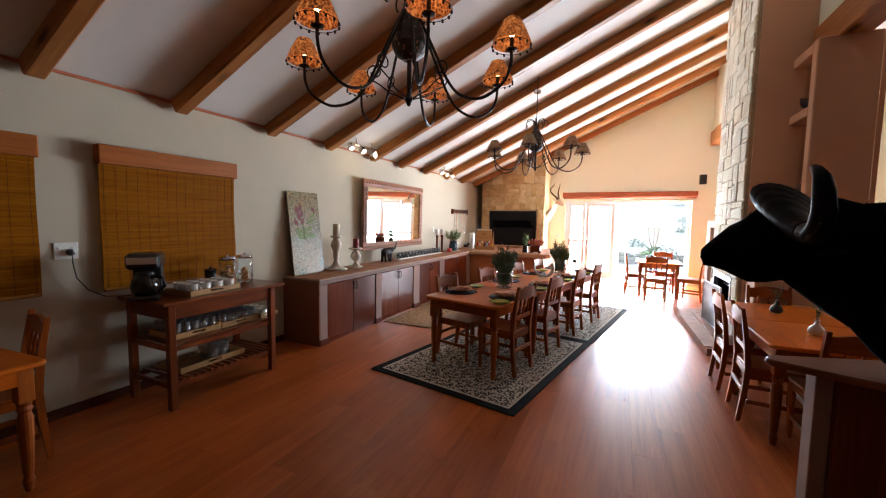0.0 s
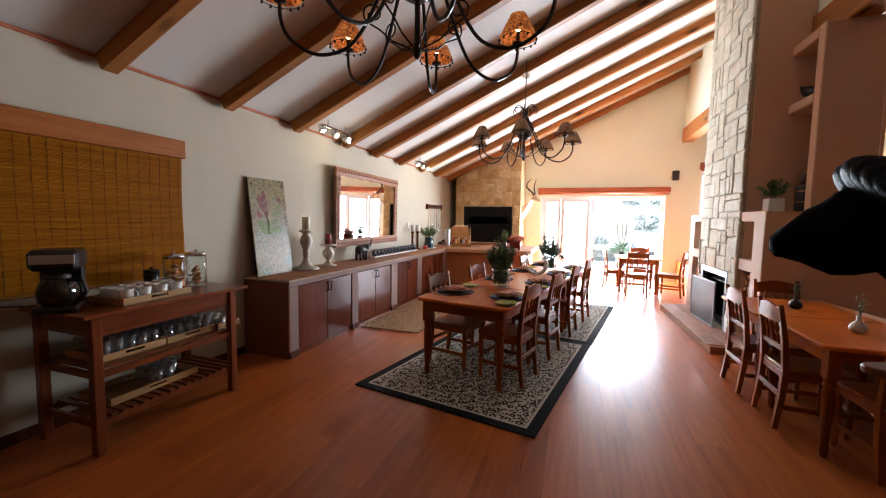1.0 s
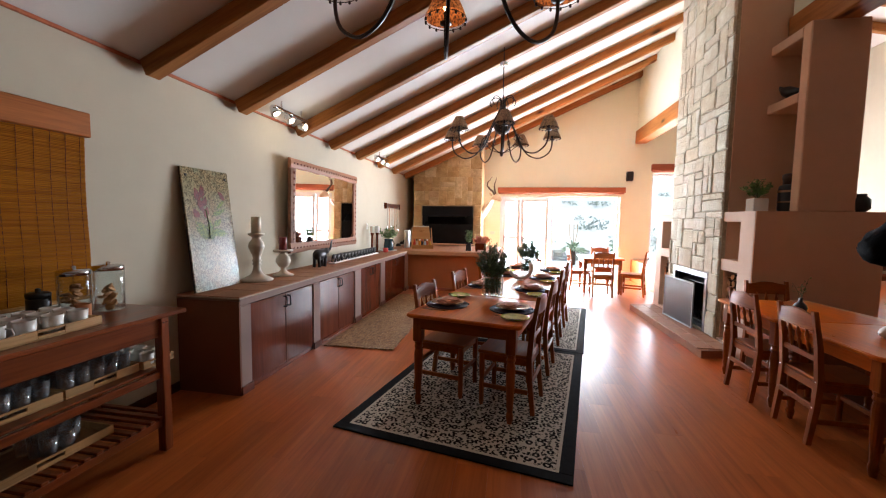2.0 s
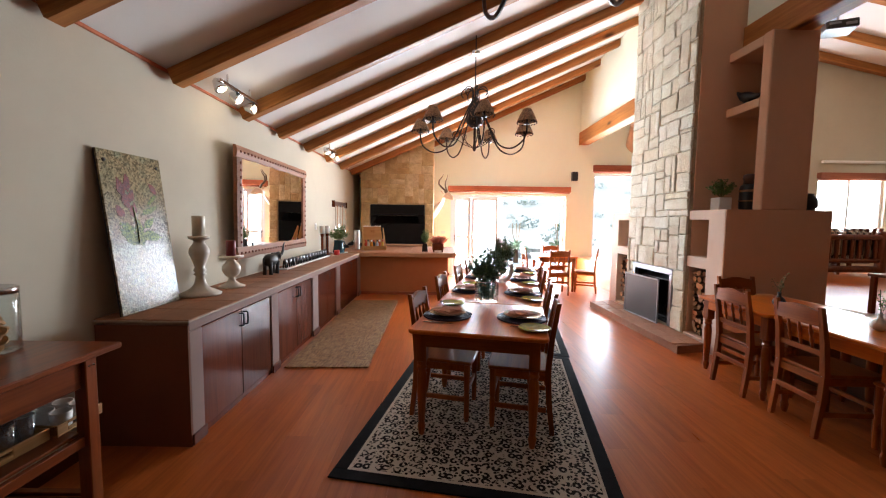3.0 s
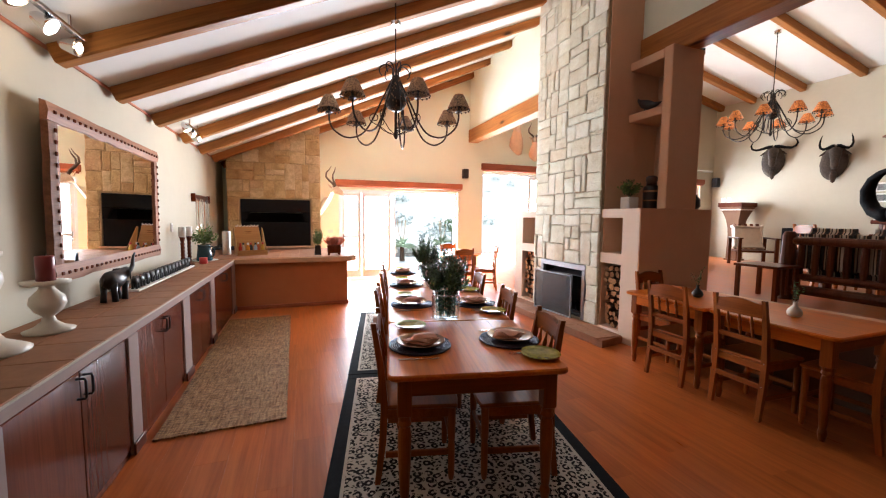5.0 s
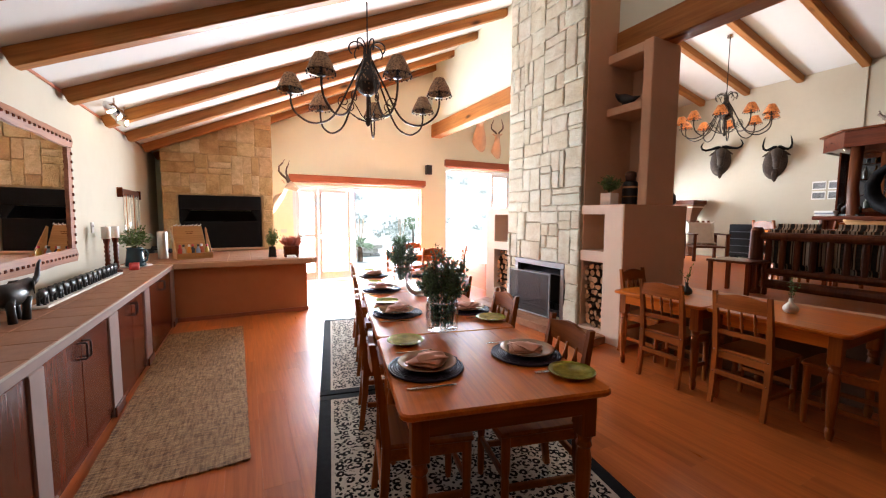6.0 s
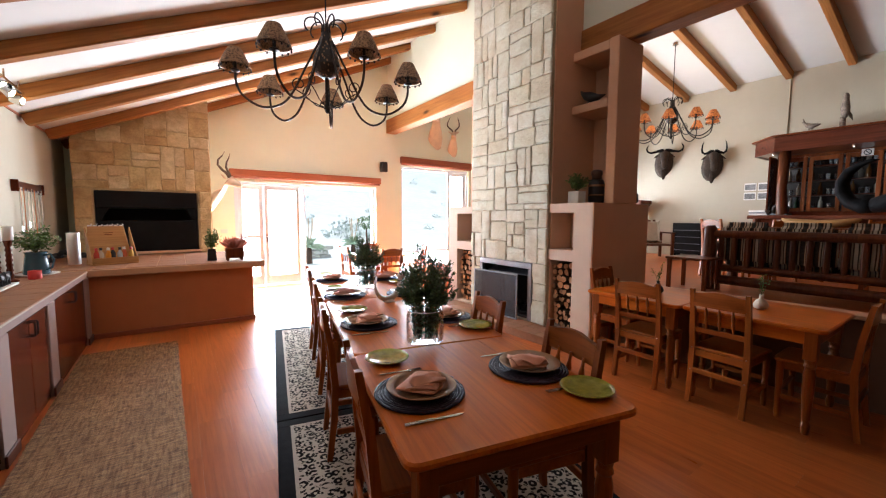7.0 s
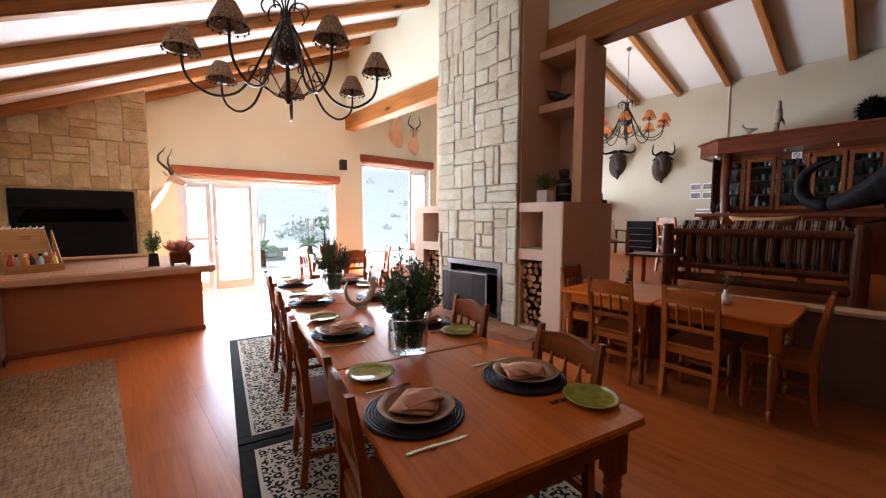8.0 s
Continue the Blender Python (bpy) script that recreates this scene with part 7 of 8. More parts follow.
def great_buffalo(m, label):
    """Shoulder mount on a wall at x = 0, looking along -x, with a broad boss and low swept horns."""
    h, q = B(), B()
    rows = [(0.05, -0.40, 0.34, 0.55), (-0.2, -0.36, 0.30, 0.49), (-0.42, -0.28, 0.25, 0.38), (-0.5, -0.23, 0.235, 0.32), (-0.6, -0.175, 0.215, 0.305), (-0.7, -0.14, 0.20, 0.255), (-0.78, -0.105, 0.19, 0.225), (-0.85, -0.125, 0.185, 0.225), (-0.93, -0.150, 0.165, 0.210), (-0.98, -0.162, 0.15, 0.168), (-1.04, -0.170, 0.135, 0.132), (-1.10, -0.200, 0.125, 0.096), (-1.14, -0.212, 0.11, 0.066), (-1.165, -0.215, 0.06, 0.03)]
    rn_ = random.Random(3)
    rings = []
    for x, z, w, hh in rows:
        r_ = oval((x, 0, z), (0, w, 0), (0, 0, hh), 22)
        rings.append([p_ + Vector((rn_.uniform(-1, 1), rn_.uniform(-1, 1), rn_.uniform(-1, 1))) * 0.007 for p_ in r_])
    loft(h, rings)
    boss = [(-0.80, 0.0, 0.085, 0.13, 0.07), (-0.795, 0.06, 0.085, 0.155, 0.085), (-0.785, 0.14, 0.08, 0.170, 0.088), (-0.775, 0.22, 0.06, 0.160, 0.080), (-0.76, 0.30, 0.03, 0.130, 0.068), (-0.74, 0.38, -0.005, 0.096, 0.060), (-0.70, 0.50, -0.045, 0.060, 0.052), (-0.665, 0.60, -0.06, 0.044, 0.044)]
    tip = [(-0.68, 0.56, -0.056, 0.046), (-0.66, 0.63, -0.062, 0.044), (-0.645, 0.70, -0.035, 0.040), (-0.635, 0.75, 0.03, 0.040), (-0.64, 0.755, 0.10, 0.036), (-0.65, 0.72, 0.165, 0.029), (-0.665, 0.665, 0.20, 0.021), (-0.68, 0.61, 0.218, 0.013), (-0.69, 0.555, 0.222, 0.003)]
    for sy in (-1, 1):
        loft(h, [oval((x, sy * y, z), (e, 0, 0), (0, 0.016, -0.01), 10) for x, y, z, e in ((-0.57, 0.18, -0.15, 0.045), (-0.58, 0.27, -0.15, 0.055), (-0.60, 0.34, -0.16, 0.05), (-0.62, 0.39, -0.17, 0.032), (-0.63, 0.42, -0.18, 0.008))])
        rings = []
        for i in range(len(boss) - 1):
            for k in range(4):
                x, y, z, a_, c_ = [boss[i][n_] + (boss[i + 1][n_] - boss[i][n_]) * k / 4 for n_ in range(5)]
                g_ = 1.05 if (i * 4 + k) % 3 == 0 and i < 5 else 0.99
                rings.append(oval((x, sy * y, z), (0.82 * a_ * g_, 0, -0.57 * a_ * g_), (0.57 * c_ * g_, 0, 0.82 * c_ * g_), 18))
        loft(q, rings if sy > 0 else [list(reversed(r_)) for r_ in rings])
        tube(q, [(x, sy * y, z) for x, y, z, r_ in tip], 1.0, 14, None, [p_[3] for p_ in tip])
    for i in range(420):
        x = rn_.uniform(-0.95, 0.0)
        k = max(j for j in range(len(rows)) if rows[j][0] >= x)
        r0, r1 = rows[k], rows[k + 1]
        f = (x - r0[0]) / (r1[0] - r0[0])
        z, w, hh = [r0[c_] + (r1[c_] - r0[c_]) * f for c_ in (1, 2, 3)]
        a_ = rn_.uniform(0, 2 * math.pi)
        p_ = Vector((x, w * 0.97 * math.cos(a_), z + hh * 0.97 * math.sin(a_)))
        d_ = Vector((0.6, math.cos(a_), math.sin(a_))).normalized() * rn_.uniform(0.015, 0.035)
        o_ = d_.orthogonal().normalized() * 0.004
        h.faces.new([h.verts.new(v_) for v_ in (p_ - o_, p_ + o_, p_ + d_)])
    return two_tone("buffalo_trophy", h, q, FUR, HORN, label, m)


def wildebeest(m, s, wide, rise, label):
    """Shoulder mount on a wall at x = 0: a long narrow hanging face under thin hooked horns."""
    h, q = B(), B()
    loft(h, [oval((x * s, 0, z * s), (0, w * s, 0), (-0.25 * hh * s, 0, hh * s), 16) for x, z, w, hh in ((0.02, -0.28, 0.15, 0.24), (-0.04, -0.27, 0.26, 0.40), (-0.16, -0.20, 0.25, 0.36), (-0.26, -0.08, 0.20, 0.24), (-0.33, 0.02, 0.14, 0.13), (-0.36, 0.04, 0.05, 0.05))])
    sweep(h, [(-0.26, 0.06, 0.10, 0.09), (-0.36, 0.02, 0.12, 0.11), (-0.42, -0.10, 0.105, 0.09), (-0.455, -0.23, 0.08, 0.08), (-0.48, -0.34, 0.078, 0.075), (-0.49, -0.41, 0.06, 0.05), (-0.49, -0.43, 0.02, 0.02)], s)
    loft(h, [oval((x * s, 0, z * s), (0.02 * s, 0, 0), (0, w * s, 0), 8) for x, z, w in ((-0.12, -0.4, 0.05), (-0.12, -0.58, 0.07), (-0.1, -0.70, 0.04), (-0.1, -0.74, 0.006))])
    for sy in (-1, 1):
        loft(h, [oval((-0.28 * s, sy * (0.11 + d) * s, (0.05 - d * 0.7) * s), (0.01 * s, 0, 0), (0, 0, e * s), 8) for d, e in ((0.0, 0.02), (0.06, 0.04), (0.13, 0.03), (0.18, 0.006))])
        pts = [(-0.34, 0.02, 0.13), (-0.34, 0.10 * wide, 0.14), (-0.335, 0.22 * wide, 0.10), (-0.33, 0.33 * wide, 0.08), (-0.33, 0.41 * wide, 0.12), (-0.33, 0.44 * wide, 0.20), (-0.33, 0.42 * wide, 0.20 + 0.08 * rise), (-0.33, 0.38 * wide, 0.20 + 0.15 * rise)]
        tube(q, [(x * s, sy * y * s, z * s) for x, y, z in pts], 0.037 * s, 10, None, [1.5, 1.3, 1.0, 0.85, 0.75, 0.6, 0.45, 0.12])
    return two_tone("wildebeest_trophy", h, q, BROWNFUR, HORN, label, m)


def gazelle(m, s, label, mat=None):
    """Neck mount on a wall at x = 0, looking along -x."""
    h, q = B(), B()
    rows = [(0.0, -0.1, 0.13, 0.22), (-0.10, -0.05, 0.125, 0.20), (-0.2, 0.06, 0.10, 0.14), (-0.28, 0.18, 0.075, 0.10), (-0.33, 0.30, 0.065, 0.085), (-0.40, 0.36, 0.06, 0.075), (-0.48, 0.33, 0.05, 0.055), (-0.56, 0.28, 0.035, 0.04), (-0.61, 0.25, 0.02, 0.022)]
    loft(h, [oval((x * s, 0, z * s), (0, w * 1.3 * s, 0), (-0.65 * hh * s, 0, hh * 1.25 * s), 12) for x, z, w, hh in rows])
    for sy in (-1, 1):
        loft(h, [oval((-0.34 * s + d * 0.2 * s, sy * (0.05 + d) * s, (0.40 + d * 0.5) * s), (0.008 * s, 0, 0), (0, 0.3 * e * s, e * s), 8) for d, e in ((0, 0.02), (0.06, 0.035), (0.13, 0.006))])
        pts = [(-0.40, 0.03, 0.42), (-0.37, 0.06, 0.50), (-0.31, 0.13, 0.57), (-0.26, 0.19, 0.65), (-0.27, 0.19, 0.75), (-0.33, 0.15, 0.83), (-0.37, 0.12, 0.92)]
        tube(q, [(x * s, sy * y * s, z * s) for x, y, z in pts], 0.025 * s, 8, None, [1.2, 1.1, 1, 0.85, 0.7, 0.5, 0.15])
    return two_tone("antelope_trophy", h, q, mat or TANFUR, HORN_BROWN, label, m)


wildebeest(pose(RIGHTX - 0.03, 7.84, 3.08, 0, 0, 27), 0.82, 1.12, 0.9, "dark brown mounted wildebeest head with spread hooked horns")
wildebeest(pose(RIGHTX - 0.03, 6.74, 2.91, 0, 0, 27), 0.82, 0.66, 1.5, "dark brown mounted wildebeest head with narrow upright horns")
gazelle(pose(-1.872, 11.1, 1.80, 0, 0, 152), 0.92, "tan mounted antelope head with curved horns beside the chimney")
gazelle(pose(3.50, N2 - 0.004, 3.66, 0, 0, 62), 1.18, "pale tan mounted antelope above the lounge doors")
gazelle(pose(4.08, N2 - 0.004, 3.42, 0, 0, 62), 0.85, "pale tan mounted antelope above the lounge doors")
# the great buffalo by the entrance, on its pillar
b = B()
box(b, 1.60, 1.98, 1.70, 2.62, 0.0, 4.95, 0.015)
structure("pillar", b, BROWN, "brown plastered pillar that carries the buffalo head", "pillar")
great_buffalo(pose(1.595, 2.44, 1.62, 0, 0, -20), "great black mounted buffalo head with heavy low horns")
# counter with rounded timber top beneath it
DARKTOP = wood("dull_red_top", (0.20, 0.062, 0.02), (0.12, 0.034, 0.011), 0.42, 0, 1.0)
nc = thing("side_counter", pose(0, 0, 0), "dark wooden counter with a rounded reddish top", "counter")
b = B()
tip_x, tip_y, tip_r = 0.85, 2.585, 0.065
out = [(1.595, 2.90)] + [(tip_x + tip_r * math.cos(radians(a_)), tip_y + tip_r * math.sin(radians(a_))) for a_ in range(110, 246, 15)] + [(1.595, 2.19)]
prism(b, out, 0.835, 0.872, 0.008)
part("top", b, DARKTOP, nc, "reddish rounded wooden top")
b = B()
box(b, 1.0, 1.075, 2.585, 2.70, 0, 0.835, 0.004)
part("pier", b, MAUVE, nc, "dull mauve corner post")
b = B()
prism(b, [(1.075, 2.69), (1.595, 2.85), (1.595, 2.28), (1.075, 2.53)], 0, 0.835, 0.004)
part("body", b, DARKWOOD, nc, "dark wooden body")

# ---- loudspeakers and track lights ----


def speaker(m, label):
    t = thing("loudspeaker", m, label, "loudspeaker", "loudspeakers")
    b_ = B()
    box(b_, -0.075, 0.075, -0.15, -0.03, -0.12, 0.12, 0.012)
    part("cabinet", b_, BLACKPLASTIC, t)
    b_ = B()
    box(b_, -0.066, 0.066, -0.158, -0.149, -0.11, 0.11, 0.004)
    part("grille", b_, CLOTH_BLACK, t)
    b_ = B()
    box(b_, -0.02, 0.02, -0.03, 0.0, -0.03, 0.03, 0.004)
    part("bracket", b_, IRON, t)


speaker(pose(1.85, DOORY, 2.70, 0, 0, 0), "small black loudspeaker on the cream wall")
speaker(pose(RIGHTX - 0.002, 9.1, 2.51, 0, 0, -90), "small black loudspeaker in the lounge corner")
HALO = glow_mat("lit_lamp_glass", (1.0, 0.88, 0.66), 14.0)


def track_light(m, n_, label):
    """A short rail with swivel spots under the ceiling by the wall; the rail runs along y."""
    t = thing("spot_rail", m, label, "spotlight", "spot rails")
    b_ = B()
    box(b_, -0.02, 0.02, -0.34, 0.34, -0.11, -0.08, 0.006)
    for y in (-0.2, 0.2):
        tube(b_, [(0, y, -0.085), (0, y, 0.0)], 0.009, 8)
    part("rail", b_, CHROME, t)
    for i in range(n_):
        y = -0.30 + i * 0.60 / (n_ - 1)
        b_ = B()
        tube(b_, [(0, y, -0.10), (0, y, -0.15)], 0.008, 8)
        lathe(b_, [(0.014, -0.11), (0.034, -0.09), (0.055, -0.01), (0.052, 0.0)], 16, pose(0, y, -0.17, 0, 150 - i * 25, 0))
        sp = part("spot", b_, CHROME, t)
        b_ = B()
        lathe(b_, [(0.036, -0.012), (0.035, 0.000), (0.024, 0.010), (0.002, 0.013)], 16, pose(0, y, -0.17, 0, 150 - i * 25, 0))
        part("lens", b_, HALO, sp, "glowing lamp glass")


rx = LWX + 0.26
for y, n_ in ((4.93, 3), (8.10, 3)):
    track_light(pose(rx, y, ceil_left(rx) + 0.006), n_, "chrome rail with three glowing spots under the ceiling")
    lp = new("spot_lamp", bpy.data.lights.new("spot_lamp", "POINT"))
    lp.data.energy, lp.data.color, lp.data.shadow_soft_size = 0.75, (1.0, 0.72, 0.42), 0.05
    lp.location = (rx + 0.02, y, ceil_left(rx) - 0.26)

pj = thing("projector", pose(3.97, 6.85, 4.24, -6, 0, -22), "black and grey projector hung from the lounge ceiling", "projector")
b = B()
box(b, -0.18, 0.18, -0.14, 0.14, 0.0, 0.12, 0.012)
part("body", b, BLACKPLASTIC, pj)
b = B()
box(b, -0.15, -0.02, -0.144, -0.138, 0.06, 0.09, 0.003)
box(b, 0.03, 0.15, -0.144, -0.138, 0.03, 0.07, 0.003)
part("vent_panel", b, GREYSTEEL, pj, "grey vent panel")
b = B()
lathe(b, [(0.028, 0), (0.03, 0.012), (0.02, 0.014)], 16, pose(0.06, 0.14, 0.06) @ UP_Y)
part("lens", b, CHROME, pj)
b = B()
tube(b, [(0, 0, 0.12), (0, 0, 0.93)], 0.018, 10)
part("bracket", b, WHITEPLASTIC, pj, "white ceiling pole")

# ---- lounge ----
# log couch seen from behind
co = thing("log_couch", pose(3.42, 4.02, PLAT), "heavy dark log couch with striped cushions", "couch")
L2 = 0.91
for sy in (-1, 1):
    b = B()
    lathe(b, [(0.075, 0), (0.08, 0.4), (0.07, 0.80), (0.05, 0.84)], 14, pose(0, sy * L2, 0))
    part("post", b, LOGWOOD, co)
    b = B()
    lathe(b, [(0.06, 0), (0.06, 0.8)], 12, pose(0.05, sy * L2, 0.55) @ UP_X)
    part("arm", b, LOGWOOD, co)
    b = B()
    lathe(b, [(0.065, 0), (0.065, 0.58)], 12, pose(0.82, sy * L2, 0))
    part("front_post", b, LOGWOOD, co)
for z, r in ((0.73, 0.05), (0.30, 0.04), (0.14, 0.06)):
    b = B()
    lathe(b, [(r, -L2 + 0.04), (r * 1.05, 0), (r * 0.95, L2 - 0.04)], 12, pose(0, 0, z) @ UP_Y)
    part("rail", b, LOGWOOD, co)
for i in range(12):
    y = -L2 + 0.13 + i * (2 * L2 - 0.26) / 11
    b = B()
    lathe(b, [(0.03, 0.32), (0.034, 0.5), (0.03, 0.71)], 9, pose(0, y, 0))
    part("slat", b, LOGWOOD, co)
b = B()
box(b, 0.06, 0.85, -L2 + 0.08, L2 - 0.08, 0.24, 0.32, 0.03)
part("seat", b, LOGWOOD, co)
STRIPE, snt, sp_ = nodes_of("striped_fabric")
sv = coords(snt, (1, 1, 1), False)
wv = add(snt, "ShaderNodeTexWave", Scale=2.6, Distortion=0.6, Detail=2.0)
wv.bands_direction = "Y"
snt.links.new(sv, wv.inputs["Vector"])
scol = ramp(snt, wv.outputs["Fac"], [(0.12, (0.010, 0.008, 0.008)), (0.24, (0.012, 0.010, 0.010)), (0.30, (0.36, 0.12, 0.035)), (0.38, (0.58, 0.48, 0.34)), (0.60, (0.50, 0.40, 0.27)), (0.68, (0.02, 0.015, 0.014)), (0.84, (0.03, 0.02, 0.018)), (0.92, (0.62, 0.54, 0.42))])
snt.links.new(mixed(snt, 0.14, scol, ramp(snt, noise_of(snt, sv, 40.0, 4), [(0.35, (0.03, 0.025, 0.02)), (0.65, (0.28, 0.22, 0.15))])), sp_.inputs["Base Color"])
sp_.inputs["Roughness"].default_value = 0.95
for i in range(3):
    y = -0.56 + i * 0.56
    b = B()
    box(b, 0.05, 0.24, y - 0.272, y + 0.272, 0.33, 0.885, 0.07, None, 3)
    part("back_cushion", b, STRIPE, co, "dark striped cushion")
    b = B()
    box(b, 0.22, 0.84, y - 0.27, y + 0.27, 0.321, 0.45, 0.04, None, 3)
    part("seat_cushion", b, STRIPE, co, "dark striped cushion")


c = copy_thing(co, pose(5.50, 8.15, PLAT, 0, 0, 90))
c["label"] = "dark log couch with striped cushions before the lounge window"


def side_table(m, w, d, h, label):
    t = thing("side_table", m, label, "side table")
    b_ = B()
    box(b_, -w / 2, w / 2, -d / 2, d / 2, h - 0.03, h, 0.006)
    part("top", b_, TW, t)
    for sx in (-1, 1):
        for sy in (-1, 1):
            b_ = B()
            box(b_, sx * (w / 2 - 0.04) - 0.022, sx * (w / 2 - 0.04) + 0.022, sy * (d / 2 - 0.04) - 0.022, sy * (d / 2 - 0.04) + 0.022, 0, h - 0.03, 0.004)
            part("leg", b_, TWZ, t)
    for k_ in range(3):
        b_ = B()
        x_ = -w / 2 + 0.12 + k_ * (w - 0.24) / 2
        box(b_, x_ - 0.02, x_ + 0.02, -d / 2 + 0.03, -d / 2 + 0.045, 0.08, h - 0.03, 0.003)
        part("slat", b_, TWZ, t)


side_table(pose(3.20, 5.02, PLAT, 0, 0, 0), 0.5, 0.5, 0.43, "dark wooden slatted side table at the end of the couch")
# bar counter and glazed cabinet under a canopy
bar = thing("bar_counter", pose(6.95, 3.4, PLAT), "dark timber bar counter", "bar")
b = B()
box(b, 0.0, 0.18, -2.2, 2.15, 0, 0.93, 0.01)
part("front", b, DARKWOOD, bar)
b = B()
box(b, -0.15, 0.45, -2.3, 2.2, 0.93, 1.0, 0.012)
part("top", b, DARKWOOD_X, bar)
for i in range(7):
    b = B()
    lathe(b, [(0.05, 0), (0.055, 0.93)], 12, pose(-0.02, -2.0 + i * 0.68, 0))
    part("log_post", b, LOGWOOD, bar)
can = thing("bar_canopy", pose(6.8, 3.4, 2.72), "dark red timber canopy over the bar with small lamps", "canopy")
b = B()
prism(b, [(0.0, -2.4), (0.05, -2.4), (0.05, 1.83), (0.56, 2.25), (1.29, 2.25), (1.29, 2.30), (0.54, 2.30), (0.0, 1.855)], 0.0, 0.27, 0.006)
part("fascia", b, DARKWOOD_X, can)
b = B()
prism(b, [(-0.05, -2.45), (1.29, -2.45), (1.29, 2.36), (0.52, 2.36), (-0.05, 1.885)], 0.27, 0.30, 0.006)
part("roof_board", b, TW, can)
b = B()
prism(b, [(0.051, -2.4), (1.29, -2.4), (1.29, 2.249), (0.561, 2.249), (0.051, 1.829)], 0.02, 0.05)
part("soffit", b, DARKWOOD_X, can)
for y in (2.0, 0.9, 0.2, -0.9):
    b = B()
    lathe(b, [(0.005, 0), (0.004, 0.006)], 10, pose(0.5, y, 0.015))
    part("downlight", b, HALO, can, "small glowing lamp")
b = B()
tube(b, [(0, 0, 0), (0.02, 0.015, 0.5), (-0.015, -0.02, 1.0), (0.01, 0.02, 1.5), (0, 0, 2.19)], 0.085, 14, None, [1.1, 0.9, 1.08, 0.88, 1.0])
solid("bar_post", b, LOGWOOD, "gnarled dark log post under the bar canopy", "post", pose(6.95, 5.12, PLAT), smooth=True)
CABWOOD = wood("cabinet_wood", (0.25, 0.072, 0.018), (0.13, 0.034, 0.009), 0.32, 2, 1.0, coat=0.3)
cab = thing("bar_cabinet", pose(7.70, 5.45, 1.63), "dark wooden glazed cabinet full of glasses and bottles", "cabinet")
b = B()
box(b, 0.34, 0.40, -3.0, 0.0, 0, 1.07, 0.004)
part("back", b, plain("dark_back", (0.022, 0.015, 0.012), 0.5, vary=0.3), cab, "dark wooden back")
b = B()
box(b, 0.0, 0.39, -3.0, 0.0, -1.0, -0.002, 0.004)
part("base", b, DARKWOOD, cab)
for z in (0.02, 0.30, 0.58, 0.86):
    b = B()
    box(b, 0.04, 0.34, -2.96, -0.04, z, z + 0.018, 0.003)
    part("shelf", b, DARKWOOD_X, cab)
for i in range(6):
    y1 = -0.02 - i * 0.49
    y0 = y1 - 0.46
    b = B()
    box(b, 0.0, 0.03, y0, y0 + 0.06, 0.0, 1.05, 0.004)
    box(b, 0.0, 0.03, y1 - 0.06, y1, 0.0, 1.05, 0.004)
    box(b, 0.0, 0.03, y0 + 0.06, y1 - 0.06, 0.0, 0.07, 0.004)
    box(b, 0.0, 0.03, y0 + 0.06, y1 - 0.06, 0.97, 1.05, 0.004)
    d = part("door", b, CABWOOD, cab, "reddish door frame")
    b = B()
    box(b, 0.012, 0.017, y0 + 0.06, y1 - 0.06, 0.07, 0.97)
    part("pane", b, THIN, d).visible_shadow = False
bt_b = B()
lathe(bt_b, [(0.035, 0), (0.037, 0.005), (0.037, 0.14), (0.015, 0.19), (0.013, 0.24), (0.016, 0.245)], 12)
BOTTLE = {n_: None for n_ in range(3)}
for n_, c_ in enumerate(((0.02, 0.05, 0.02), (0.10, 0.04, 0.01), (0.35, 0.34, 0.30))):
    cb = bt_b.copy()
    BOTTLE[n_] = mesh_from(cb, "bottle", plain("bottle_glass_%d" % n_, c_, 0.08, vary=0.2, bumpy=0), True)
bt_b.free()
rn = random.Random(17)
for z in (0.04, 0.32, 0.60, 0.88):
    y = -0.1
    while y > -2.9:
        if rn.random() < 0.3:
            lay("bottle", BOTTLE[rn.randrange(3)], pose(7.70 + rn.uniform(0.12, 0.25), 5.45 + y, 1.63 + z), "liquor bottle on a shelf of the bar cabinet", "bottle", "bar bottles")
        else:
            lay("tumbler", TUMBLER, pose(7.70 + rn.uniform(0.10, 0.25), 5.45 + y, 1.63 + z - 0.001), "clear glass on a shelf of the bar cabinet", "glass", "tumblers")
        y -= rn.uniform(0.085, 0.125)
b = B()
box(b, -0.008, 0.03, -3.0, -0.031, 1.052, 1.108, 0.004)
part("header", b, CABWOOD, cab, "dark wooden header board")
b = B()
box(b, -0.42, -0.002, -0.03, 0.0, -1.0, 1.07, 0.006)
part("side_panel", b, DARKWOOD, cab, "dark wooden side")
# no-smoking sign on the canopy
sg = thing("no_smoking_sign", pose(7.688, 4.18, 2.65), "small white no-smoking sign with a dark ring", "sign")
b = B()
box(b, -0.004, 0.0, -0.075, 0.075, -0.045, 0.075, 0.001)
part("plate", b, WHITE, sg)
b = B()
tube(b, [(-0.006, 0.044 * math.cos(2 * math.pi * i / 24), 0.015 + 0.044 * math.sin(2 * math.pi * i / 24)) for i in range(25)], 0.006, 6)
tube(b, [(-0.006, -0.031, -0.016), (-0.006, 0.031, 0.046)], 0.006, 6)
part("ring", b, EBONY, sg)
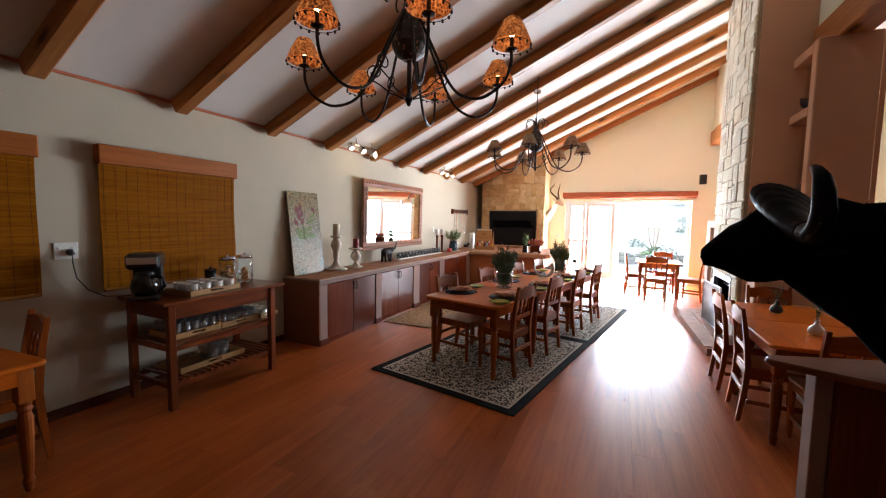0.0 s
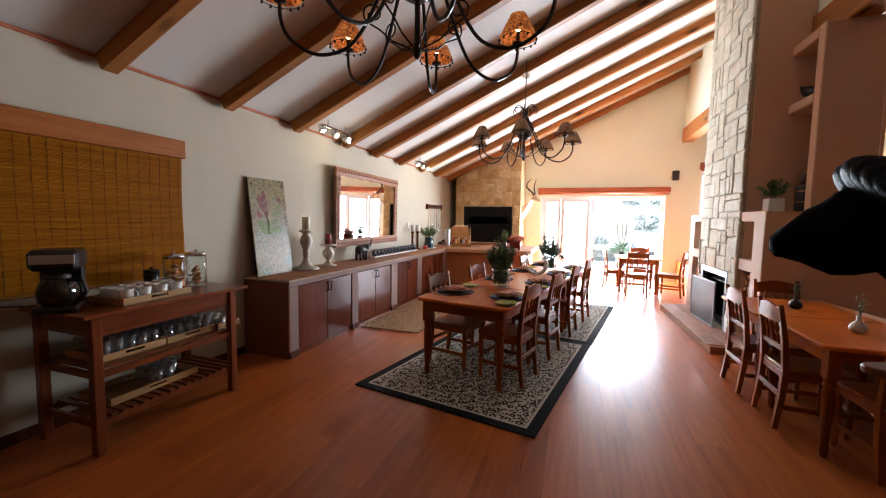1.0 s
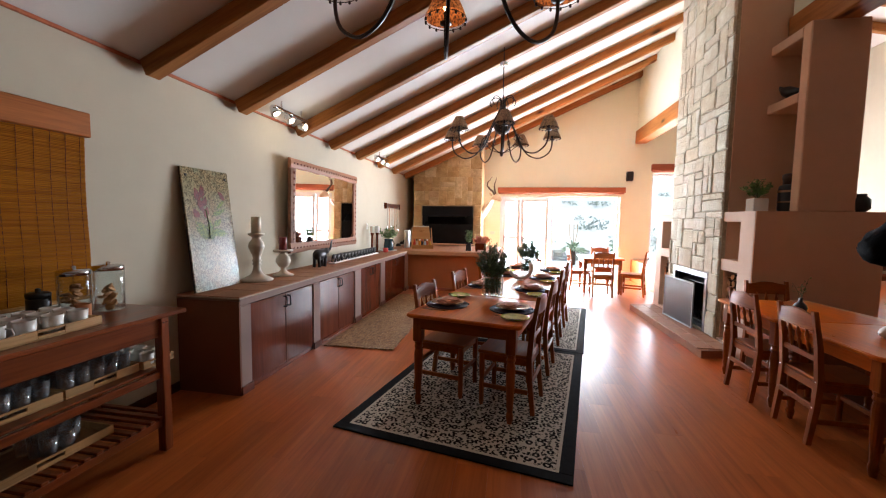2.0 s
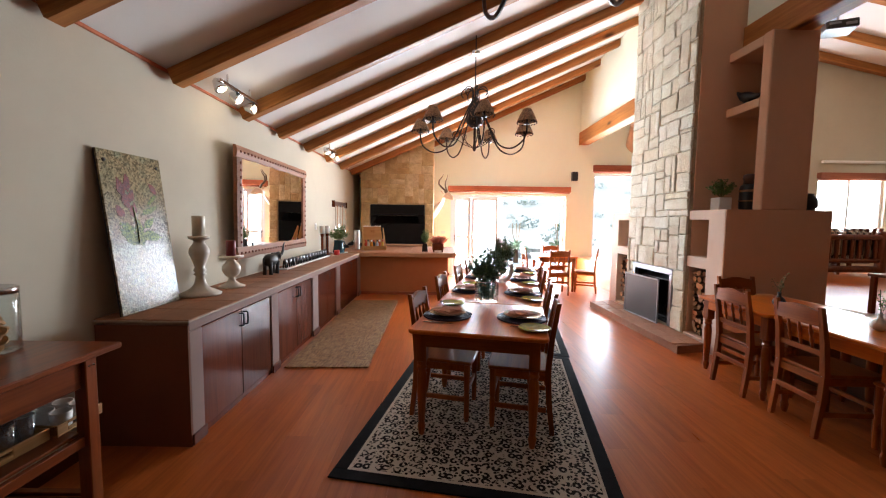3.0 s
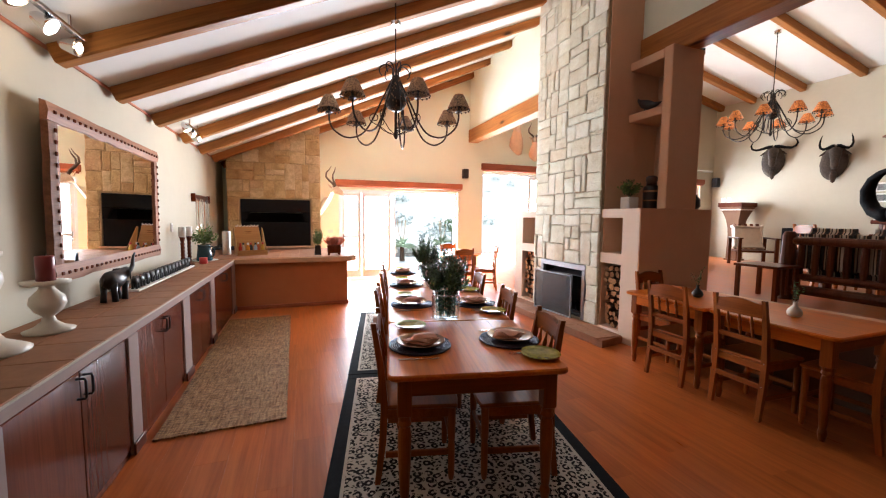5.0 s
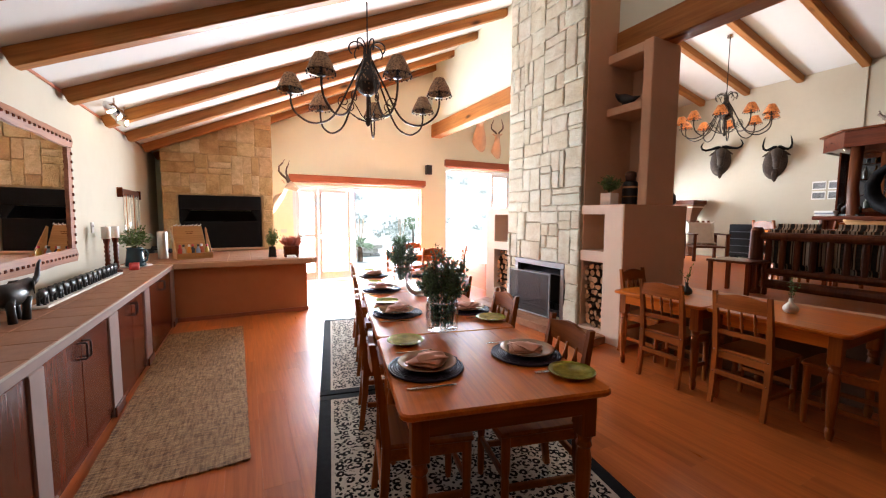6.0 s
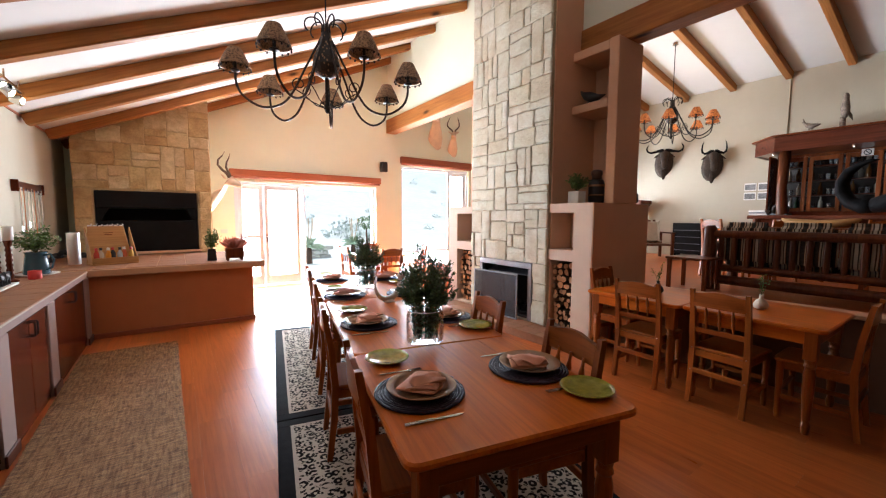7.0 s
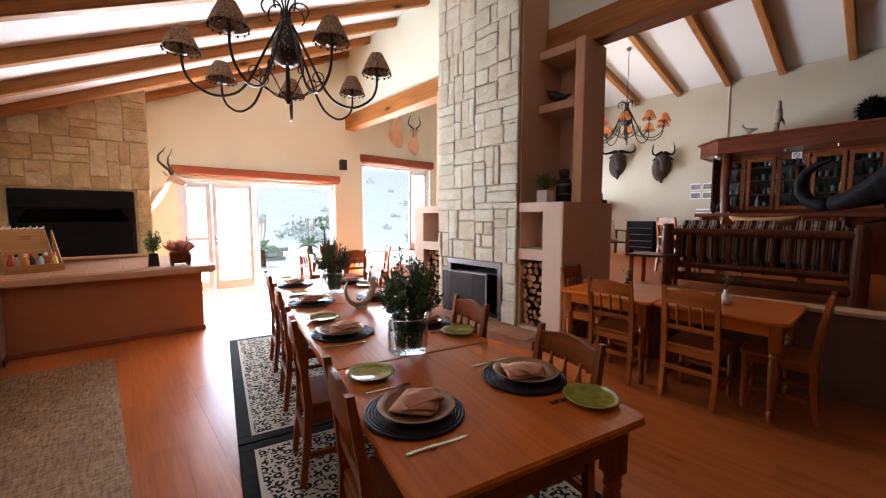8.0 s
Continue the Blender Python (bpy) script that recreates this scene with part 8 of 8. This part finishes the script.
# bird figures on the canopy
b = B()
loft(b, [oval((0, 0, z), (w, 0, 0), (0, w * 0.8, 0), 10) for z, w in ((0.16, 0.03), (0.22, 0.06), (0.32, 0.075), (0.42, 0.06), (0.47, 0.045), (0.52, 0.05), (0.56, 0.035), (0.575, 0.01))])
tube(b, [(0, 0.02, 0.18), (0.01, 0.02, 0.0)], 0.04, 8)
tube(b, [(0.02, 0.03, 0.36), (0.04, -0.06, 0.2), (0.03, -0.09, 0.12)], 0.025, 7, None, [1, 0.9, 0.3])
MOTTLED = plain("mottled_feathers", (0.24, 0.19, 0.15), 0.9, vary=0.85, scale=70, bumpy=0.5)
solid("owl_figure", b, MOTTLED, "grey mounted owl on a stump above the bar", "ornament", pose(6.95, 4.38, 3.022), smooth=True)
b = B()
loft(b, [oval((0, y, z), (w, 0, 0), (0, 0, w), 10) for y, z, w in ((-0.13, 0.12, 0.008), (-0.07, 0.11, 0.03), (0, 0.10, 0.05), (0.06, 0.13, 0.04), (0.09, 0.18, 0.03), (0.12, 0.19, 0.012))])
for y in (-0.02, 0.02):
    tube(b, [(0, y, 0.07), (0, y, 0.0)], 0.008, 6)
tube(b, [(0, 0.09, 0.2), (0, 0.11, 0.25)], 0.01, 6)
solid("bird_figure", b, MOTTLED, "small pale mounted bird above the bar", "ornament", pose(6.95, 4.80, 3.022), smooth=True)
b = B()
lathe(b, [(0.10, 0), (0.15, 0.05), (0.17, 0.18), (0.13, 0.30), (0.05, 0.36)], 16)
rn = random.Random(44)
for i in range(500):
    d_ = Vector((rn.gauss(0, 1), rn.gauss(0, 1), rn.gauss(0, 1))).normalized()
    p_, o_ = Vector((0, 0, 0.18)) + Vector((d_.x * 0.15, d_.y * 0.15, d_.z * 0.17)), d_.orthogonal().normalized() * 0.012
    b.faces.new([b.verts.new(v_) for v_ in (p_ - o_, p_ + o_, p_ + d_ * rn.uniform(0.05, 0.11) + Vector((0, 0, -0.02)))])
solid("dark_bust", b, FUR, "shaggy black ornament above the bar", "ornament", pose(6.98, 3.22, 3.022), smooth=True)
# pictures on the lounge wall: four small prints
PRINT = plain("grey_landscape", (0.20, 0.20, 0.20), 0.8, vary=0.9, scale=55, bumpy=0)
for i in range(4):
    y, z = 6.08 - 0.25 * (i % 2), 2.18 - 0.20 * (i // 2)
    p_ = thing("small_print", pose(RIGHTX - 0.012, y - 0.11, z), "small unframed grey landscape print on the lounge wall", "picture", "small prints")
    b = B()
    box(b, 0.0, 0.01, -0.11, 0.11, -0.085, 0.085, 0.001)
    part("sheet", b, WHITE, p_)
    b = B()
    box(b, -0.002, 0.0, -0.095, 0.095, -0.06, 0.055)
    part("image_area", b, PRINT, p_)
# bottle cooler, dresser with tapered urn, easy chairs
blb = thing("slatted_cooler", pose(7.72, 7.05, PLAT), "black upright rack with horizontal shelves against the wall", "rack")
b = B()
box(b, 0.0, 0.33, -0.33, 0.33, 0.08, 0.82, 0.01)
part("body", b, BLACKSTEEL, blb)
for i in range(4):
    b = B()
    box(b, -0.012, 0.0, -0.29, 0.29, 0.16 + i * 0.16, 0.175 + i * 0.16, 0.003)
    part("rail", b, GREYSTEEL, blb)
for sy in (-1, 1):
    b = B()
    box(b, 0.05, 0.3, sy * 0.28 - 0.03, sy * 0.28 + 0.03, 0, 0.08, 0.004)
    part("foot", b, BLACKSTEEL, blb)
ur = thing("tapered_stand", pose(7.72, 8.34, PLAT), "dark tapered timber stand with a carved band", "stand")
b = B()
prism(b, [(-0.15, -0.15), (0.15, -0.15), (0.15, 0.15), (-0.15, 0.15)], 0, 0.04, 0.005)
part("foot", b, BROWN, ur)
b = B()
loft(b, [[(-w, -w, z), (w, -w, z), (w, w, z), (-w, w, z)] for w, z in ((0.12, 0.04), (0.11, 0.6), (0.12, 0.8), (0.15, 1.0), (0.20, 1.16), (0.26, 1.30))])
part("shaft", b, BROWN, ur)
b = B()
box(b, -0.28, 0.28, -0.28, 0.28, 1.30, 1.40, 0.008)
part("cap", b, DARKWOOD, ur)
b = B()
box(b, -0.245, 0.245, -0.245, 0.245, 1.215, 1.245, 0.006)
part("carved_band", b, CERAMIC, ur)


def easy_chair(m, label, cushion):
    """Slatted dark timber chair with a pale cushion; it faces -y."""
    t = thing("easy_chair", m, label, "chair", "easy chairs")
    for sx in (-1, 1):
        for y, h in ((-0.3, 0.58), (0.3, 0.58)):
            b_ = B()
            box(b_, sx * 0.32 - 0.03, sx * 0.32 + 0.03, y - 0.03, y + 0.03, 0, h, 0.006)
            part("leg", b_, LOGWOOD, t)
        b_ = B()
        box(b_, sx * 0.32 - 0.045, sx * 0.32 + 0.045, -0.35, 0.35, 0.58, 0.61, 0.006)
        part("armrest", b_, LOGWOOD, t)
    b_ = B()
    box(b_, -0.29, 0.29, -0.3, 0.3, 0.30, 0.34, 0.006)
    part("seat", b_, LOGWOOD, t)
    for k_ in range(5):
        b_ = B()
        x_ = -0.22 + k_ * 0.11
        box(b_, x_ - 0.03, x_ + 0.03, 0.0, 0.02, 0.34, 0.92, 0.004, pose(0, 0.26, 0, -12, 0, 0))
        part("slat", b_, LOGWOOD, t)
    b_ = B()
    box(b_, -0.26, 0.26, -0.02, -0.13, 0.36, 0.84, 0.03, pose(0, 0.26, 0, -12, 0, 0), 2)
    part("cushion", b_, cushion, t, "pale cushion")


easy_chair(pose(6.9, 7.45, PLAT, 0, 0, -40), "dark slatted lounge chair with a pale cushion", CERAMIC)
easy_chair(pose(6.3, 8.7, PLAT, 0, 0, 170), "dark slatted lounge chair with a pale cushion", CERAMIC)
# table and a row of chairs between couch and bar
make_table(pose(5.72, 4.98, PLAT, 0, 0, 52), 0.80, 1.55, "honey-pine lounge table before the bar")
for m in (pose(4.76, 5.24, PLAT, 0, 0, 62), pose(5.13, 4.73, PLAT, 0, 0, 142), pose(5.73, 4.27, PLAT, 0, 0, 140), pose(6.28, 3.80, PLAT, 0, 0, 118)):
    c = copy_thing(first, m)
    c["label"], c["group"] = "honey-pine spindle-back chair in the lounge", "chairs in the lounge"
b = B()
loft(b, [oval((0, y, z), (w, 0, 0), (0, 0, h), 14) for y, z, w, h in ((-0.46, 0.10, 0.02, 0.012), (-0.40, 0.075, 0.08, 0.035), (-0.2, 0.05, 0.13, 0.048), (0.0, 0.046, 0.145, 0.046), (0.2, 0.05, 0.13, 0.048), (0.40, 0.075, 0.08, 0.035), (0.46, 0.10, 0.02, 0.012))])
solid("wooden_bowl", b, TRAYW, "long boat-shaped light wooden bowl on a console table", "bowl", pose(4.62, 4.13, PLAT + 0.815, 0, 0, -4) @ Matrix.Diagonal((0.9, 0.85, 1.15, 1.0)), smooth=True)
side_table(pose(4.62, 4.13, PLAT), 0.42, 1.0, 0.813, "dark wooden console table between the couch and the chairs")
# books and an old hand-cranked machine on the bar end
for i, (w, l, mat_) in enumerate(((0.20, 0.28, WHITE), (0.18, 0.26, GREYSTEEL), (0.19, 0.27, WHITE))):
    bk = thing("book", pose(6.98, 5.46, PLAT + 1.001 + i * 0.032, 0, 0, 5 - 7 * i), "large closed book lying in a stack on the bar", "book", "books on the bar")
    b = B()
    box(b, -w / 2 + 0.005, w / 2 - 0.008, -l / 2 + 0.005, l / 2 - 0.005, 0.003, 0.028)
    part("page_block", b, WHITE, bk)
    b = B()
    box(b, -w / 2, w / 2, -l / 2, l / 2, 0.0, 0.003)
    box(b, -w / 2, w / 2, -l / 2, l / 2, 0.028, 0.031)
    box(b, -w / 2, -w / 2 + 0.003, -l / 2, l / 2, 0.003, 0.028)
    part("cover", b, mat_, bk)
mc = thing("hand_grinder", pose(6.97, 5.14, PLAT + 1.001, 0, 0, 75), "black old-fashioned hand-cranked machine standing on the bar", "machine")
b = B()
box(b, -0.15, 0.15, -0.08, 0.08, 0.0, 0.03, 0.006)
part("base", b, EBONY, mc)
b = B()
tube(b, [(0.10, 0, 0.03), (0.11, 0, 0.14), (0.06, 0, 0.19), (-0.06, 0, 0.18), (-0.12, 0, 0.14), (-0.12, 0, 0.06)], 0.032, 10, None, [1.2, 1.0, 0.9, 0.9, 1.0, 0.6])
part("arm", b, EBONY, mc, "", True)
b = B()
lathe(b, [(0.06, 0), (0.065, 0.006), (0.065, 0.014), (0.02, 0.018)], 20, pose(0.145, 0, 0.15) @ UP_X)
part("crank_wheel", b, IRON, mc, "", True)
b = B()
tube(b, [(6.2, 9.19, 2.80), (7.95, 9.19, 2.80)], 0.03, 10)
solid("screen_roll", b, WHITE, "rolled white screen fixed high on the lounge wall", "screen")
b = B()
box(b, RIGHTX - 0.03, RIGHTX, 5.40, 5.43, 3.0, 4.36, 0.004)
solid("conduit", b, WALL, "thin cream cable duct up the lounge wall", "duct")

# ---- outdoors ----
# Ground colours are paled to paint in the bright haze outdoors.
SAND_HAZED, dnt, dp = nodes_of("hazed_dry_ground")
dv = coords(dnt, shuffle=False)
dn1, dn2 = noise_of(dnt, dv, 0.12, 6, 0.65), noise_of(dnt, dv, 1.6, 5, 0.7)
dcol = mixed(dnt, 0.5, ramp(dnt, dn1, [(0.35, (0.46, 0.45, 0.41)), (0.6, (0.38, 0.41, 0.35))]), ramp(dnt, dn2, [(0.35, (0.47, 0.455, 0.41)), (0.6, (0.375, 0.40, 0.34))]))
dnt.links.new(dcol, dp.inputs["Base Color"])
dp.inputs["Roughness"].default_value = 0.95
t_ = bmesh.new()
N_, SPAN = 90, 260.0
rows = []
for j in range(N_ + 1):
    row = []
    for i in range(N_ + 1):
        u, v = i / N_ * 2 - 1, j / N_ * 2 - 1
        x, y = SPAN * u * abs(u), SPAN * v * abs(v) + 15
        f = max(0.0, min(1.0, (y - 19) / 90))
        z = -0.06 + 17 * f * f * (3 - 2 * f) + (noise.noise((x * 0.03, y * 0.03, 0)) * 1.6 * f)
        row.append(t_.verts.new((x, y, z)))
    rows.append(row)
for j in range(N_):
    for i in range(N_):
        t_.faces.new((rows[j][i], rows[j][i + 1], rows[j + 1][i + 1], rows[j + 1][i]))
structure("ground", t_, SAND_HAZED, "dry garden ground rising to a scrubby hillside, paled with painted haze", "ground")
PAVE = plain("terrace_paving", (0.34, 0.325, 0.30), 0.9, vary=0.15, scale=10, bumpy=0.2)
b = B()
box(b, -4.2, 6.0, 11.95, 14.8, -0.2, -0.02, 0.01)
structure("terrace", b, PAVE, "pale paved terrace outside the doors", "pavement")
gw = thing("garden_wall", pose(0, 17.2, 0), "low dry-stone garden wall beyond the terrace", "wall", kind="structure")
rn = random.Random(9)
b = B()
for lay_ in range(3):
    x = -7.0
    while x < 2.3:
        w = rn.uniform(0.2, 0.5)
        box(b, x, x + w - 0.02, rn.uniform(-0.05, 0.05), 0.35, -0.1 + lay_ * 0.17, 0.06 + lay_ * 0.17 + rn.uniform(-0.02, 0.01), 0.02)
        x += w
tagged(part("stones", b, plain("field_stone", (0.42, 0.40, 0.355), 0.95, vary=0.3, scale=8, bumpy=0.4), gw), kind="stuff")
ALOE = plain("aloe_leaf", (0.20, 0.26, 0.16), 0.5, vary=0.2)
SPIKE = plain("aloe_flower", (0.42, 0.30, 0.19), 0.6, vary=0.2)


def aloe(x, y, s, label, seed):
    t = thing("aloe_plant", pose(x, y, -0.06), label, "plant", "aloes")
    rn_ = random.Random(seed)
    b_ = B()
    lathe(b_, [(0.12 * s, 0), (0.10 * s, 0.5 * s), (0.06 * s, 0.7 * s)], 10)
    part("trunk", b_, BARK, t)
    for i in range(26):
        a_ = i * 2.399
        el_ = radians(rn_.uniform(5, 75))
        ln = s * rn_.uniform(0.55, 0.75)
        d_ = Vector((math.cos(a_) * math.cos(el_), math.sin(a_) * math.cos(el_), math.sin(el_)))
        b_ = B()
        pts_ = [Vector((0, 0, 0.65 * s)) + d_ * ln * f + Vector((0, 0, -0.25 * s * f * f)) for f in (0, 0.3, 0.65, 1.0)]
        tube(b_, pts_, 0.05 * s, 6, None, [1, 1.05, 0.7, 0.08])
        part("leaf", b_, ALOE, t)
    for i in range(4):
        x_, y_ = rn_.uniform(-0.2, 0.2) * s, rn_.uniform(-0.2, 0.2) * s
        b_ = B()
        tube(b_, [(0, 0, 0.7 * s), (x_, y_, 1.3 * s), (x_ * 1.2, y_ * 1.2, 1.75 * s)], 0.022 * s, 7, None, [0.5, 0.7, 0.9])
        part("flower_spike", b_, SPIKE, t)


aloe(1.15, 15.6, 0.85, "spiky green aloe with pale dry flower spikes", 1)
aloe(2.9, 16.2, 0.85, "spiky green aloe with pale dry flower spikes", 2)
aloe(-1.6, 16.0, 0.6, "spiky green aloe with pale dry flower spikes", 3)
# Leaf greens far paler than real scrub: haze put into the colour.
BUSH_HAZED = leaf_mat("hazed_scrub_leaves", (0.44, 0.47, 0.38), (0.33, 0.37, 0.29))
b = B()
rn = random.Random(12)
for i in range(150):
    y = rn.uniform(21, 95)
    x = rn.uniform(-0.75, 0.95) * y
    f = max(0.0, min(1.0, (y - 19) / 90))
    z = -0.06 + 17 * f * f * (3 - 2 * f) + noise.noise((x * 0.03, y * 0.03, 0)) * 1.6 * f
    r = rn.uniform(0.4, 1.3)
    for k in range(110):
        d_ = Vector((rn.gauss(0, 1), rn.gauss(0, 1), abs(rn.gauss(0, 0.7)))).normalized() * r * rn.uniform(0.4, 1.0)
        p = Vector((x, y, z)) + d_
        s_ = r * rn.uniform(0.06, 0.15)
        u_ = Vector((rn.uniform(-1, 1), rn.uniform(-1, 1), rn.uniform(-1, 1))).normalized() * s_
        w_ = u_.orthogonal().normalized() * s_
        b.faces.new([b.verts.new(q_) for q_ in (p - u_, p + w_ * 0.7, p + u_, p - w_ * 0.7)])
solid("hillside_scrub", b, BUSH_HAZED, "low green scrub on the hillside, paled with painted haze", "shrubs", kind="stuff")
b = B()
for i in range(160):
    p = Vector((2.55 + rn.uniform(-0.28, 0.28), 14.2 + rn.uniform(-0.25, 0.25), 1.28 + rn.uniform(-0.18, 0.22)))
    u_ = Vector((rn.uniform(-1, 1), rn.uniform(-1, 1), rn.uniform(-1, 1))).normalized() * 0.05
    w_ = u_.orthogonal() * 0.6
    b.faces.new([b.verts.new(q_) for q_ in (p - u_, p + w_, p + u_, p - w_)])
tree = thing("small_tree", pose(0, 0, 0), "small clipped green tree on the terrace", "tree")
tagged(part("crown", b, leaf_mat("sunlit_leaves", (0.13, 0.185, 0.08), (0.08, 0.12, 0.05)), tree), kind="stuff")
b = B()
tube(b, [(2.55, 14.2, -0.03), (2.57, 14.2, 0.6), (2.55, 14.2, 1.2)], 0.03, 8, None, [1.2, 1, 0.7])
part("trunk", b, BARK, tree)

# floor planks
PLANK_W, PLANK_L = 0.192, 1.285
plank_mesh = None
count, rest = 0, bmesh.new()
k = 0
for i in range(int((1.98 - LWX) / PLANK_W) + 1):
    x = LWX + 0.008 + i * PLANK_W
    w = min(PLANK_W, 2.0 - x) - 0.0005
    if w < 0.03:
        continue
    y = -2.9 + (i * 0.457) % PLANK_L - PLANK_L
    while y < DOORY:
        y0, y1 = max(y, -2.9), min(y + PLANK_L - 0.0005, DOORY - 0.002)
        if y1 - y0 > 0.05:
            near = y0 > 0.9 and y1 < 9.0
            bm = B() if near else rest
            box(bm, -w / 2 if near else x, w / 2 if near else x + w, -(y1 - y0) / 2 if near else y0, (y1 - y0) / 2 if near else y1, -0.008, 0.0)
            if near and count < 300:
                count += 1
                if plank_mesh is None or abs(w - PLANK_W + 0.0005) > 1e-6 or abs(y1 - y0 - PLANK_L + 0.0005) > 1e-6:
                    me = mesh_from(bm, "plank", FLOORWOOD)
                    if abs(w - PLANK_W + 0.0005) < 1e-6 and abs(y1 - y0 - PLANK_L + 0.0005) < 1e-6:
                        plank_mesh = me
                else:
                    bm.free()
                    me = plank_mesh
                ob = new("plank", me)
                ob.parent = floor
                ob.location = (x + w / 2, (y0 + y1) / 2, 0)
            elif near:
                bm.free()
                box(rest, x, x + w, y0, y1, -0.008, 0.0)
        y += PLANK_L
tagged(part("planks", rest, FLOORWOOD, floor), kind="stuff")
